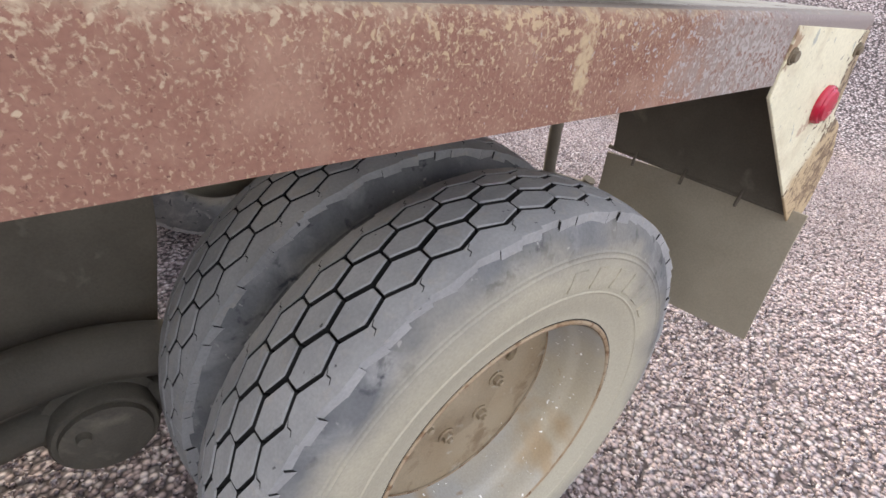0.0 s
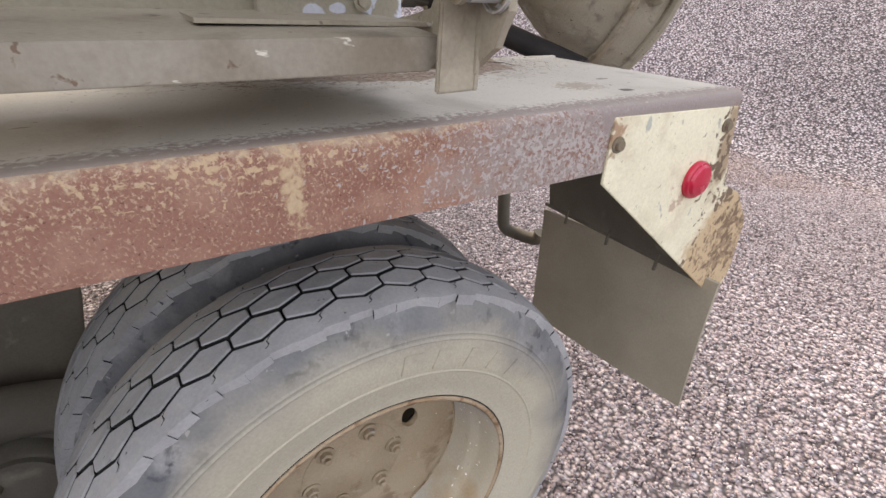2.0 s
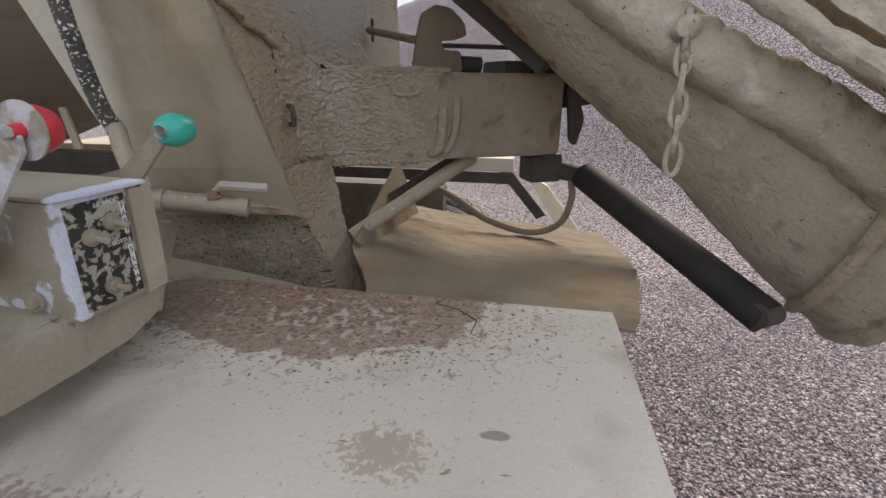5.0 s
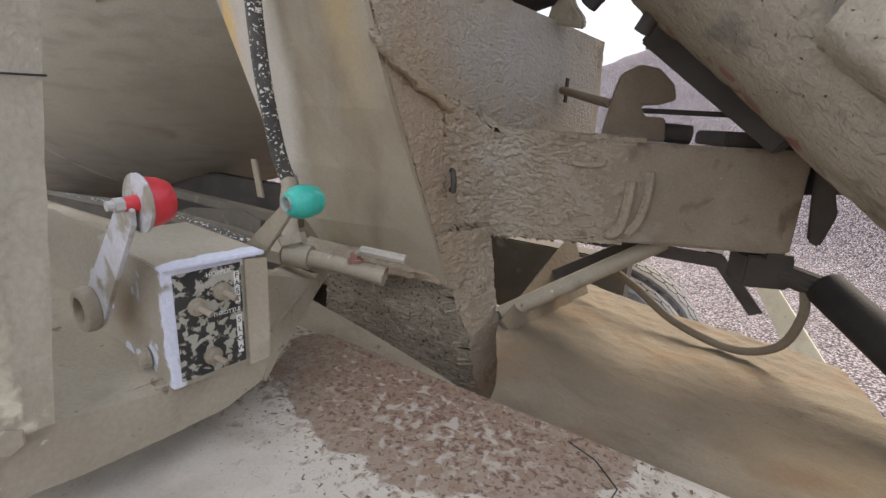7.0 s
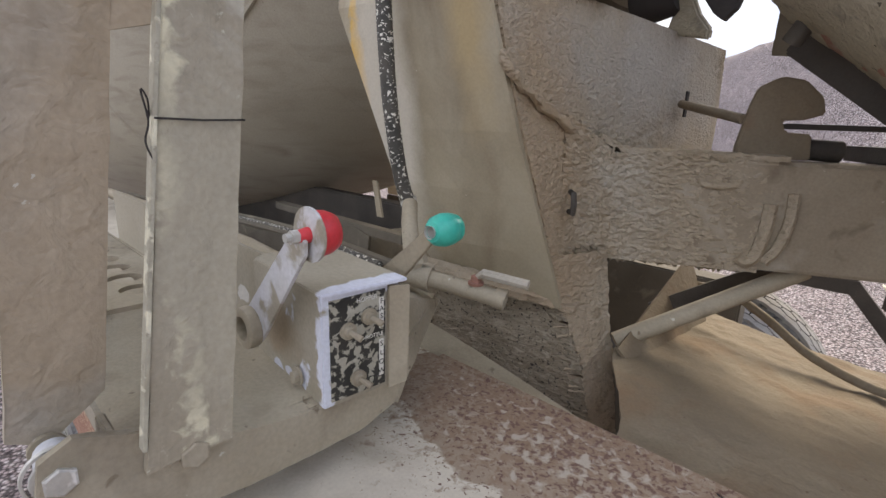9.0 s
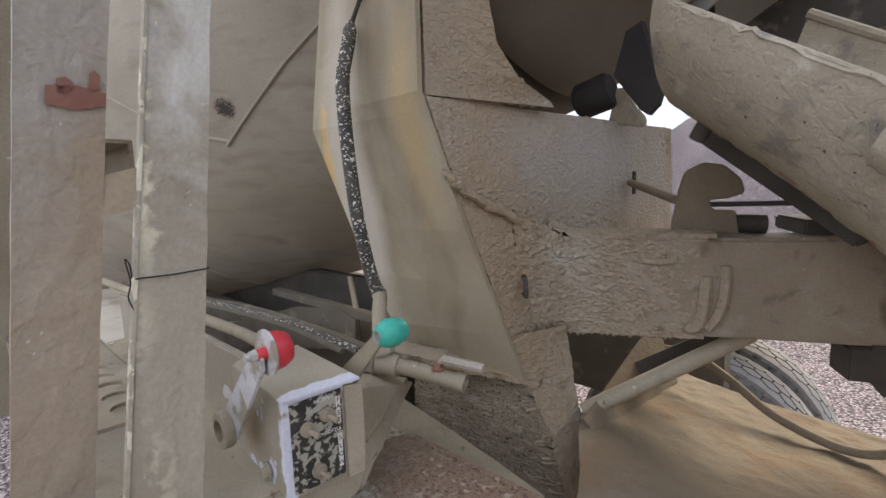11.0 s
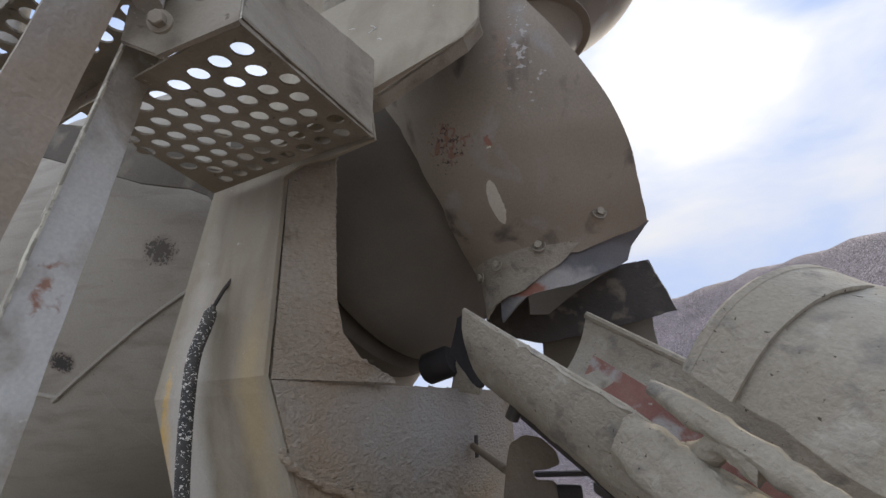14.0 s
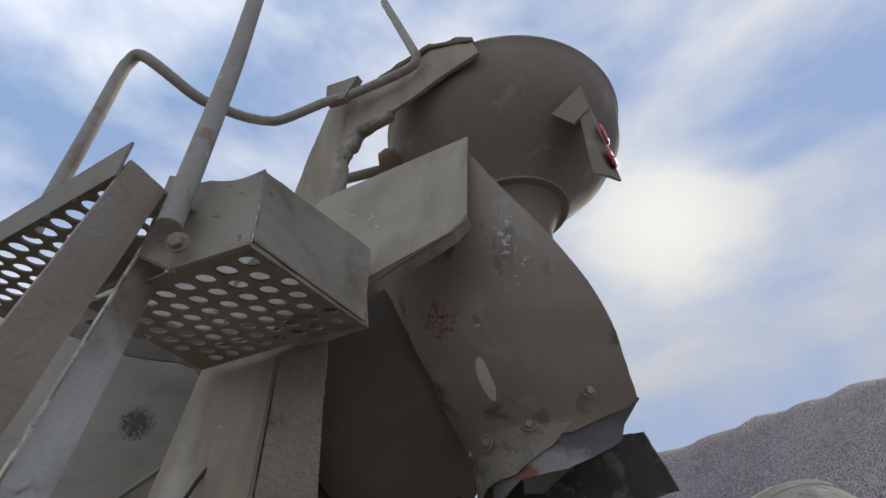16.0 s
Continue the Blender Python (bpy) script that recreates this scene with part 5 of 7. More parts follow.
# ---- swing arm beam under the chute, with its lock, rods and ram
def build_arm():
    a, b = Vector((0.13, 0.80, 1.432)), Vector((0.615, 1.032, 1.432))
    d = (b - a).normalized()
    sd = Vector((d.y, -d.x, 0))
    ob = part("chute_arm", beam(a, b, 0.10, 0.185, sd), "armpaint", truck, "square steel arm that holds the chute", bevel=0.006)
    up = Vector((0, 0, 1))
    fillet = [(-0.090, 0.135), (-0.045, 0.085), (-0.008, 0.062), (0.030, 0.0525), (0.10, 0.051), (0.17, 0.050), (0.245, 0.0495)]

    def skin(u, v):
        k = min(5, int(v * 6))
        (g0, o0), (g1, o1) = fillet[k], fillet[k + 1]
        f = v * 6 - k
        return a + d * (g0 + (g1 - g0) * f) + sd * (o0 + (o1 - o0) * f) + up * ((0.096 + 0.06 * max(0, 1 - 3 * v)) - (0.193 + 0.06 * max(0, 1 - 3 * v)) * u)
    part("arm_crust", sheet(crusted(skin, lambda p: 0.0055 * (1 - smooth(0.17, 0.27, (p - a).dot(d))) + 0.0003, 2.0, (80, 80, 125)), 120, 170, 0.010), "splatter", ob, "wavy cement crust", smooth=True)
    over = lambda u, v: a + d * (-0.04 + 0.30 * v) + sd * (0.053 - 0.11 * u) + up * (0.0935 + 0.030 * max(0.0, 1 - 4.5 * v) ** 2)
    part("top_crust", sheet(crusted(over, lambda p: 0.006 * (1 - smooth(0.15, 0.33, (p - a).dot(d))) + 0.0003, 4.0, (60, 60, 60)), 30, 80, 0.008), "splatter", ob, smooth=True)
    rnd = random.Random(8)
    for k in range(13):
        p = a + d * (-0.01 + 0.019 * k + rnd.uniform(-0.005, 0.005)) + sd * (0.046 + rnd.uniform(-0.006, 0.004)) - up * 0.094
        part("drip", tube([p, p - up * rnd.uniform(0.004, 0.010)], [0.005, 0.0015], 6), "splatter", ob, smooth=True)
    face = lambda s, z, o=0.052: a + d * s + sd * o + Vector((0, 0, z - 1.432))
    part("weld_hook", tube(curve([face(0.245, 1.455), face(0.244, 1.41), face(0.236, 1.365), face(0.222, 1.355), face(0.212, 1.362)], 4), 0.011, 8), "splatter", ob, smooth=True)
    part("weld_strap", tube(curve([face(0.275, 1.475, 0.053), face(0.276, 1.43, 0.053), face(0.268, 1.385, 0.053), face(0.250, 1.355, 0.053)], 4), 0.009, 8), "splatter", ob, smooth=True)
    part("staple", tube(curve([face(0.135, 1.492), face(0.14, 1.482), face(0.165, 1.479), face(0.19, 1.483), face(0.193, 1.492)], 3), 0.006, 8), "splatter", ob, smooth=True)
    part("arm_cap", beam(a + d * 0.50 + Vector((0, 0, -0.096)), a + d * 0.545 + Vector((0, 0, -0.096)), 0.10, 0.010, sd), "dark", ob)
    # swivel lock: standing plate, lever and long pull rod
    p = Vector((0.375, 0.955, 1.526))
    lock = [(-0.094, 0.0), (-0.094, 0.018), (-0.082, 0.087), (-0.073, 0.12), (-0.042, 0.137), (-0.007, 0.131), (0.023, 0.104), (0.03, 0.077), (0.002, 0.067), (-0.031, 0.065), (-0.023, 0.046), (0.016, 0.044), (0.022, 0.0)]
    part("lock_plate", prism([p + d * u + Vector((0, 0, w)) for u, w in lock], sd * 0.02), "brown", ob, bevel=0.003)
    part("lock_pin", tube([p + d * 0.020 + Vector((0, 0, 0.018)), p + d * 0.07 + Vector((0, 0, 0.016))], 0.018, 14), "dark", ob, smooth=True)
    part("lock_lever", beam(p + d * -0.025 + Vector((0, 0, 0.056)), p + d * 0.30 + Vector((0, 0, 0.055)), 0.03, 0.009, sd), "dark", ob, bevel=0.002)
    part("lever_bolt", bolt(p + d * 0.17 + Vector((0, 0, 0.058)), (0, 0, 1), 0.008, 0.014), "dark", ob)
    part("pull_rod", tube([(0.135, 1.09, 1.628), p + d * -0.085 + Vector((0, 0, 0.066))], 0.009, 10), "brown", ob, smooth=True)
    part("swivel_head", join(beam(p + d * 0.10 + Vector((0, 0.05, 0.012)), p + d * 0.26 + Vector((0, 0.05, 0.012)), 0.16, 0.028, sd), beam(p + d * 0.20 + Vector((0, 0, -0.09)), p + d * 0.215 + Vector((0, 0, 0.02)), 0.10, 0.05, sd)), "dark", ob, bevel=0.004)
    part("pivot_post", tube([(0.66, 1.10, 1.45), (0.64, 1.10, 1.60)], 0.075, 20), "dark", ob, smooth=True)
    part("pivot_lug", prism([(0.640, 0.985, 1.50), (0.665, 1.00, 1.50), (0.69, 1.01, 1.42), (0.675, 1.0, 1.36), (0.655, 0.99, 1.37)], (0.0, 0.03, 0)), "dark", ob, bevel=0.004)
    # bracing rods under the arm
    part("brace_rod", tube([(0.19, 0.745, 1.180), (0.43, 0.955, 1.334)], 0.0165, 12), "dust", ob, smooth=True)
    part("brace_bar", beam((0.20, 0.90, 1.20), (0.42, 1.03, 1.336), 0.012, 0.04), "dark", ob)
    # ram between arm and chute
    ram = part("lift_ram", tube([(0.700, 1.000, 1.290), (0.985, 0.612, 1.128)], 0.033, 20), "black", ob, "black sleeved lifting ram", smooth=True)
    part("ram_clevis", join(box((0.595, 1.02, 1.302), (0.085, 0.07, 0.062), (0, 0, 26)), tube([(0.63, 1.02, 1.30), (0.705, 0.995, 1.288)], 0.022, 12)), "dark", ob, bevel=0.004)
    part("ram_eye", tube([(0.962, 0.60, 1.135), (1.0, 0.625, 1.135)], 0.022, 14), "dark", ob, smooth=True)
    part("ram_hose", tube(curve([(0.672, 1.0, 1.275), (0.676, 0.985, 1.235), (0.652, 0.965, 1.175), (0.58, 0.97, 1.145), (0.47, 0.99, 1.165), (0.38, 1.02, 1.21), (0.30, 1.05, 1.235), (0.20, 1.10, 1.22)], 6), 0.0085, 10), "brown", ob, smooth=True)
    return ob


arm = build_arm()


# ---- chutes
D_CH = Vector((0.819, -0.177, -0.546)).normalized()
S_CH = Vector((0.252, 0.965, 0.066)).normalized()
U_CH = D_CH.cross(S_CH) * -1
if U_CH.z < 0:
    U_CH = -U_CH
RIM0 = Vector((0.623, 0.599, 1.728))


def channel(fn_section, s0, s1, origin, n, skew=0.0):
    """A channel along the chute's direction; fn_section(v) gives (across, up)."""
    def fn(u, v):
        a, h = fn_section(v)
        return origin + D_CH * (s0 + (s1 - s0) * u - skew * h) + S_CH * a + U_CH * h
    return fn


def section(points):
    pts = curve([Vector((a, h, 0)) for a, h in points], 4)
    return lambda v: (pts[min(len(pts) - 1, round(v * (len(pts) - 1)))].x, pts[min(len(pts) - 1, round(v * (len(pts) - 1)))].y)


def build_chute():
    main = section([(0.237 - 0.237 * math.cos(radians(a)), -0.237 * math.sin(radians(a))) for a in range(0, 181, 20)])

    def fn(u, v):
        a, h = main(v)
        h *= 0.78 + 0.22 * smooth(0.0, 0.55, u) + 0.30 * smooth(0.45, 1.0, u)
        if v < 0.4:
            h = min(h, -0.014 - 0.016 * smooth(0.34, 0.42, u))
        return RIM0 + D_CH * (-0.335 + 1.01 * u - 0.30 * h) + S_CH * a + U_CH * h
    ob = part("discharge_chute", sheet(caked(fn, 0.009, 24, 1), 70, 60, 0.007), "chute", truck, "half-round steel chute caked with cement", smooth=True)
    edge = [fn(i / 24, 0) for i in range(25)]
    part("chute_rim", tube([p + S_CH * 0.002 for p in edge], [0.004] * 9 + [0.006, 0.010, 0.012] + [0.013] * 13, 8), "chute", ob, smooth=True)
    roll = section([(0.012, -0.024), (-0.014, -0.024), (-0.027, -0.036), (-0.030, -0.056), (-0.027, -0.072), (-0.006, -0.083), (0.022, -0.088)])

    def rolled(u, v):
        a, h = roll(v)
        k = 0.45 + 0.55 * smooth(0.0, 0.10, u)
        return RIM0 + D_CH * (0.012 + 0.62 * u - 0.05 * h) + S_CH * (0.010 + (a - 0.010) * k) + U_CH * (h - 0.010 * math.sin(7 * u))
    part("rolled_rim", sheet(caked(rolled, 0.009, 38, 5), 110, 24, 0.010), "chute", ob, "thick rim caked with set cement", smooth=True)
    part("chute_rim", tube([fn(i / 24, 1) for i in range(25)], 0.010, 8), "chute", ob, smooth=True)
    lip = [fn(1, i / 36) + (S_CH * -0.012 if i < 12 else Vector()) for i in range(37)]
    part("end_lip", tube(lip, 0.016, 8), "chute", ob, smooth=True)
    rib = [fn(0.875 + 0.04 * i / 9, 0.06 + 0.37 * i / 9) for i in range(10)]
    part("end_rib", tube([p + S_CH * -0.014 + U_CH * -0.006 for p in rib], 0.013, 8), "splatter", ob, "caked weld rib", smooth=True)
    part("rib_pad", prism([fn(0.89, 2 / 36) + S_CH * -0.012, fn(0.96, 1 / 36) + S_CH * -0.012, fn(0.995, 10 / 36) + S_CH * -0.012, fn(0.9, 12 / 36) + S_CH * -0.012], S_CH * 0.006), "chute", ob)
    # inner lining, worn to red oxide
    inn = section([(0.237 - 0.224 * math.cos(radians(a)), -0.224 * math.sin(radians(a))) for a in range(8, 173, 15)])

    def lined(u, v):
        a, h = inn(v)
        h *= 0.78 + 0.22 * smooth(0.0, 0.55, 0.05 + 0.8 * u)
        return RIM0 + D_CH * (-0.285 + 0.80 * u - 0.30 * h) + S_CH * a + U_CH * (h - 0.012)
    part("chute_lining", sheet(lined, 30, 36, 0.004), "redoxide", ob, smooth=True)
    # added dark bar that stands in for the chute's shadow on its own underside
    part("chute_shade_bar", beam(RIM0 + D_CH * -0.27 + S_CH * 0.25 + U_CH * -0.205, RIM0 + D_CH * 0.03 + S_CH * 0.25 + U_CH * -0.225, 0.05, 0.05, S_CH), "dark", ob, "dark bar put in for shade under the chute", bevel=0.004)
    part("bearer_knob", tube([RIM0 + D_CH * -0.235 + S_CH * 0.14 + U_CH * -0.165, RIM0 + D_CH * -0.235 + S_CH * 0.14 + U_CH * -0.20], 0.014, 12), "dark", ob, smooth=True)
    part("rubber_lip", roughened(prism([(0.21, 0.95, 1.96), (0.177, 0.95, 1.946), (0.152, 0.95, 1.859), (0.21, 0.95, 1.781), (0.227, 0.95, 1.768), (0.245, 0.95, 1.785), (0.254, 0.95, 1.81)], (0.004, 0.014, 0)), 0.002, 20, 2), "black", ob, "black rubber lip at the chute's upper end")
    # chain on the rim
    top = RIM0 + D_CH * 0.205 + S_CH * -0.040 + U_CH * -0.045
    part("chain_knob", roughened(tube([top + S_CH * 0.03, top + S_CH * -0.004, top + S_CH * -0.016], [0.014, 0.016, 0.009], 12), 0.005, 30, 1), "chute", ob, smooth=True)
    for k in range(6):
        c = top + Vector((0.002 * k, -0.002, -0.034 * k))
        ax = Vector((1, 0, 0)) if k % 2 else Vector((0.2, 1, 0)).normalized()
        ring = [c + ax * (0.010 * math.cos(t)) + Vector((0, 0, 1)) * (0.024 * math.sin(t)) for t in [2 * math.pi * j / 14 for j in range(15)]]
        part("chain_link", tube(ring, 0.0042, 6, caps=False), "chute", ob, smooth=True)
    return ob


def build_folding_chute():
    """The second chute lies folded, upside down, over the first."""
    e0, e1 = Vector((0.711, 0.575, 1.752)), Vector((1.085, 0.335, 1.415))
    d = (e1 - e0).normalized()
    s = (S_CH - d * S_CH.dot(d)).normalized()
    u_ = s.cross(d)
    if u_.z < 0:
        u_ = -u_
    sec = section([(0, 0), (0.0, 0.050), (0.012, 0.095), (0.05, 0.140), (0.105, 0.168), (0.175, 0.182), (0.26, 0.174), (0.34, 0.137), (0.39, 0.07), (0.40, 0.0)])

    def fn(u, v):
        a, h = sec(v)
        return e0 + d * (0.62 * u) + s * a + u_ * h
    ob = part("folding_chute", sheet(caked(fn, 0.012, 12, 2), 34, 32, 0.010), "chute", truck, "second chute folded upside down over the first", smooth=True)
    part("end_lip", tube([fn(0, i / 32) for i in range(33)], 0.012, 8), "chute", ob, smooth=True)
    part("end_band", sheet(lambda u, v: fn(0.0 + 0.10 * u, v) + (Vector(fn(0.05, v)) - (e0 + s * 0.22)).normalized() * 0.010, 4, 32, 0.006), "chute", ob, smooth=True)
    near = [e0 + d * -0.039 - u_ * 0.050] + [e0 + d * (0.033 + 0.0295 * i) - u_ * (0.042 * (1 - i / 20)) for i in range(20)]
    part("side_bar", roughened(tube(near, [0.010] + [0.016] * 5 + [0.014] * 15, 10), 0.007, 30, 1), "chute", ob, smooth=True)
    part("hinge_knob", roughened(tube([(1.02, 0.335, 1.385), (1.05, 0.305, 1.36), (1.075, 0.285, 1.345)], [0.03, 0.036, 0.024], 14), 0.004, 30, 1), "chute", ob, smooth=True)
    # hinge links between both chutes
    link = curve([RIM0 + D_CH * 0.06 + S_CH * 0.004 + U_CH * -0.045, RIM0 + D_CH * 0.10 + S_CH * 0.03 + U_CH * -0.035, e0 + d * 0.07 + s * 0.006 + u_ * -0.052, e0 + d * 0.12 + s * 0.004 + u_ * -0.045], 4)
    part("hinge_link", roughened(tube(link, 0.017, 12), 0.007, 30, 1), "chute", ob, smooth=True)
    return ob


chute = build_chute()
folded = build_folding_chute()


# ---- collector: two bowl-shaped wings round the drum's mouth
COL_C = (0.38, 1.2)


def lerp_table(t, table):
    for (a, va), (b, vb) in zip(table, table[1:]):
        if t <= b:
            k = max(0.0, (t - a) / (b - a))
            return va + (vb - va) * k
    return table[-1][1]


BOWL = [(1.98, 0.215), (2.05, 0.225), (2.10, 0.25), (2.18, 0.345), (2.30, 0.45), (2.40, 0.50), (2.50, 0.53), (2.80, 0.55)]
LEFT_A = [(2.0, -141), (2.10, -137), (2.16, -125), (2.224, -118), (2.323, -116), (2.42, -118), (2.52, -124), (2.8, -126)]
RIGHT_A = [(2.0, -95), (2.075, -60), (2.12, -36), (2.14, -24.5), (2.18, -36.5), (2.22, -42.5), (2.26, -47), (2.30, -52), (2.35, -56.5), (2.40, -61.5), (2.45, -65.5), (2.50, -69.5), (2.55, -73), (2.60, -76), (2.65, -79), (2.70, -81.5), (2.75, -84), (2.82, -85.5)]


def wing(z0, z1, sign, out=0.0, trim=0.0):
    def fn(u, v):
        z = z0 + (z1 - z0) * u
        a = radians(lerp_table(z, LEFT_A) * (1 - v) + (lerp_table(z, RIGHT_A) - trim) * v)
        r = lerp_table(z, BOWL) + out
        return (COL_C[0] + r * math.cos(a), COL_C[1] + sign * r * math.sin(a), z)
    return fn


def build_collector():
    ob = part("collector", sheet(wing(2.075, 2.80, 1), 40, 30, 0.006), "collector", truck, "curved steel collector wings round the drum mouth", smooth=True)
    # riveted lower band, a wedge with a torn lower edge
    TOP = [(-137, 2.10), (-132, 2.104), (-107, 2.112), (-91, 2.119), (-76, 2.129), (-63, 2.145), (-54, 2.157), (-47, 2.168), (-41, 2.157)]
    LOW = [(-137, 1.95), (-121, 1.98), (-96, 1.997), (-82, 2.028), (-71, 2.05), (-60, 2.094), (-52, 2.128), (-44, 2.142), (-41, 2.150)]

    def band(u, v, out=0.008):
        a = -137 + 96 * v
        ragged = 0.006 * noise.noise(Vector((a * 0.35, 3.0, 0)))
        z = lerp_table(a, TOP) * (1 - u) + (lerp_table(a, LOW) + ragged * (1 - v)) * u
        r = lerp_table(z, BOWL) + out
        return Vector((COL_C[0] + r * math.cos(radians(a)), COL_C[1] + r * math.sin(radians(a)), z))
    part("lower_band", sheet(caked(band, 0.004, 24, 6), 16, 60, 0.006), "chute", ob, "riveted lower band with a torn edge", smooth=True)
    for v in (0.06, 0.27, 0.57, 0.87):
        p, q = band(0.30, v, 0.010), band(0.30, v, 0.02)
        part("band_bolt", join(bolt(p, q - p, 0.010, 0.010), revolve([(0, 0.018), (0.003, 0.017), (0.003, 0.0)], p, q - p, 16)), "chute", ob)
    # holes rusted through the wing: black discs for their shade, with torn pale rims
    rnd = random.Random(11)
    spots = [(0.444, 0.80, 2.348, 0.0065), (0.428, 0.80, 2.352, 0.005), (0.381, 0.78, 2.296, 0.007), (0.37, 0.78, 2.30, 0.004)]
    spots += [(0.285 + rnd.uniform(-0.05, 0.05), 0.74, 2.325 + rnd.uniform(-0.045, 0.045), rnd.uniform(0.003, 0.006)) for _ in range(12)]
    for x, y, z, size in spots:
        a = math.atan2(y - COL_C[1], x - COL_C[0])
        n = Vector((math.cos(a), math.sin(a), -0.35)).normalized()
        r = lerp_table(z, BOWL) + 0.0008
        p = Vector((COL_C[0] + r * math.cos(a), COL_C[1] + r * math.sin(a), z))
        part("hole_rim", revolve([(0.001, size * 2.0), (0.0022, size * 1.4), (0.001, size)], p, n, 9), "flake" if size > 0.0048 else "brownpaint", ob)
        part("rust_hole", revolve([(0.0012, 0.0), (0.0012, size * 1.05)], p, n, 9), "black", ob)
    def lining(u, v):
        a = -120 + 97 * v
        z = lerp_table(a, [(-120, 2.09), (-60, 2.13), (-30, 2.150), (-16, 2.145)]) * (1 - u) + lerp_table(a, [(-120, 1.93), (-96, 1.985), (-66, 1.997), (-43, 2.027), (-18, 2.072)]) * u
        r = lerp_table(z, BOWL) - 0.004
        return Vector((COL_C[0] + r * math.cos(radians(a)), COL_C[1] + r * math.sin(radians(a)), z))
    part("throat_lining", sheet(caked(lining, 0.005, 20, 8), 14, 50, 0.006), "lining", ob, "smooth grey throat lining smeared with cement and red oxide", smooth=True)
    # far wing takes the darker tone, shade painted in, unlike the near wing
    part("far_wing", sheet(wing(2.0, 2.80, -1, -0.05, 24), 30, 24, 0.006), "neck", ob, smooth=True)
    # rubber skirt under the far side
    top_edge, low_edge = [(-0.04, 2.20), (0.313, 2.15), (0.563, 2.158), (0.604, 2.154)], [(0.05, 1.98), (0.22, 1.93), (0.43, 1.950), (0.663, 1.987)]

    def skirt(u, v):
        k = min(2, int(v * 3))
        f = v * 3 - k
        t0, t1, b0, b1 = top_edge[k], top_edge[k + 1], low_edge[k], low_edge[k + 1]
        x = (t0[0] + (t1[0] - t0[0]) * f) * (1 - u) + (b0[0] + (b1[0] - b0[0]) * f) * u
        z = (t0[1] + (t1[1] - t0[1]) * f) * (1 - u) + (b0[1] + (b1[1] - b0[1]) * f) * u
        return Vector((x, 1.45 + 0.02 * math.sin(math.pi * v) + 0.02 * u, z))
    part("rubber_skirt", sheet(caked(skirt, 0.005, 26, 3), 12, 24, 0.012), "skirtrubber", ob, "stiff dark rubber skirt", smooth=True)
    # wall that closes the throat, coloured dark for the shade inside
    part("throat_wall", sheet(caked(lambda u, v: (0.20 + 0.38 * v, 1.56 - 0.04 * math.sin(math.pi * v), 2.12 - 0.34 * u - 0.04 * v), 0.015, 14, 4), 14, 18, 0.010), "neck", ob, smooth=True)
    # side bracket plate with a turned lower lip
    n = Vector((-0.149, 0.95, -0.276))
    pl = [(0.02, 0.553, 2.69), (0.439, 0.654, 2.812), (0.461, 0.556, 2.447), (0.454, 0.548, 2.427), (0.434, 0.537, 2.402), (0.270, 0.482, 2.300), (0.10, 0.40, 2.20), (-0.10, 0.40, 2.30)]
    part("bracket_plate", prism(pl, n * 0.008), "tower", ob, "angled bracket plate with worn paint", bevel=0.001)
    # worn paint strokes on the plate
    on = lambda x, z: Vector((x, 0.553 + (0.149 * (x - 0.02) + 0.276 * (z - 2.69)) / 0.95 - 0.0006, z))
    for x0, z0, x1, z1 in ((0.145, 2.562, 0.165, 2.556), (0.205, 2.548, 0.222, 2.530), (0.222, 2.530, 0.206, 2.520), (0.175, 2.505, 0.215, 2.492), (0.232, 2.486, 0.246, 2.478)):
        part("paint_mark", tube([on(x0, z0), on((x0 + x1) / 2, (z0 + z1) / 2 + 0.003), on(x1, z1)], 0.0013, 5), "ink", ob)
    lip = [(0.461, 0.556, 2.447), (0.434, 0.537, 2.402), (0.270, 0.482, 2.300), (0.10, 0.41, 2.20)]
    part("bracket_lip", join(*[prism([a, b, Vector(b) + n * 0.035, Vector(a) + n * 0.035], (0, 0, 0.006)) for a, b in zip(lip, lip[1:])]), "dust", ob)
    return ob


collector = build_collector()


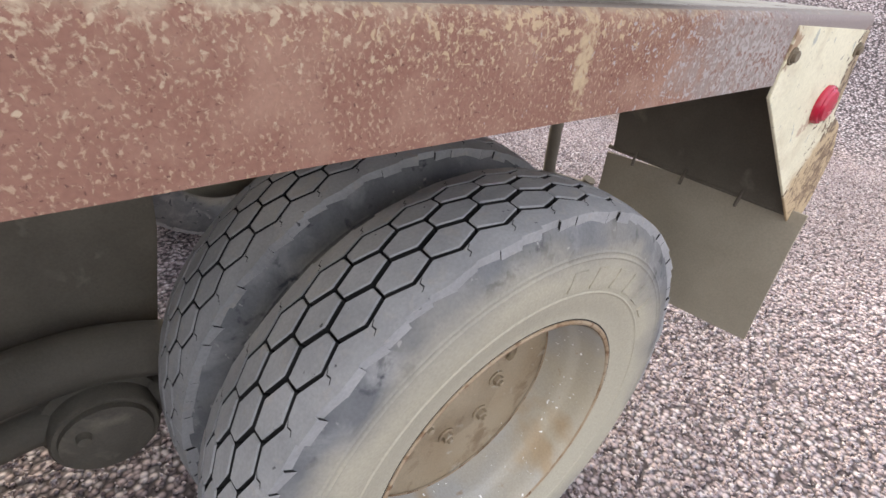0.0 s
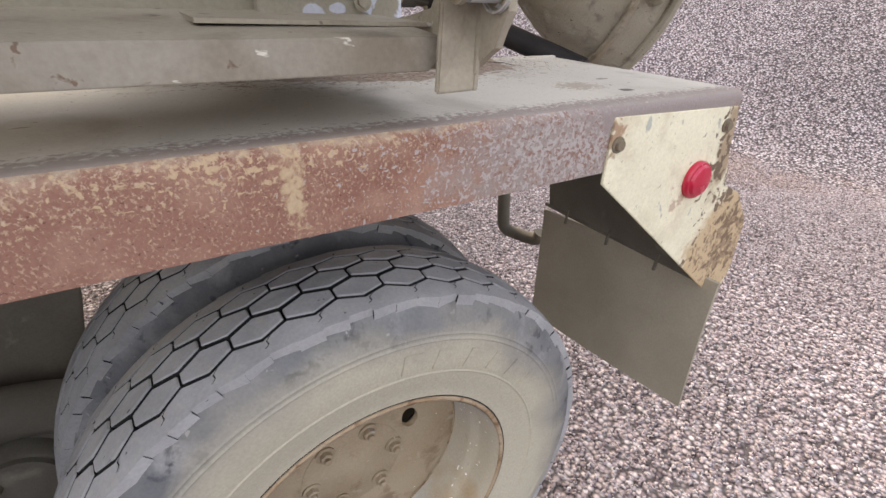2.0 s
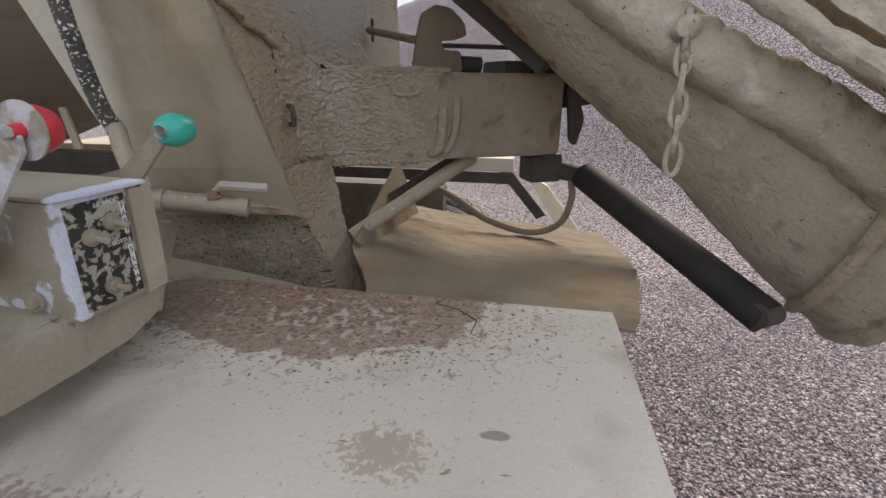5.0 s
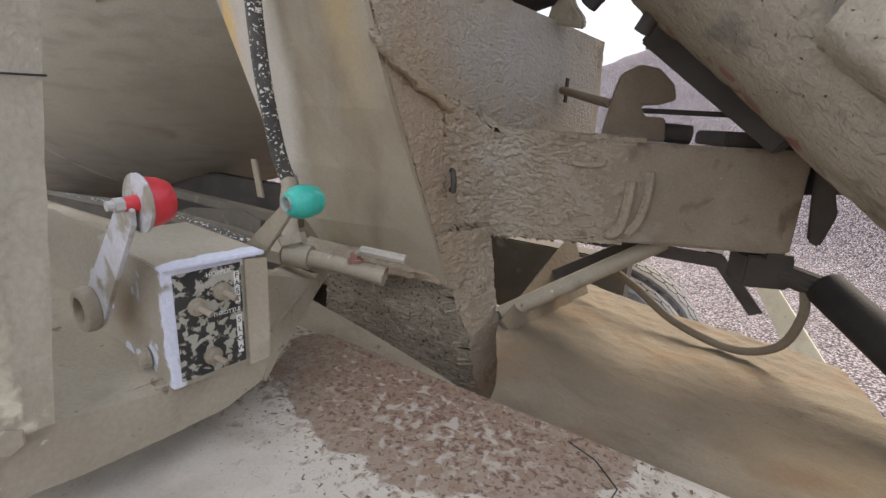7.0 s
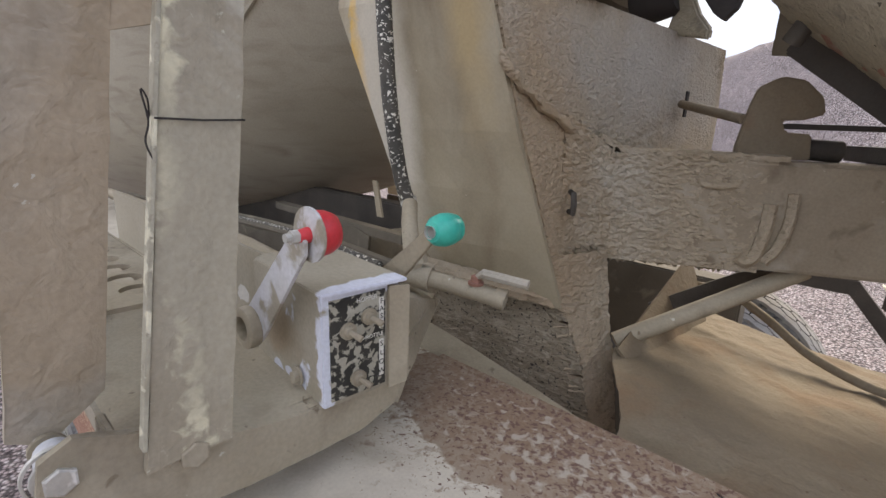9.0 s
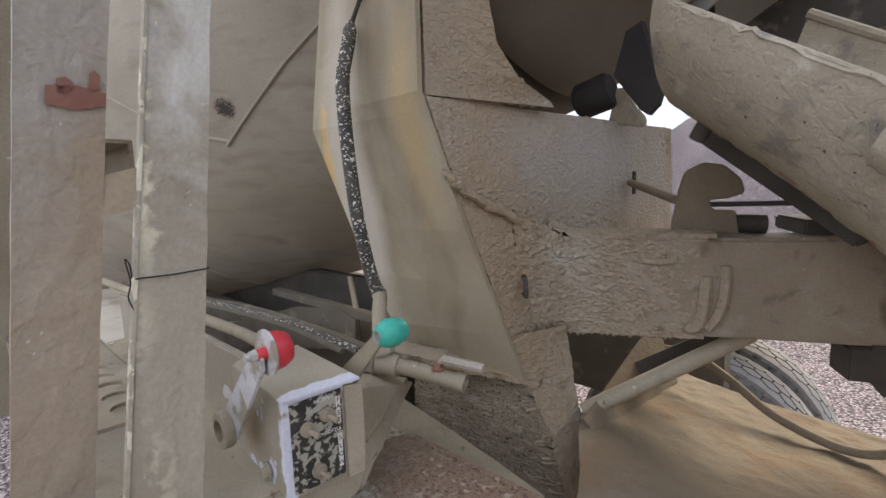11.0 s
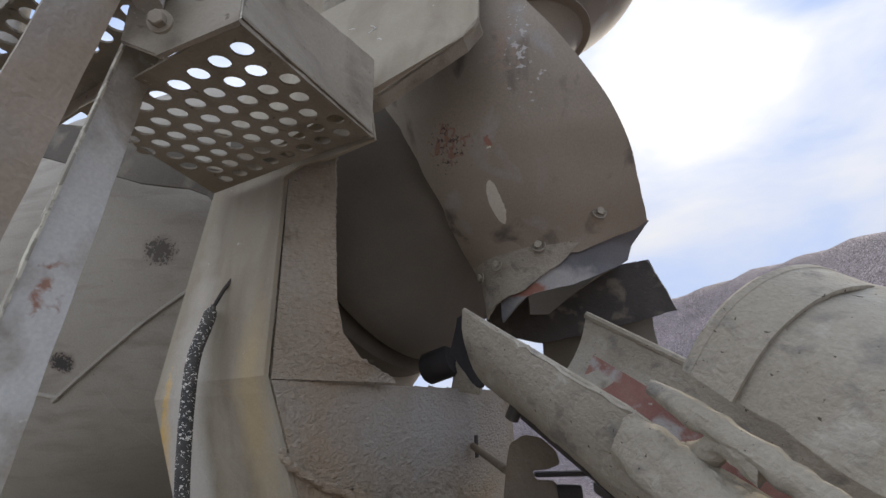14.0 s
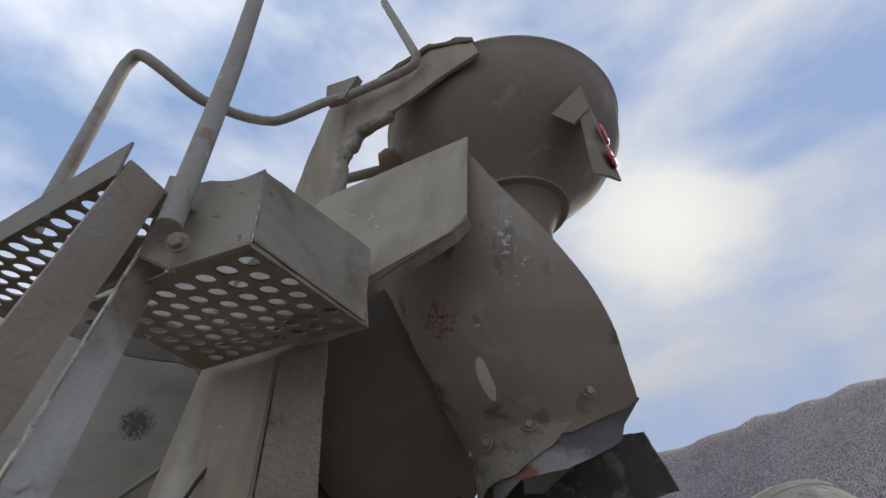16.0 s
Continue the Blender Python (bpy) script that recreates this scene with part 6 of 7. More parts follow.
def build_hopper():
    c = (0.37, 1.2, 3.348)
    prof = [(0.0, 0.470), (0.012, 0.478), (0.012, 0.487), (-0.004, 0.492), (-0.02, 0.484), (-0.05, 0.478), (-0.14, 0.462), (-0.215, 0.412), (-0.285, 0.335), (-0.36, 0.245), (-0.44, 0.165), (-0.52, 0.13), (-0.78, 0.12), (-0.78, 0.11), (-0.52, 0.12), (-0.43, 0.155), (-0.35, 0.235), (-0.275, 0.325), (-0.205, 0.402), (-0.13, 0.452), (-0.05, 0.468)]
    ob = part("charge_hopper", revolve(prof, c, (-0.012, 0, 1), 72, closed_profile=True), "steel", truck, "round steel loading hopper with dusty grey paint", smooth=True)
    part("neck_collar", revolve([(-0.40, 0.204), (-0.405, 0.212), (-0.415, 0.212), (-0.42, 0.186)], c, (-0.012, 0, 1), 48), "steel", ob, smooth=True)
    fin = [(0.640, 0.925, 3.075), (0.752, 0.93, 3.158), (0.758, 0.94, 3.050), (0.70, 0.935, 3.00)]
    lamp = part("reflector_bracket", join(prism(fin, (0.0, 0.008, 0.0)), prism([(0.752, 0.93, 3.155), (0.760, 1.05, 3.13), (0.775, 1.05, 2.80), (0.753, 0.99, 2.783), (0.712, 0.97, 2.80), (0.724, 0.94, 3.05)], (0.006, 0.0, 0.0))), "steel", ob, "bent steel bracket for two reflectors")
    for z in (2.975, 2.865):
        part("reflector", revolve([(0, 0.0), (0, 0.038), (0.006, 0.037), (0.010, 0.030), (0.012, 0.0)], (0.772, 1.005, z), (1, -0.12, 0.05), 20), "lens", lamp, "round red reflector", smooth=True)
    # heavy bent plate, caked at its edges, that carries the hopper
    outline = [(-0.281, 2.90), (-0.234, 3.133), (-0.17, 3.36), (-0.07, 3.42), (0.06, 3.40), (0.155, 3.36), (0.302, 3.402), (0.469, 3.327), (0.484, 3.248), (0.343, 3.218), (0.207, 3.173), (0.137, 3.158), (0.003, 3.15), (-0.03, 3.094), (-0.064, 3.055), (-0.085, 2.80), (-0.25, 2.78)]
    leg = part("hopper_strut", roughened(prism([(x, 0.70, z) for x, z in outline], (0, 0.012, 0)), 0.004, 14, 3), "tower", ob, "heavy bent strut plate with caked edges")
    rim = [Vector((x - 0.006, 0.715, z)) for x, z in outline[11:16]]
    part("caked_edge", roughened(tube(curve(rim, 5), 0.022, 12), 0.012, 22, 1), "chute", leg, "caked cement edge", smooth=True)
    part("top_flange", roughened(prism([(0.08, 0.69, 3.372), (0.302, 0.69, 3.412), (0.47, 0.70, 3.335), (0.47, 0.80, 3.335), (0.08, 0.80, 3.372)], (0, 0, 0.02)), 0.008, 20, 3), "brown", leg)
    part("inner_strut", tube([(-0.27, 0.95, 3.235), (-0.06, 0.95, 3.19), (0.10, 1.0, 3.15)], 0.022, 12), "steel", ob, smooth=True)
    part("drive_cover", revolve([(0, 0.0), (0, 0.055), (0.03, 0.072), (0.10, 0.075), (0.12, 0.0)], (-0.07, 0.93, 3.19), (0.8, 0.4, 0.1), 24), "steel", ob, smooth=True)
    return ob


hopper = build_hopper()


# ---- ladder, steps, platform and handrails
def perforated(x0, x1, y0, y1, z, thick, pitch, r, skip=None):
    holes = []
    row = 0
    y = y0 + pitch * 0.7
    while y < y1 - pitch * 0.5:
        x = x0 + pitch * (0.7 if row % 2 else 1.2)
        while x < x1 - pitch * 0.6:
            holes.append(ring2d(x, y, r, 14))
            x += pitch
        y += pitch * 0.87
        row += 1
    return holed([(x0, y0), (x1, y0), (x1, y1), (x0, y1)], holes, lambda a, b, d: (a, b, z + d), thick)


def build_step(z, x0, x1, y0, y1, kick=0.005):
    ob = part("ladder_step", perforated(x0, x1, y0, y1, z, 0.004, 0.040, 0.0145), "dust", truck, "perforated steel ladder step")
    top = [(x1, z + kick), (x0, z + kick)]
    if z < 1.5:
        top = [(x1, z + kick)]
        x = x1 - 0.011
        while x > x0 + 0.03:
            top += [(x + 0.0105 * math.cos(a), z + kick - 0.0075 * math.sin(a)) for a in [math.pi * k / 8 for k in range(9)]]
            x -= 0.036
        top.append((x0, z + kick))
    part("step_lip", prism([(a, y0, b) for a, b in [(x0, z - 0.019), (x1, z - 0.019)] + top], (0, -0.004, 0)), "lip", ob, bevel=0.0005)
    part("step_lip", prism([(x0, y1, z - 0.034), (x1, y1, z - 0.034), (x1, y1, z + 0.004), (x0, y1, z + 0.004)], (0, 0.004, 0)), "dust", ob, bevel=0.001)
    return ob


def build_ladder():
    rail_x = lambda z: 0.137 - 0.030 * (z - 1.562)
    near_y = lambda z: 0.025 + 0.140 * (z - 1.562)
    far_y = lambda z: 0.084 + 0.120 * (z - 1.562)
    z0, z1 = 1.300, 2.225
    a = part("ladder_rail", roughened(prism([(rail_x(z0), near_y(z0), z0), (rail_x(z0), far_y(z0), z0), (rail_x(z1), far_y(z1), z1), (rail_x(z1), near_y(z1), z1)], (-0.008, 0, 0.001)), 0.0012, 30, 5), "white", truck, "flat steel ladder rail with flaking white paint")
    part("rail_edge", prism([(rail_x(z0) + 0.0015, near_y(z0) - 0.001, z0 + 0.02), (rail_x(z0) + 0.0015, near_y(z0) + 0.0022, z0 + 0.02), (rail_x(z1) + 0.0015, near_y(z1) + 0.0022, z1), (rail_x(z1) + 0.0015, near_y(z1) - 0.001, z1)], (-0.011, 0, 0)), "flake", a, "edge with flaking cream paint", bevel=0.0006)
    wx, wn, wf = rail_x(1.562) + 0.0022, near_y(1.562) - 0.002, far_y(1.562) + 0.001
    part("wire_twist", tube(curve([(wx - 0.008, wn - 0.001, 1.562), (wx, wn - 0.003, 1.574), (wx - 0.002, wn - 0.006, 1.580), (wx, wn - 0.004, 1.560), (wx - 0.001, wn - 0.007, 1.546), (wx, wn - 0.003, 1.532)], 4), 0.0007, 5), "black", a)
    part("tie_wire", tube([(wx - 0.011, wn, 1.563), (wx, wn, 1.562), (wx + 0.0008, (wn + wf) / 2, 1.5615), (wx, wf, 1.5625), (wx - 0.011, wf, 1.563)], 0.0008, 5), "black", a)
    back = lambda z: 0.114 + 0.137 * (z - 1.562)
    low_y = lambda z: -0.058 + 0.122 * (z - 1.562)
    high_y = lambda z: 0.003 + 0.104 * (z - 1.562)
    b = part("folding_rail", roughened(prism([(back(1.33), low_y(1.33) + 0.004, 1.33), (back(1.315), low_y(1.315) + 0.03, 1.315), (back(1.35), high_y(1.35), 1.35), (back(2.257), high_y(2.257), 2.257), (back(2.268), low_y(2.268) - 0.010, 2.268)], (-0.008, 0, 0.001)), 0.0010, 30, 5), "brownpaint", truck, "flat brown-grey ladder side rail")
    for u0, u1, z2, z3 in ((0.30, 0.98, 1.708, 1.722), (0.42, 0.60, 1.718, 1.728), (0.78, 0.90, 1.722, 1.735)):
        q = lambda u, z: (back(z) + 0.0016, low_y(z) + (high_y(z) - low_y(z)) * u, z)
        part("paint_mark", prism([q(u0, z2), q((u0 + u1) / 2, z2 - 0.003), q(u1, z2 + 0.002), q(u1, z3 - 0.002), q((u0 + u1) / 2, z3 + 0.002), q(u0, z3)], (0.001, 0, 0)), "redoxide", b)
    # short tie between both rails
    part("rail_tie", beam((back(1.63) - 0.006, high_y(1.63) - 0.01, 1.632), (rail_x(1.64) - 0.006, near_y(1.64) + 0.01, 1.645), 0.006, 0.034, (1, 0, 0)), "brownpaint", b)
    for z, x1, x0 in ((1.412, 0.088, -0.42), (1.69, 0.03, -0.38), (2.255, 0.205, -0.40)):
        y0 = 0.015 if z > 2 else (-0.042 if z < 1.5 else 0.0)
        build_step(z, x0, x1, y0, y0 + (0.095 if z < 1.5 else (0.15 if z > 2 else 0.055)), 0.045 if z > 2 else 0.005)
    # far side rail of the ladder
    part("ladder_rail", beam((-0.43, -0.045, 1.28), (-0.31, 0.035, 2.24), 0.12, 0.006, (0, 1, 0)), "dust", truck, "steel ladder side rail at the front", bevel=0.001)
    # lower tray with a lip, back wall and pipe stub
    tray = part("ladder_tray", prism([(-0.75, -0.015, 1.246), (0.086, -0.015, 1.246), (0.098, -0.015, 1.258), (0.098, -0.015, 1.276), (-0.75, -0.015, 1.276)], (0, 0.006, 0)), "lip", truck, "bent sheet tray under the ladder with chipped edge", bevel=0.001)
    part("tray_floor", prism([(-0.75, -0.010, 1.272), (0.10, -0.010, 1.272), (0.12, 0.185, 1.285), (-0.75, 0.185, 1.285)], (0, 0, 0.004)), "dust", tray)
    part("tray_wall", prism([(-0.75, 0.180, 1.285), (0.10, 0.180, 1.285), (0.10, 0.180, 1.40), (-0.75, 0.180, 1.40)], (0, 0.005, 0)), "chipdust", tray)
    # hinge at the foot of the rails
    part("hinge_bracket", prism([(0.084, -0.034, 1.228), (0.122, -0.040, 1.230), (0.128, -0.030, 1.30), (0.128, -0.030, 1.335), (0.09, -0.030, 1.335)], (0, 0.007, 0)), "dust", tray, bevel=0.002)
    part("hinge_bracket", prism([(0.120, -0.040, 1.230), (0.126, 0.0, 1.232), (0.130, 0.0, 1.33), (0.128, -0.034, 1.335)], (0.006, 0, 0)), "dust", tray, bevel=0.001)
    part("hinge_tube", tube([(0.097, -0.058, 1.318), (0.126, -0.060, 1.318)], 0.0128, 20), "chip", tray, smooth=True)
    part("hinge_ring", revolve([(0, 0.019), (0, 0.021), (0.004, 0.021), (0.004, 0.019)], (0.122, -0.060, 1.318), (1, 0, 0), 24), "galv", tray, smooth=True)
    part("hinge_bolt", bolt((0.127, -0.060, 1.318), (1, 0, 0), 0.011, 0.012), "galv", tray)
    part("hinge_bolt", bolt((0.088, -0.060, 1.316), (-1, 0, 0), 0.0085, 0.016), "dust", tray)
    return a


ladder = build_ladder()


def build_platform():
    z = 2.165
    quad = [(0.333, 0.143), (0.283, 0.456), (-0.16, 0.455), (-0.02, 0.13)]
    holes = []
    for i in range(10):
        for j in range(7):
            x = 0.285 - 0.045 * i - (0.0225 if j % 2 else 0)
            y = 0.180 + 0.040 * j
            if x > -0.09 and x < 0.305 - 0.16 * (y - 0.145) and y < 0.44:
                holes.append(ring2d(x, y, 0.0150, 16))
    ob = part("platform", holed(quad, holes, lambda a, b, d: (a, b, z + d + 0.09 * (b - 0.145)), 0.004), "dust", truck, "perforated steel platform with folded kick plates")
    rear = [(0.335, 0.142, 2.152), (0.283, 0.456, 2.184), (0.268, 0.476, 2.378), (0.236, 0.206, 2.392)]
    part("kick_plate", roughened(prism(rear, (-0.006, 0.001, 0)), 0.002, 25, 4), "dust", ob)
    side = lambda u, v: Vector((0.335, 0.142, 2.152)).lerp(Vector((0.236, 0.206, 2.392)), v).lerp(Vector((0.215, 0.118, 2.140)).lerp(Vector((0.175, 0.135, 2.33)), v), u) + Vector((0, 0, -0.012 * v * math.sin(math.pi * min(1.0, 1.2 * u))))
    part("side_plate", sheet(side, 12, 6, 0.006), "dust", ob, smooth=True)
    part("edge_wear", prism([(0.3345, 0.1408, 2.16), (0.329, 0.1400, 2.16), (0.236, 0.2020, 2.385), (0.2385, 0.2045, 2.385)], (0.0012, -0.001, 0)), "flake", ob)
    part("floor_lip", roughened(prism([(0.283, 0.457, 2.188), (0.067, 0.457, 2.232), (-0.145, 0.457, 2.248), (-0.20, 0.457, 2.272), (-0.20, 0.457, 2.29), (0.10, 0.457, 2.268), (0.25, 0.457, 2.225)], (0, 0.006, 0)), 0.002, 30, 3), "dust", ob)
    part("support_plate", prism([(0.16, 0.474, 2.190), (0.085, 0.474, 2.199), (0.056, 0.474, 2.190), (0.039, 0.474, 2.176), (0.034, 0.476, 2.155), (0.030, 0.478, 2.10), (0.0, 0.478, 2.10), (0.0, 0.470, 2.30), (0.26, 0.470, 2.30), (0.275, 0.470, 2.192)], (0, 0.008, 0)), "tower", ob, bevel=0.001)
    lower = [(-0.70, 0.30, 2.386), (-0.415, 0.36, 2.271), (-0.35, 0.39, 2.246), (-0.29, 0.42, 2.233), (-0.253, 0.45, 2.230), (-0.217, 0.475, 2.212), (-0.188, 0.482, 2.179), (-0.16, 0.484, 2.10)]
    upper = [(-0.73, 0.30, 2.50), (-0.43, 0.36, 2.40), (-0.36, 0.39, 2.36), (-0.29, 0.42, 2.33), (-0.25, 0.45, 2.31), (-0.21, 0.475, 2.29), (-0.15, 0.482, 2.28), (-0.05, 0.484, 2.28)]
    # dark tone includes the shade beneath the platform
    part("side_gusset", sheet(lambda u, v: Vector(lower[round(7 * u)]).lerp(Vector(upper[round(7 * u)]), v), 7, 2, 0.008), "under", ob)
    part("gusset", prism([(0.174, 0.088, 2.165), (0.228, 0.119, 2.135), (0.176, 0.136, 2.330), (0.150, 0.118, 2.345), (0.124, 0.108, 2.359)], (-0.004, 0.005, 0)), "dust", ob, bevel=0.002)
    part("gusset_bolt", bolt((0.245, 0.098, 2.165), (0.5, -0.8, -0.2), 0.010, 0.014), "dust", ob)
    pipe = curve([(0.232, 0.085, 2.19), (0.222, 0.092, 2.32), (0.208, 0.10, 2.60), (0.196, 0.10, 2.85), (0.185, 0.10, 3.2)], 5)
    part("handrail", tube(pipe, 0.0165, 14), "rail", truck, "upright tube handrail by the ladder", smooth=True)
    guard = curve([(-0.315, 0.10, 2.40), (-0.326, 0.10, 2.577), (-0.338, 0.10, 2.757), (-0.360, 0.10, 2.98), (-0.354, 0.102, 3.035), (-0.325, 0.108, 3.055), (-0.28, 0.15, 3.017), (-0.238, 0.25, 2.975), (-0.224, 0.32, 2.990), (-0.234, 0.41, 3.050), (-0.240, 0.49, 3.118), (-0.200, 0.53, 3.145), (-0.093, 0.61, 3.262), (0.0, 0.64, 3.28), (0.22, 0.66, 3.29), (0.265, 0.66, 3.33), (0.24, 0.66, 3.43), (0.10, 0.66, 3.88)], 5)
    part("guard_rail", tube(guard, 0.0165, 12), "rail", truck, "bent tube guard rail at the hopper", smooth=True)
    part("rail_clamp", prism([(-0.107, 0.62, 3.275), (-0.116, 0.62, 3.385), (0.037, 0.62, 3.343), (-0.019, 0.62, 3.25)], (0, 0.03, 0)), "dust", truck)
    return ob


platform = build_platform()


# ---- control box with levers
def lettering(name, text, size, place, material, parent):
    cu = bpy.data.curves.new(name, "FONT")
    cu.body, cu.size, cu.extrude, cu.align_x, cu.align_y = text, size, 0.0002, "CENTER", "CENTER"
    tmp = bpy.data.objects.new(name, cu)
    scene.collection.objects.link(tmp)
    me = bpy.data.meshes.new_from_object(tmp.evaluated_get(bpy.context.evaluated_depsgraph_get()))
    bpy.data.objects.remove(tmp)
    me.transform(Matrix.Translation(-world_at(parent)) @ place)
    me.materials.clear()
    me.materials.append(M[material])
    ob = new(name, me)
    ob.parent = parent
    return ob


def build_controls():
    # front face corners, seen from behind the truck
    A, B = Vector((0.141, 0.145, 0)), Vector((0.148, 0.237, 0))
    across = (B - A).normalized()
    out = Vector((across.y, -across.x, 0))
    zl, zh = 1.282, 1.403
    back = -out * 0.165
    body = prism([A + Vector((0, 0, zl)), B + Vector((0, 0, zl)), B + back + Vector((0, 0, zl)), A + back + Vector((0, 0, zl))], (0, 0, zh - zl))
    ob = part("control_box", body, "chipdust", truck, "small control box with worn black label and two levers", bevel=0.0015)
    roof = [A + out * 0.006 - across * 0.003, B + out * 0.010 + across * 0.004, B + back + across * 0.004, A + back + across * 0.012, A + back * 0.92 - across * 0.003]
    part("roof", prism([p + Vector((0, 0, zh)) for p in roof], (0, 0, 0.004)), "chipdust", ob, bevel=0.001)
    fp = lambda u, w, o=0.0: A + across * (0.092 * u) + out * o + Vector((0, 0, zl + (zh - zl) * w))
    lab = part("label_plate", prism([fp(0.09, 0.05), fp(0.80, 0.05), fp(0.80, 0.95), fp(0.09, 0.95)], out * 0.0015), "label", ob, "worn black label with white lettering")
    basis = Matrix((across, Vector((0, 0, 1)), out)).transposed().to_4x4()
    for text, u, w, size in (("HOPPER", 0.55, 0.90, 0.0068), ("THROTTLE", 0.61, 0.545, 0.0058)):
        lettering("lettering", text, size, Matrix.Translation(fp(u, w, 0.002)) @ basis, "ink", lab)
    # white strips with letters set one below the other
    for text, w0, w1 in (("FAST", 0.60, 0.88), ("SLOW", 0.14, 0.49)):
        part("white_strip", prism([fp(0.715, w0, 0.0015), fp(0.775, w0, 0.0015), fp(0.775, w1, 0.0015), fp(0.715, w1, 0.0015)], out * 0.0005), "ink", lab)
        for n, letter in enumerate(text):
            lettering("lettering", letter, 0.0082, Matrix.Translation(fp(0.745, w1 - (w1 - w0) * (n + 0.5) / 4, 0.0023)) @ basis, "black", lab)
    for u, w in ((0.30, 0.66), (0.57, 0.74), (0.42, 0.20)):
        p = fp(u, w, 0.001)
        part("toggle_switch", join(revolve([(0, 0.0), (0, 0.009), (0.004, 0.009), (0.004, 0.006), (0.007, 0.005), (0.007, 0.0)], p, out, 14), tube([p + out * 0.006, p + out * 0.018 + Vector((0, 0.006, -0.005))], [0.0028, 0.0036], 8)), "dust", ob, smooth=True)
    part("side_shield", prism([fp(0.83, 0.0, 0.0015), fp(1.0, 0.06, 0.012), fp(1.03, 0.16, 0.012), fp(1.03, 0.98, 0.012), fp(0.83, 0.98, 0.0015)], out * 0.004), "dust", ob)
    part("side_screw", bolt(A - across * 0.002 - out * 0.05 + Vector((0, 0, 1.30)), -across, 0.007, 0.008), "dust", ob)
    # bracket under the box with slanted lower edge, tray floor and hinge arm
    X = 0.123
    outline = [(-0.075, 1.300), (-0.070, 1.335), (-0.050, 1.346), (-0.022, 1.335), (0.014, 1.325), (0.035, 1.320), (0.052, 1.297), (0.10, 1.288), (0.142, 1.282), (0.250, 1.284), (0.252, 1.262), (0.244, 1.246), (0.20, 1.233), (0.13, 1.233), (0.05, 1.238), (-0.03, 1.250), (-0.06, 1.270)]
    part("bracket_plate", roughened(prism([(X + 0.012, y, z) for y, z in outline], (-0.008, 0, 0)), 0.0012, 30, 4), "dust", ob)
    part("bracket_panel", roughened(prism([(0.134, 0.250, 1.242), (-0.013, 0.476, 1.274), (-0.06, 0.44, 1.300), (0.06, 0.31, 1.340), (0.132, 0.246, 1.345)], (-0.006, -0.004, 0)), 0.0015, 25, 4), "dust", ob)
    part("bracket_floor", prism([(0.13, 0.05, 1.280), (0.13, 0.246, 1.280), (-0.015, 0.465, 1.283), (-0.10, 0.42, 1.283), (-0.10, 0.05, 1.283)], (0, 0, 0.004)), "dust", ob)
    part("arm_bolt", bolt((X + 0.012, 0.023, 1.299), (1, 0, 0), 0.012, 0.012), "dust", ob)
    # lever carrier plate, levers and knobs
    r0, r1 = Vector((0.039, 0.125, 1.347)), Vector((0.152, 0.118, 1.462))
    run = (r1 - r0).normalized()
    wide = Vector((run.z, 0, -run.x))
    shape = [r0 - run * 0.020 - wide * 0.008, r0 - run * 0.020 + wide * 0.008, r0 - run * 0.008 + wide * 0.019, r0 + run * 0.01 + wide * 0.021, r1 + wide * 0.014, r1 + run * 0.010 + wide * 0.006, r1 + run * 0.010 - wide * 0.006, r1 - wide * 0.014, r0 + run * 0.01 - wide * 0.021, r0 - run * 0.008 - wide * 0.019]
    part("lever", prism(shape, (0, 0.004, 0)), "chip", ob, "flat steel lever with flaking pale paint", bevel=0.0008)
    pivot = Vector((0.039, 0.125, 1.347))
    part("lever_bushing", revolve([(0.0, 0.0125), (0.0, 0.022), (-0.004, 0.0235), (-0.012, 0.0225), (-0.0135, 0.020), (-0.0135, 0.0135), (-0.010, 0.0125)], pivot, (0, 1, 0), 28, closed_profile=True), "dust", ob, "worn round pivot tube", smooth=True)
    # black disc, the shade within the pivot tube
    part("pivot_bore", revolve([(-0.003, 0.0), (-0.003, 0.013)], pivot, (0, 1, 0), 20), "black", ob)
    k = Vector((0.156, 0.126, 1.469))
    part("knob_washer", revolve([(0, 0), (0, 0.0245), (0.0025, 0.0245), (0.0025, 0)], k + Vector((0, 0.0, 0)), (0, 1, 0), 28), "chip", ob)
    part("knob_neck", revolve([(-0.010, 0.0), (-0.010, 0.0055), (-0.002, 0.007), (0, 0.007)], k, (0, 1, 0), 16), "red", ob, smooth=True)
    part("knob_screw", join(revolve([(0, 0), (0, 0.006), (0.007, 0.006), (0.007, 0.0)], k + Vector((0, -0.017, 0)), (0, 1, 0), 6), revolve([(0, 0.0), (0, 0.004), (0.006, 0.004)], k + Vector((0, -0.022, 0)), (0, 1, 0), 10)), "galv", ob)
    part("knob", revolve([(0.0025, 0.0), (0.0025, 0.0205), (0.005, 0.0213), (0.016, 0.0200), (0.024, 0.0165), (0.027, 0.011), (0.0275, 0)], k, (0, 1, 0), 24), "red", ob, "red plastic lever knob", smooth=True)
    g = Vector((0.171, 0.281, 1.455))
    part("lever", prism([(0.055, 0.268, 1.372), (0.085, 0.268, 1.352), (0.170, 0.268, 1.446), (0.158, 0.268, 1.456)], (0, 0.005, 0)), "dust", ob, bevel=0.001)
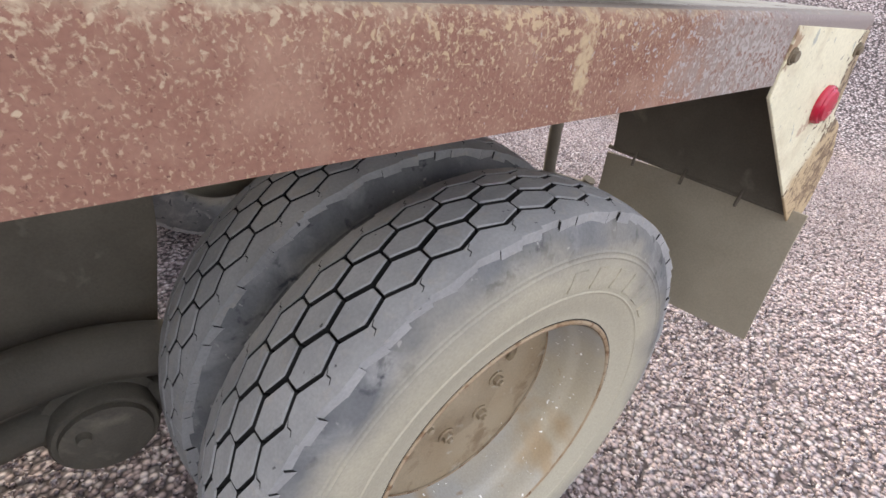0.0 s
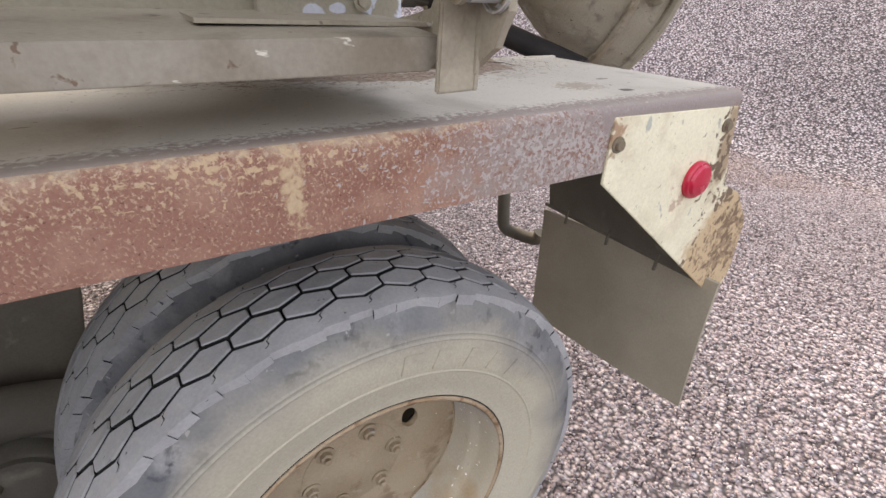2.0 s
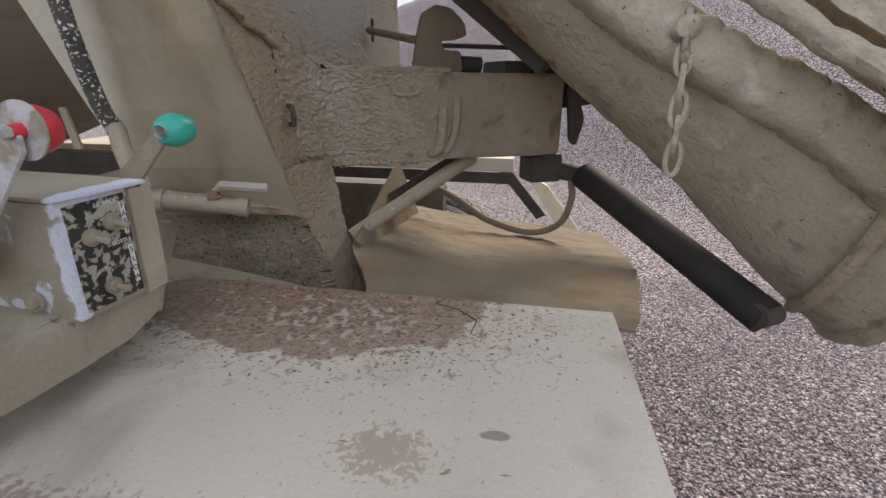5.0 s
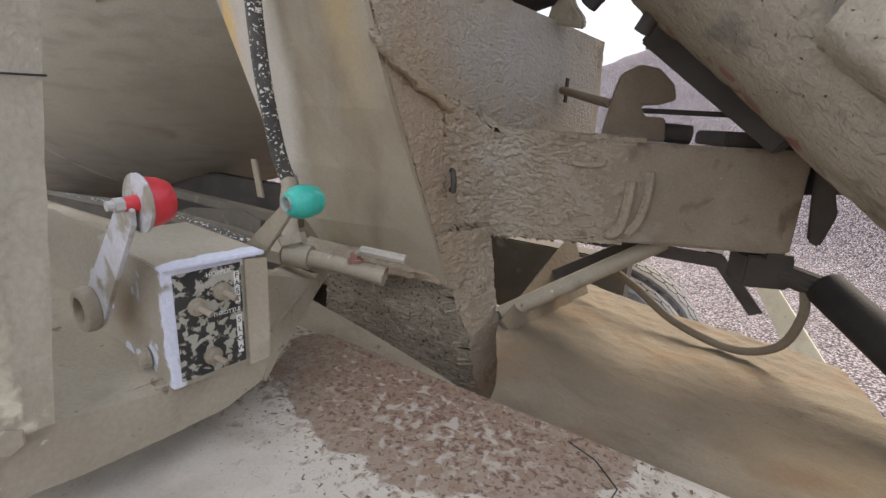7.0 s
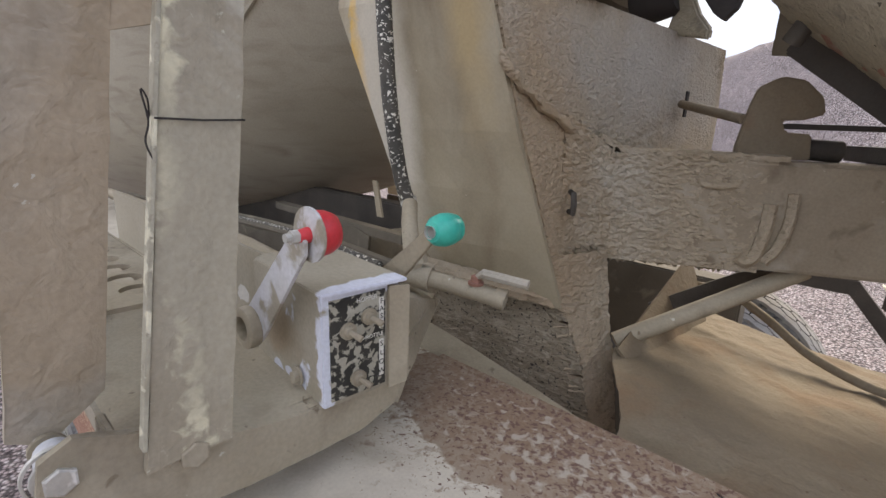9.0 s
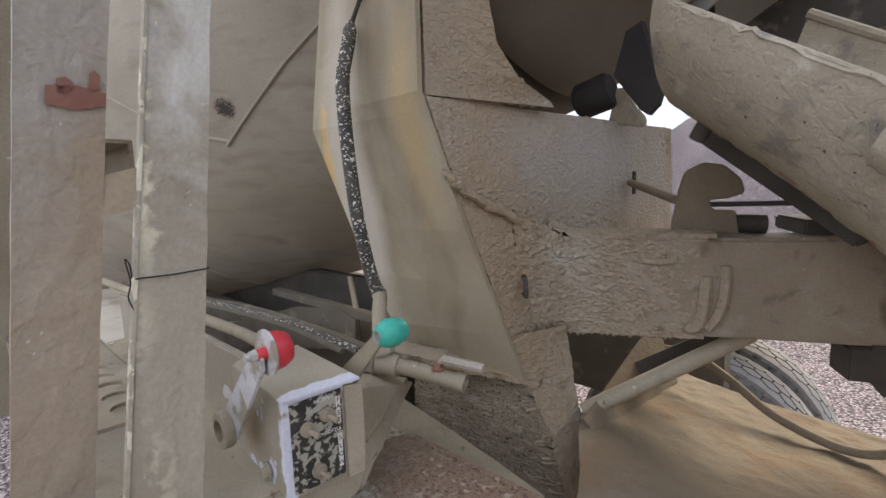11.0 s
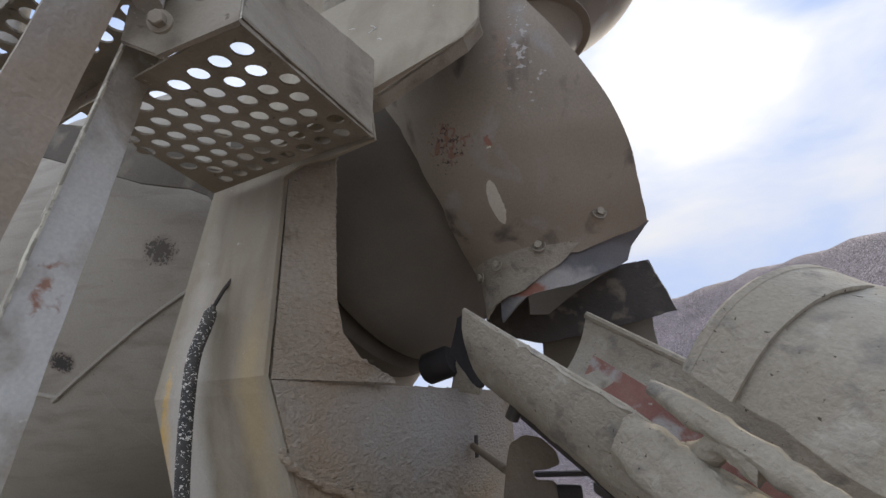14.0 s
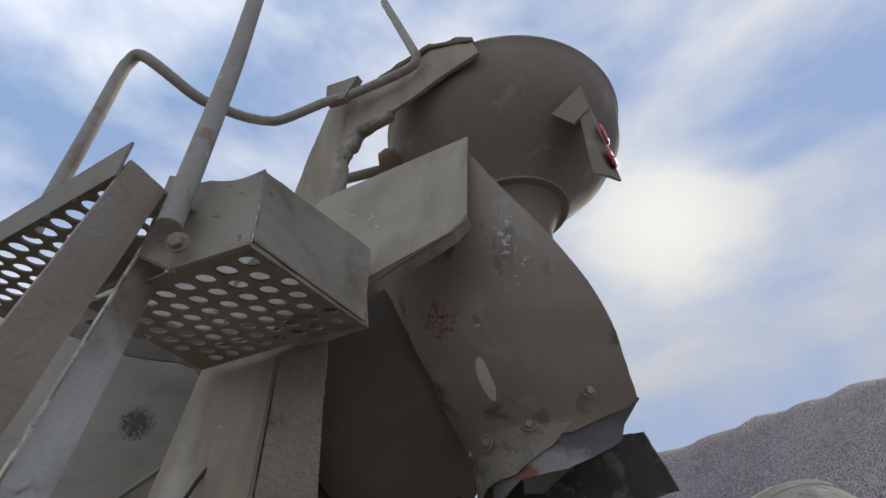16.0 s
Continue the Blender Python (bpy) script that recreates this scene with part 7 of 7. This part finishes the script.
    part("knob", revolve([(-0.020, 0.006), (-0.019, 0.011), (-0.012, 0.0162), (-0.002, 0.0183), (0.007, 0.0178), (0.008, 0.017), (0.010, 0.017), (0.017, 0.0152), (0.021, 0.0115), (0.022, 0.0)], g, (0, 1, 0), 28), "teal", ob, "teal plastic lever knob", smooth=True)
    part("knob_bore", revolve([(-0.023, 0.0075), (-0.010, 0.0045), (-0.010, 0.0)], g, (0, 1, 0), 14), "galv", ob, smooth=True)
    return ob


controls = build_controls()


# ---- sheets over the frame and the far side
def build_far_side():
    cover = lambda u, v: Vector((0.31, 0.47, 1.168)).lerp(Vector((0.735, 0.449, 1.176)), u).lerp(Vector((0.26, 1.15, 1.165)).lerp(Vector((0.765, 1.10, 1.105)), u), v) + Vector((0.045 * u * math.sin(math.pi * v) - 0.095 * (1 - u) * smooth(0.0, 0.42, v), 0, 0.008 * math.sin(5 * u + 3 * v)))
    ob = part("frame_cover", sheet(caked(cover, 0.007, 27, 7), 70, 80, 0.005), "brown", truck, "mud-covered brown sheet over the frame end", smooth=True)
    part("upstand", sheet(lambda u, v: (0.215 + 0.06 * (1 - v), 0.70 + 0.36 * u, 1.14 + v * (0.05 + 0.11 * u)), 8, 4, 0.006), "brown", ob, smooth=True)
    part("edge_lip", prism([(0.02, 0.441, DECK - 0.003), (0.70, 0.441, DECK - 0.003), (0.70, 0.452, DECK - 0.003), (0.02, 0.452, DECK - 0.003)], (0, 0, 0.007)), "deck", ob, bevel=0.001)
    far = part("far_fender", prism([(-1.9, 1.95, 1.115), (0.50, 1.95, 1.115), (0.50, 2.40, 1.115), (-1.9, 2.40, 1.115)], (0, 0, 0.06)), "deck", truck, "dusty flat fender on the far side", bevel=0.003)
    part("far_brace", prism([(0.44, 1.96, 1.11), (0.50, 1.96, 1.11), (0.66, 1.96, 0.92), (0.62, 1.96, 0.90)], (0, 0.02, 0)), "dark", far)
    # the far fender's skirt, its shadow put into the dark colour
    part("shaded_far_edge", beam((-1.9, 1.955, 1.085), (0.50, 1.955, 1.085), 0.012, 0.05), "dark", far)
    part("far_plate", prism([(0.56, 2.0, 1.10), (0.66, 2.0, 1.05), (0.92, 2.0, 0.72), (0.80, 2.0, 0.72)], (0, 0.03, 0)), "cream", far)
    return ob


far_side = build_far_side()
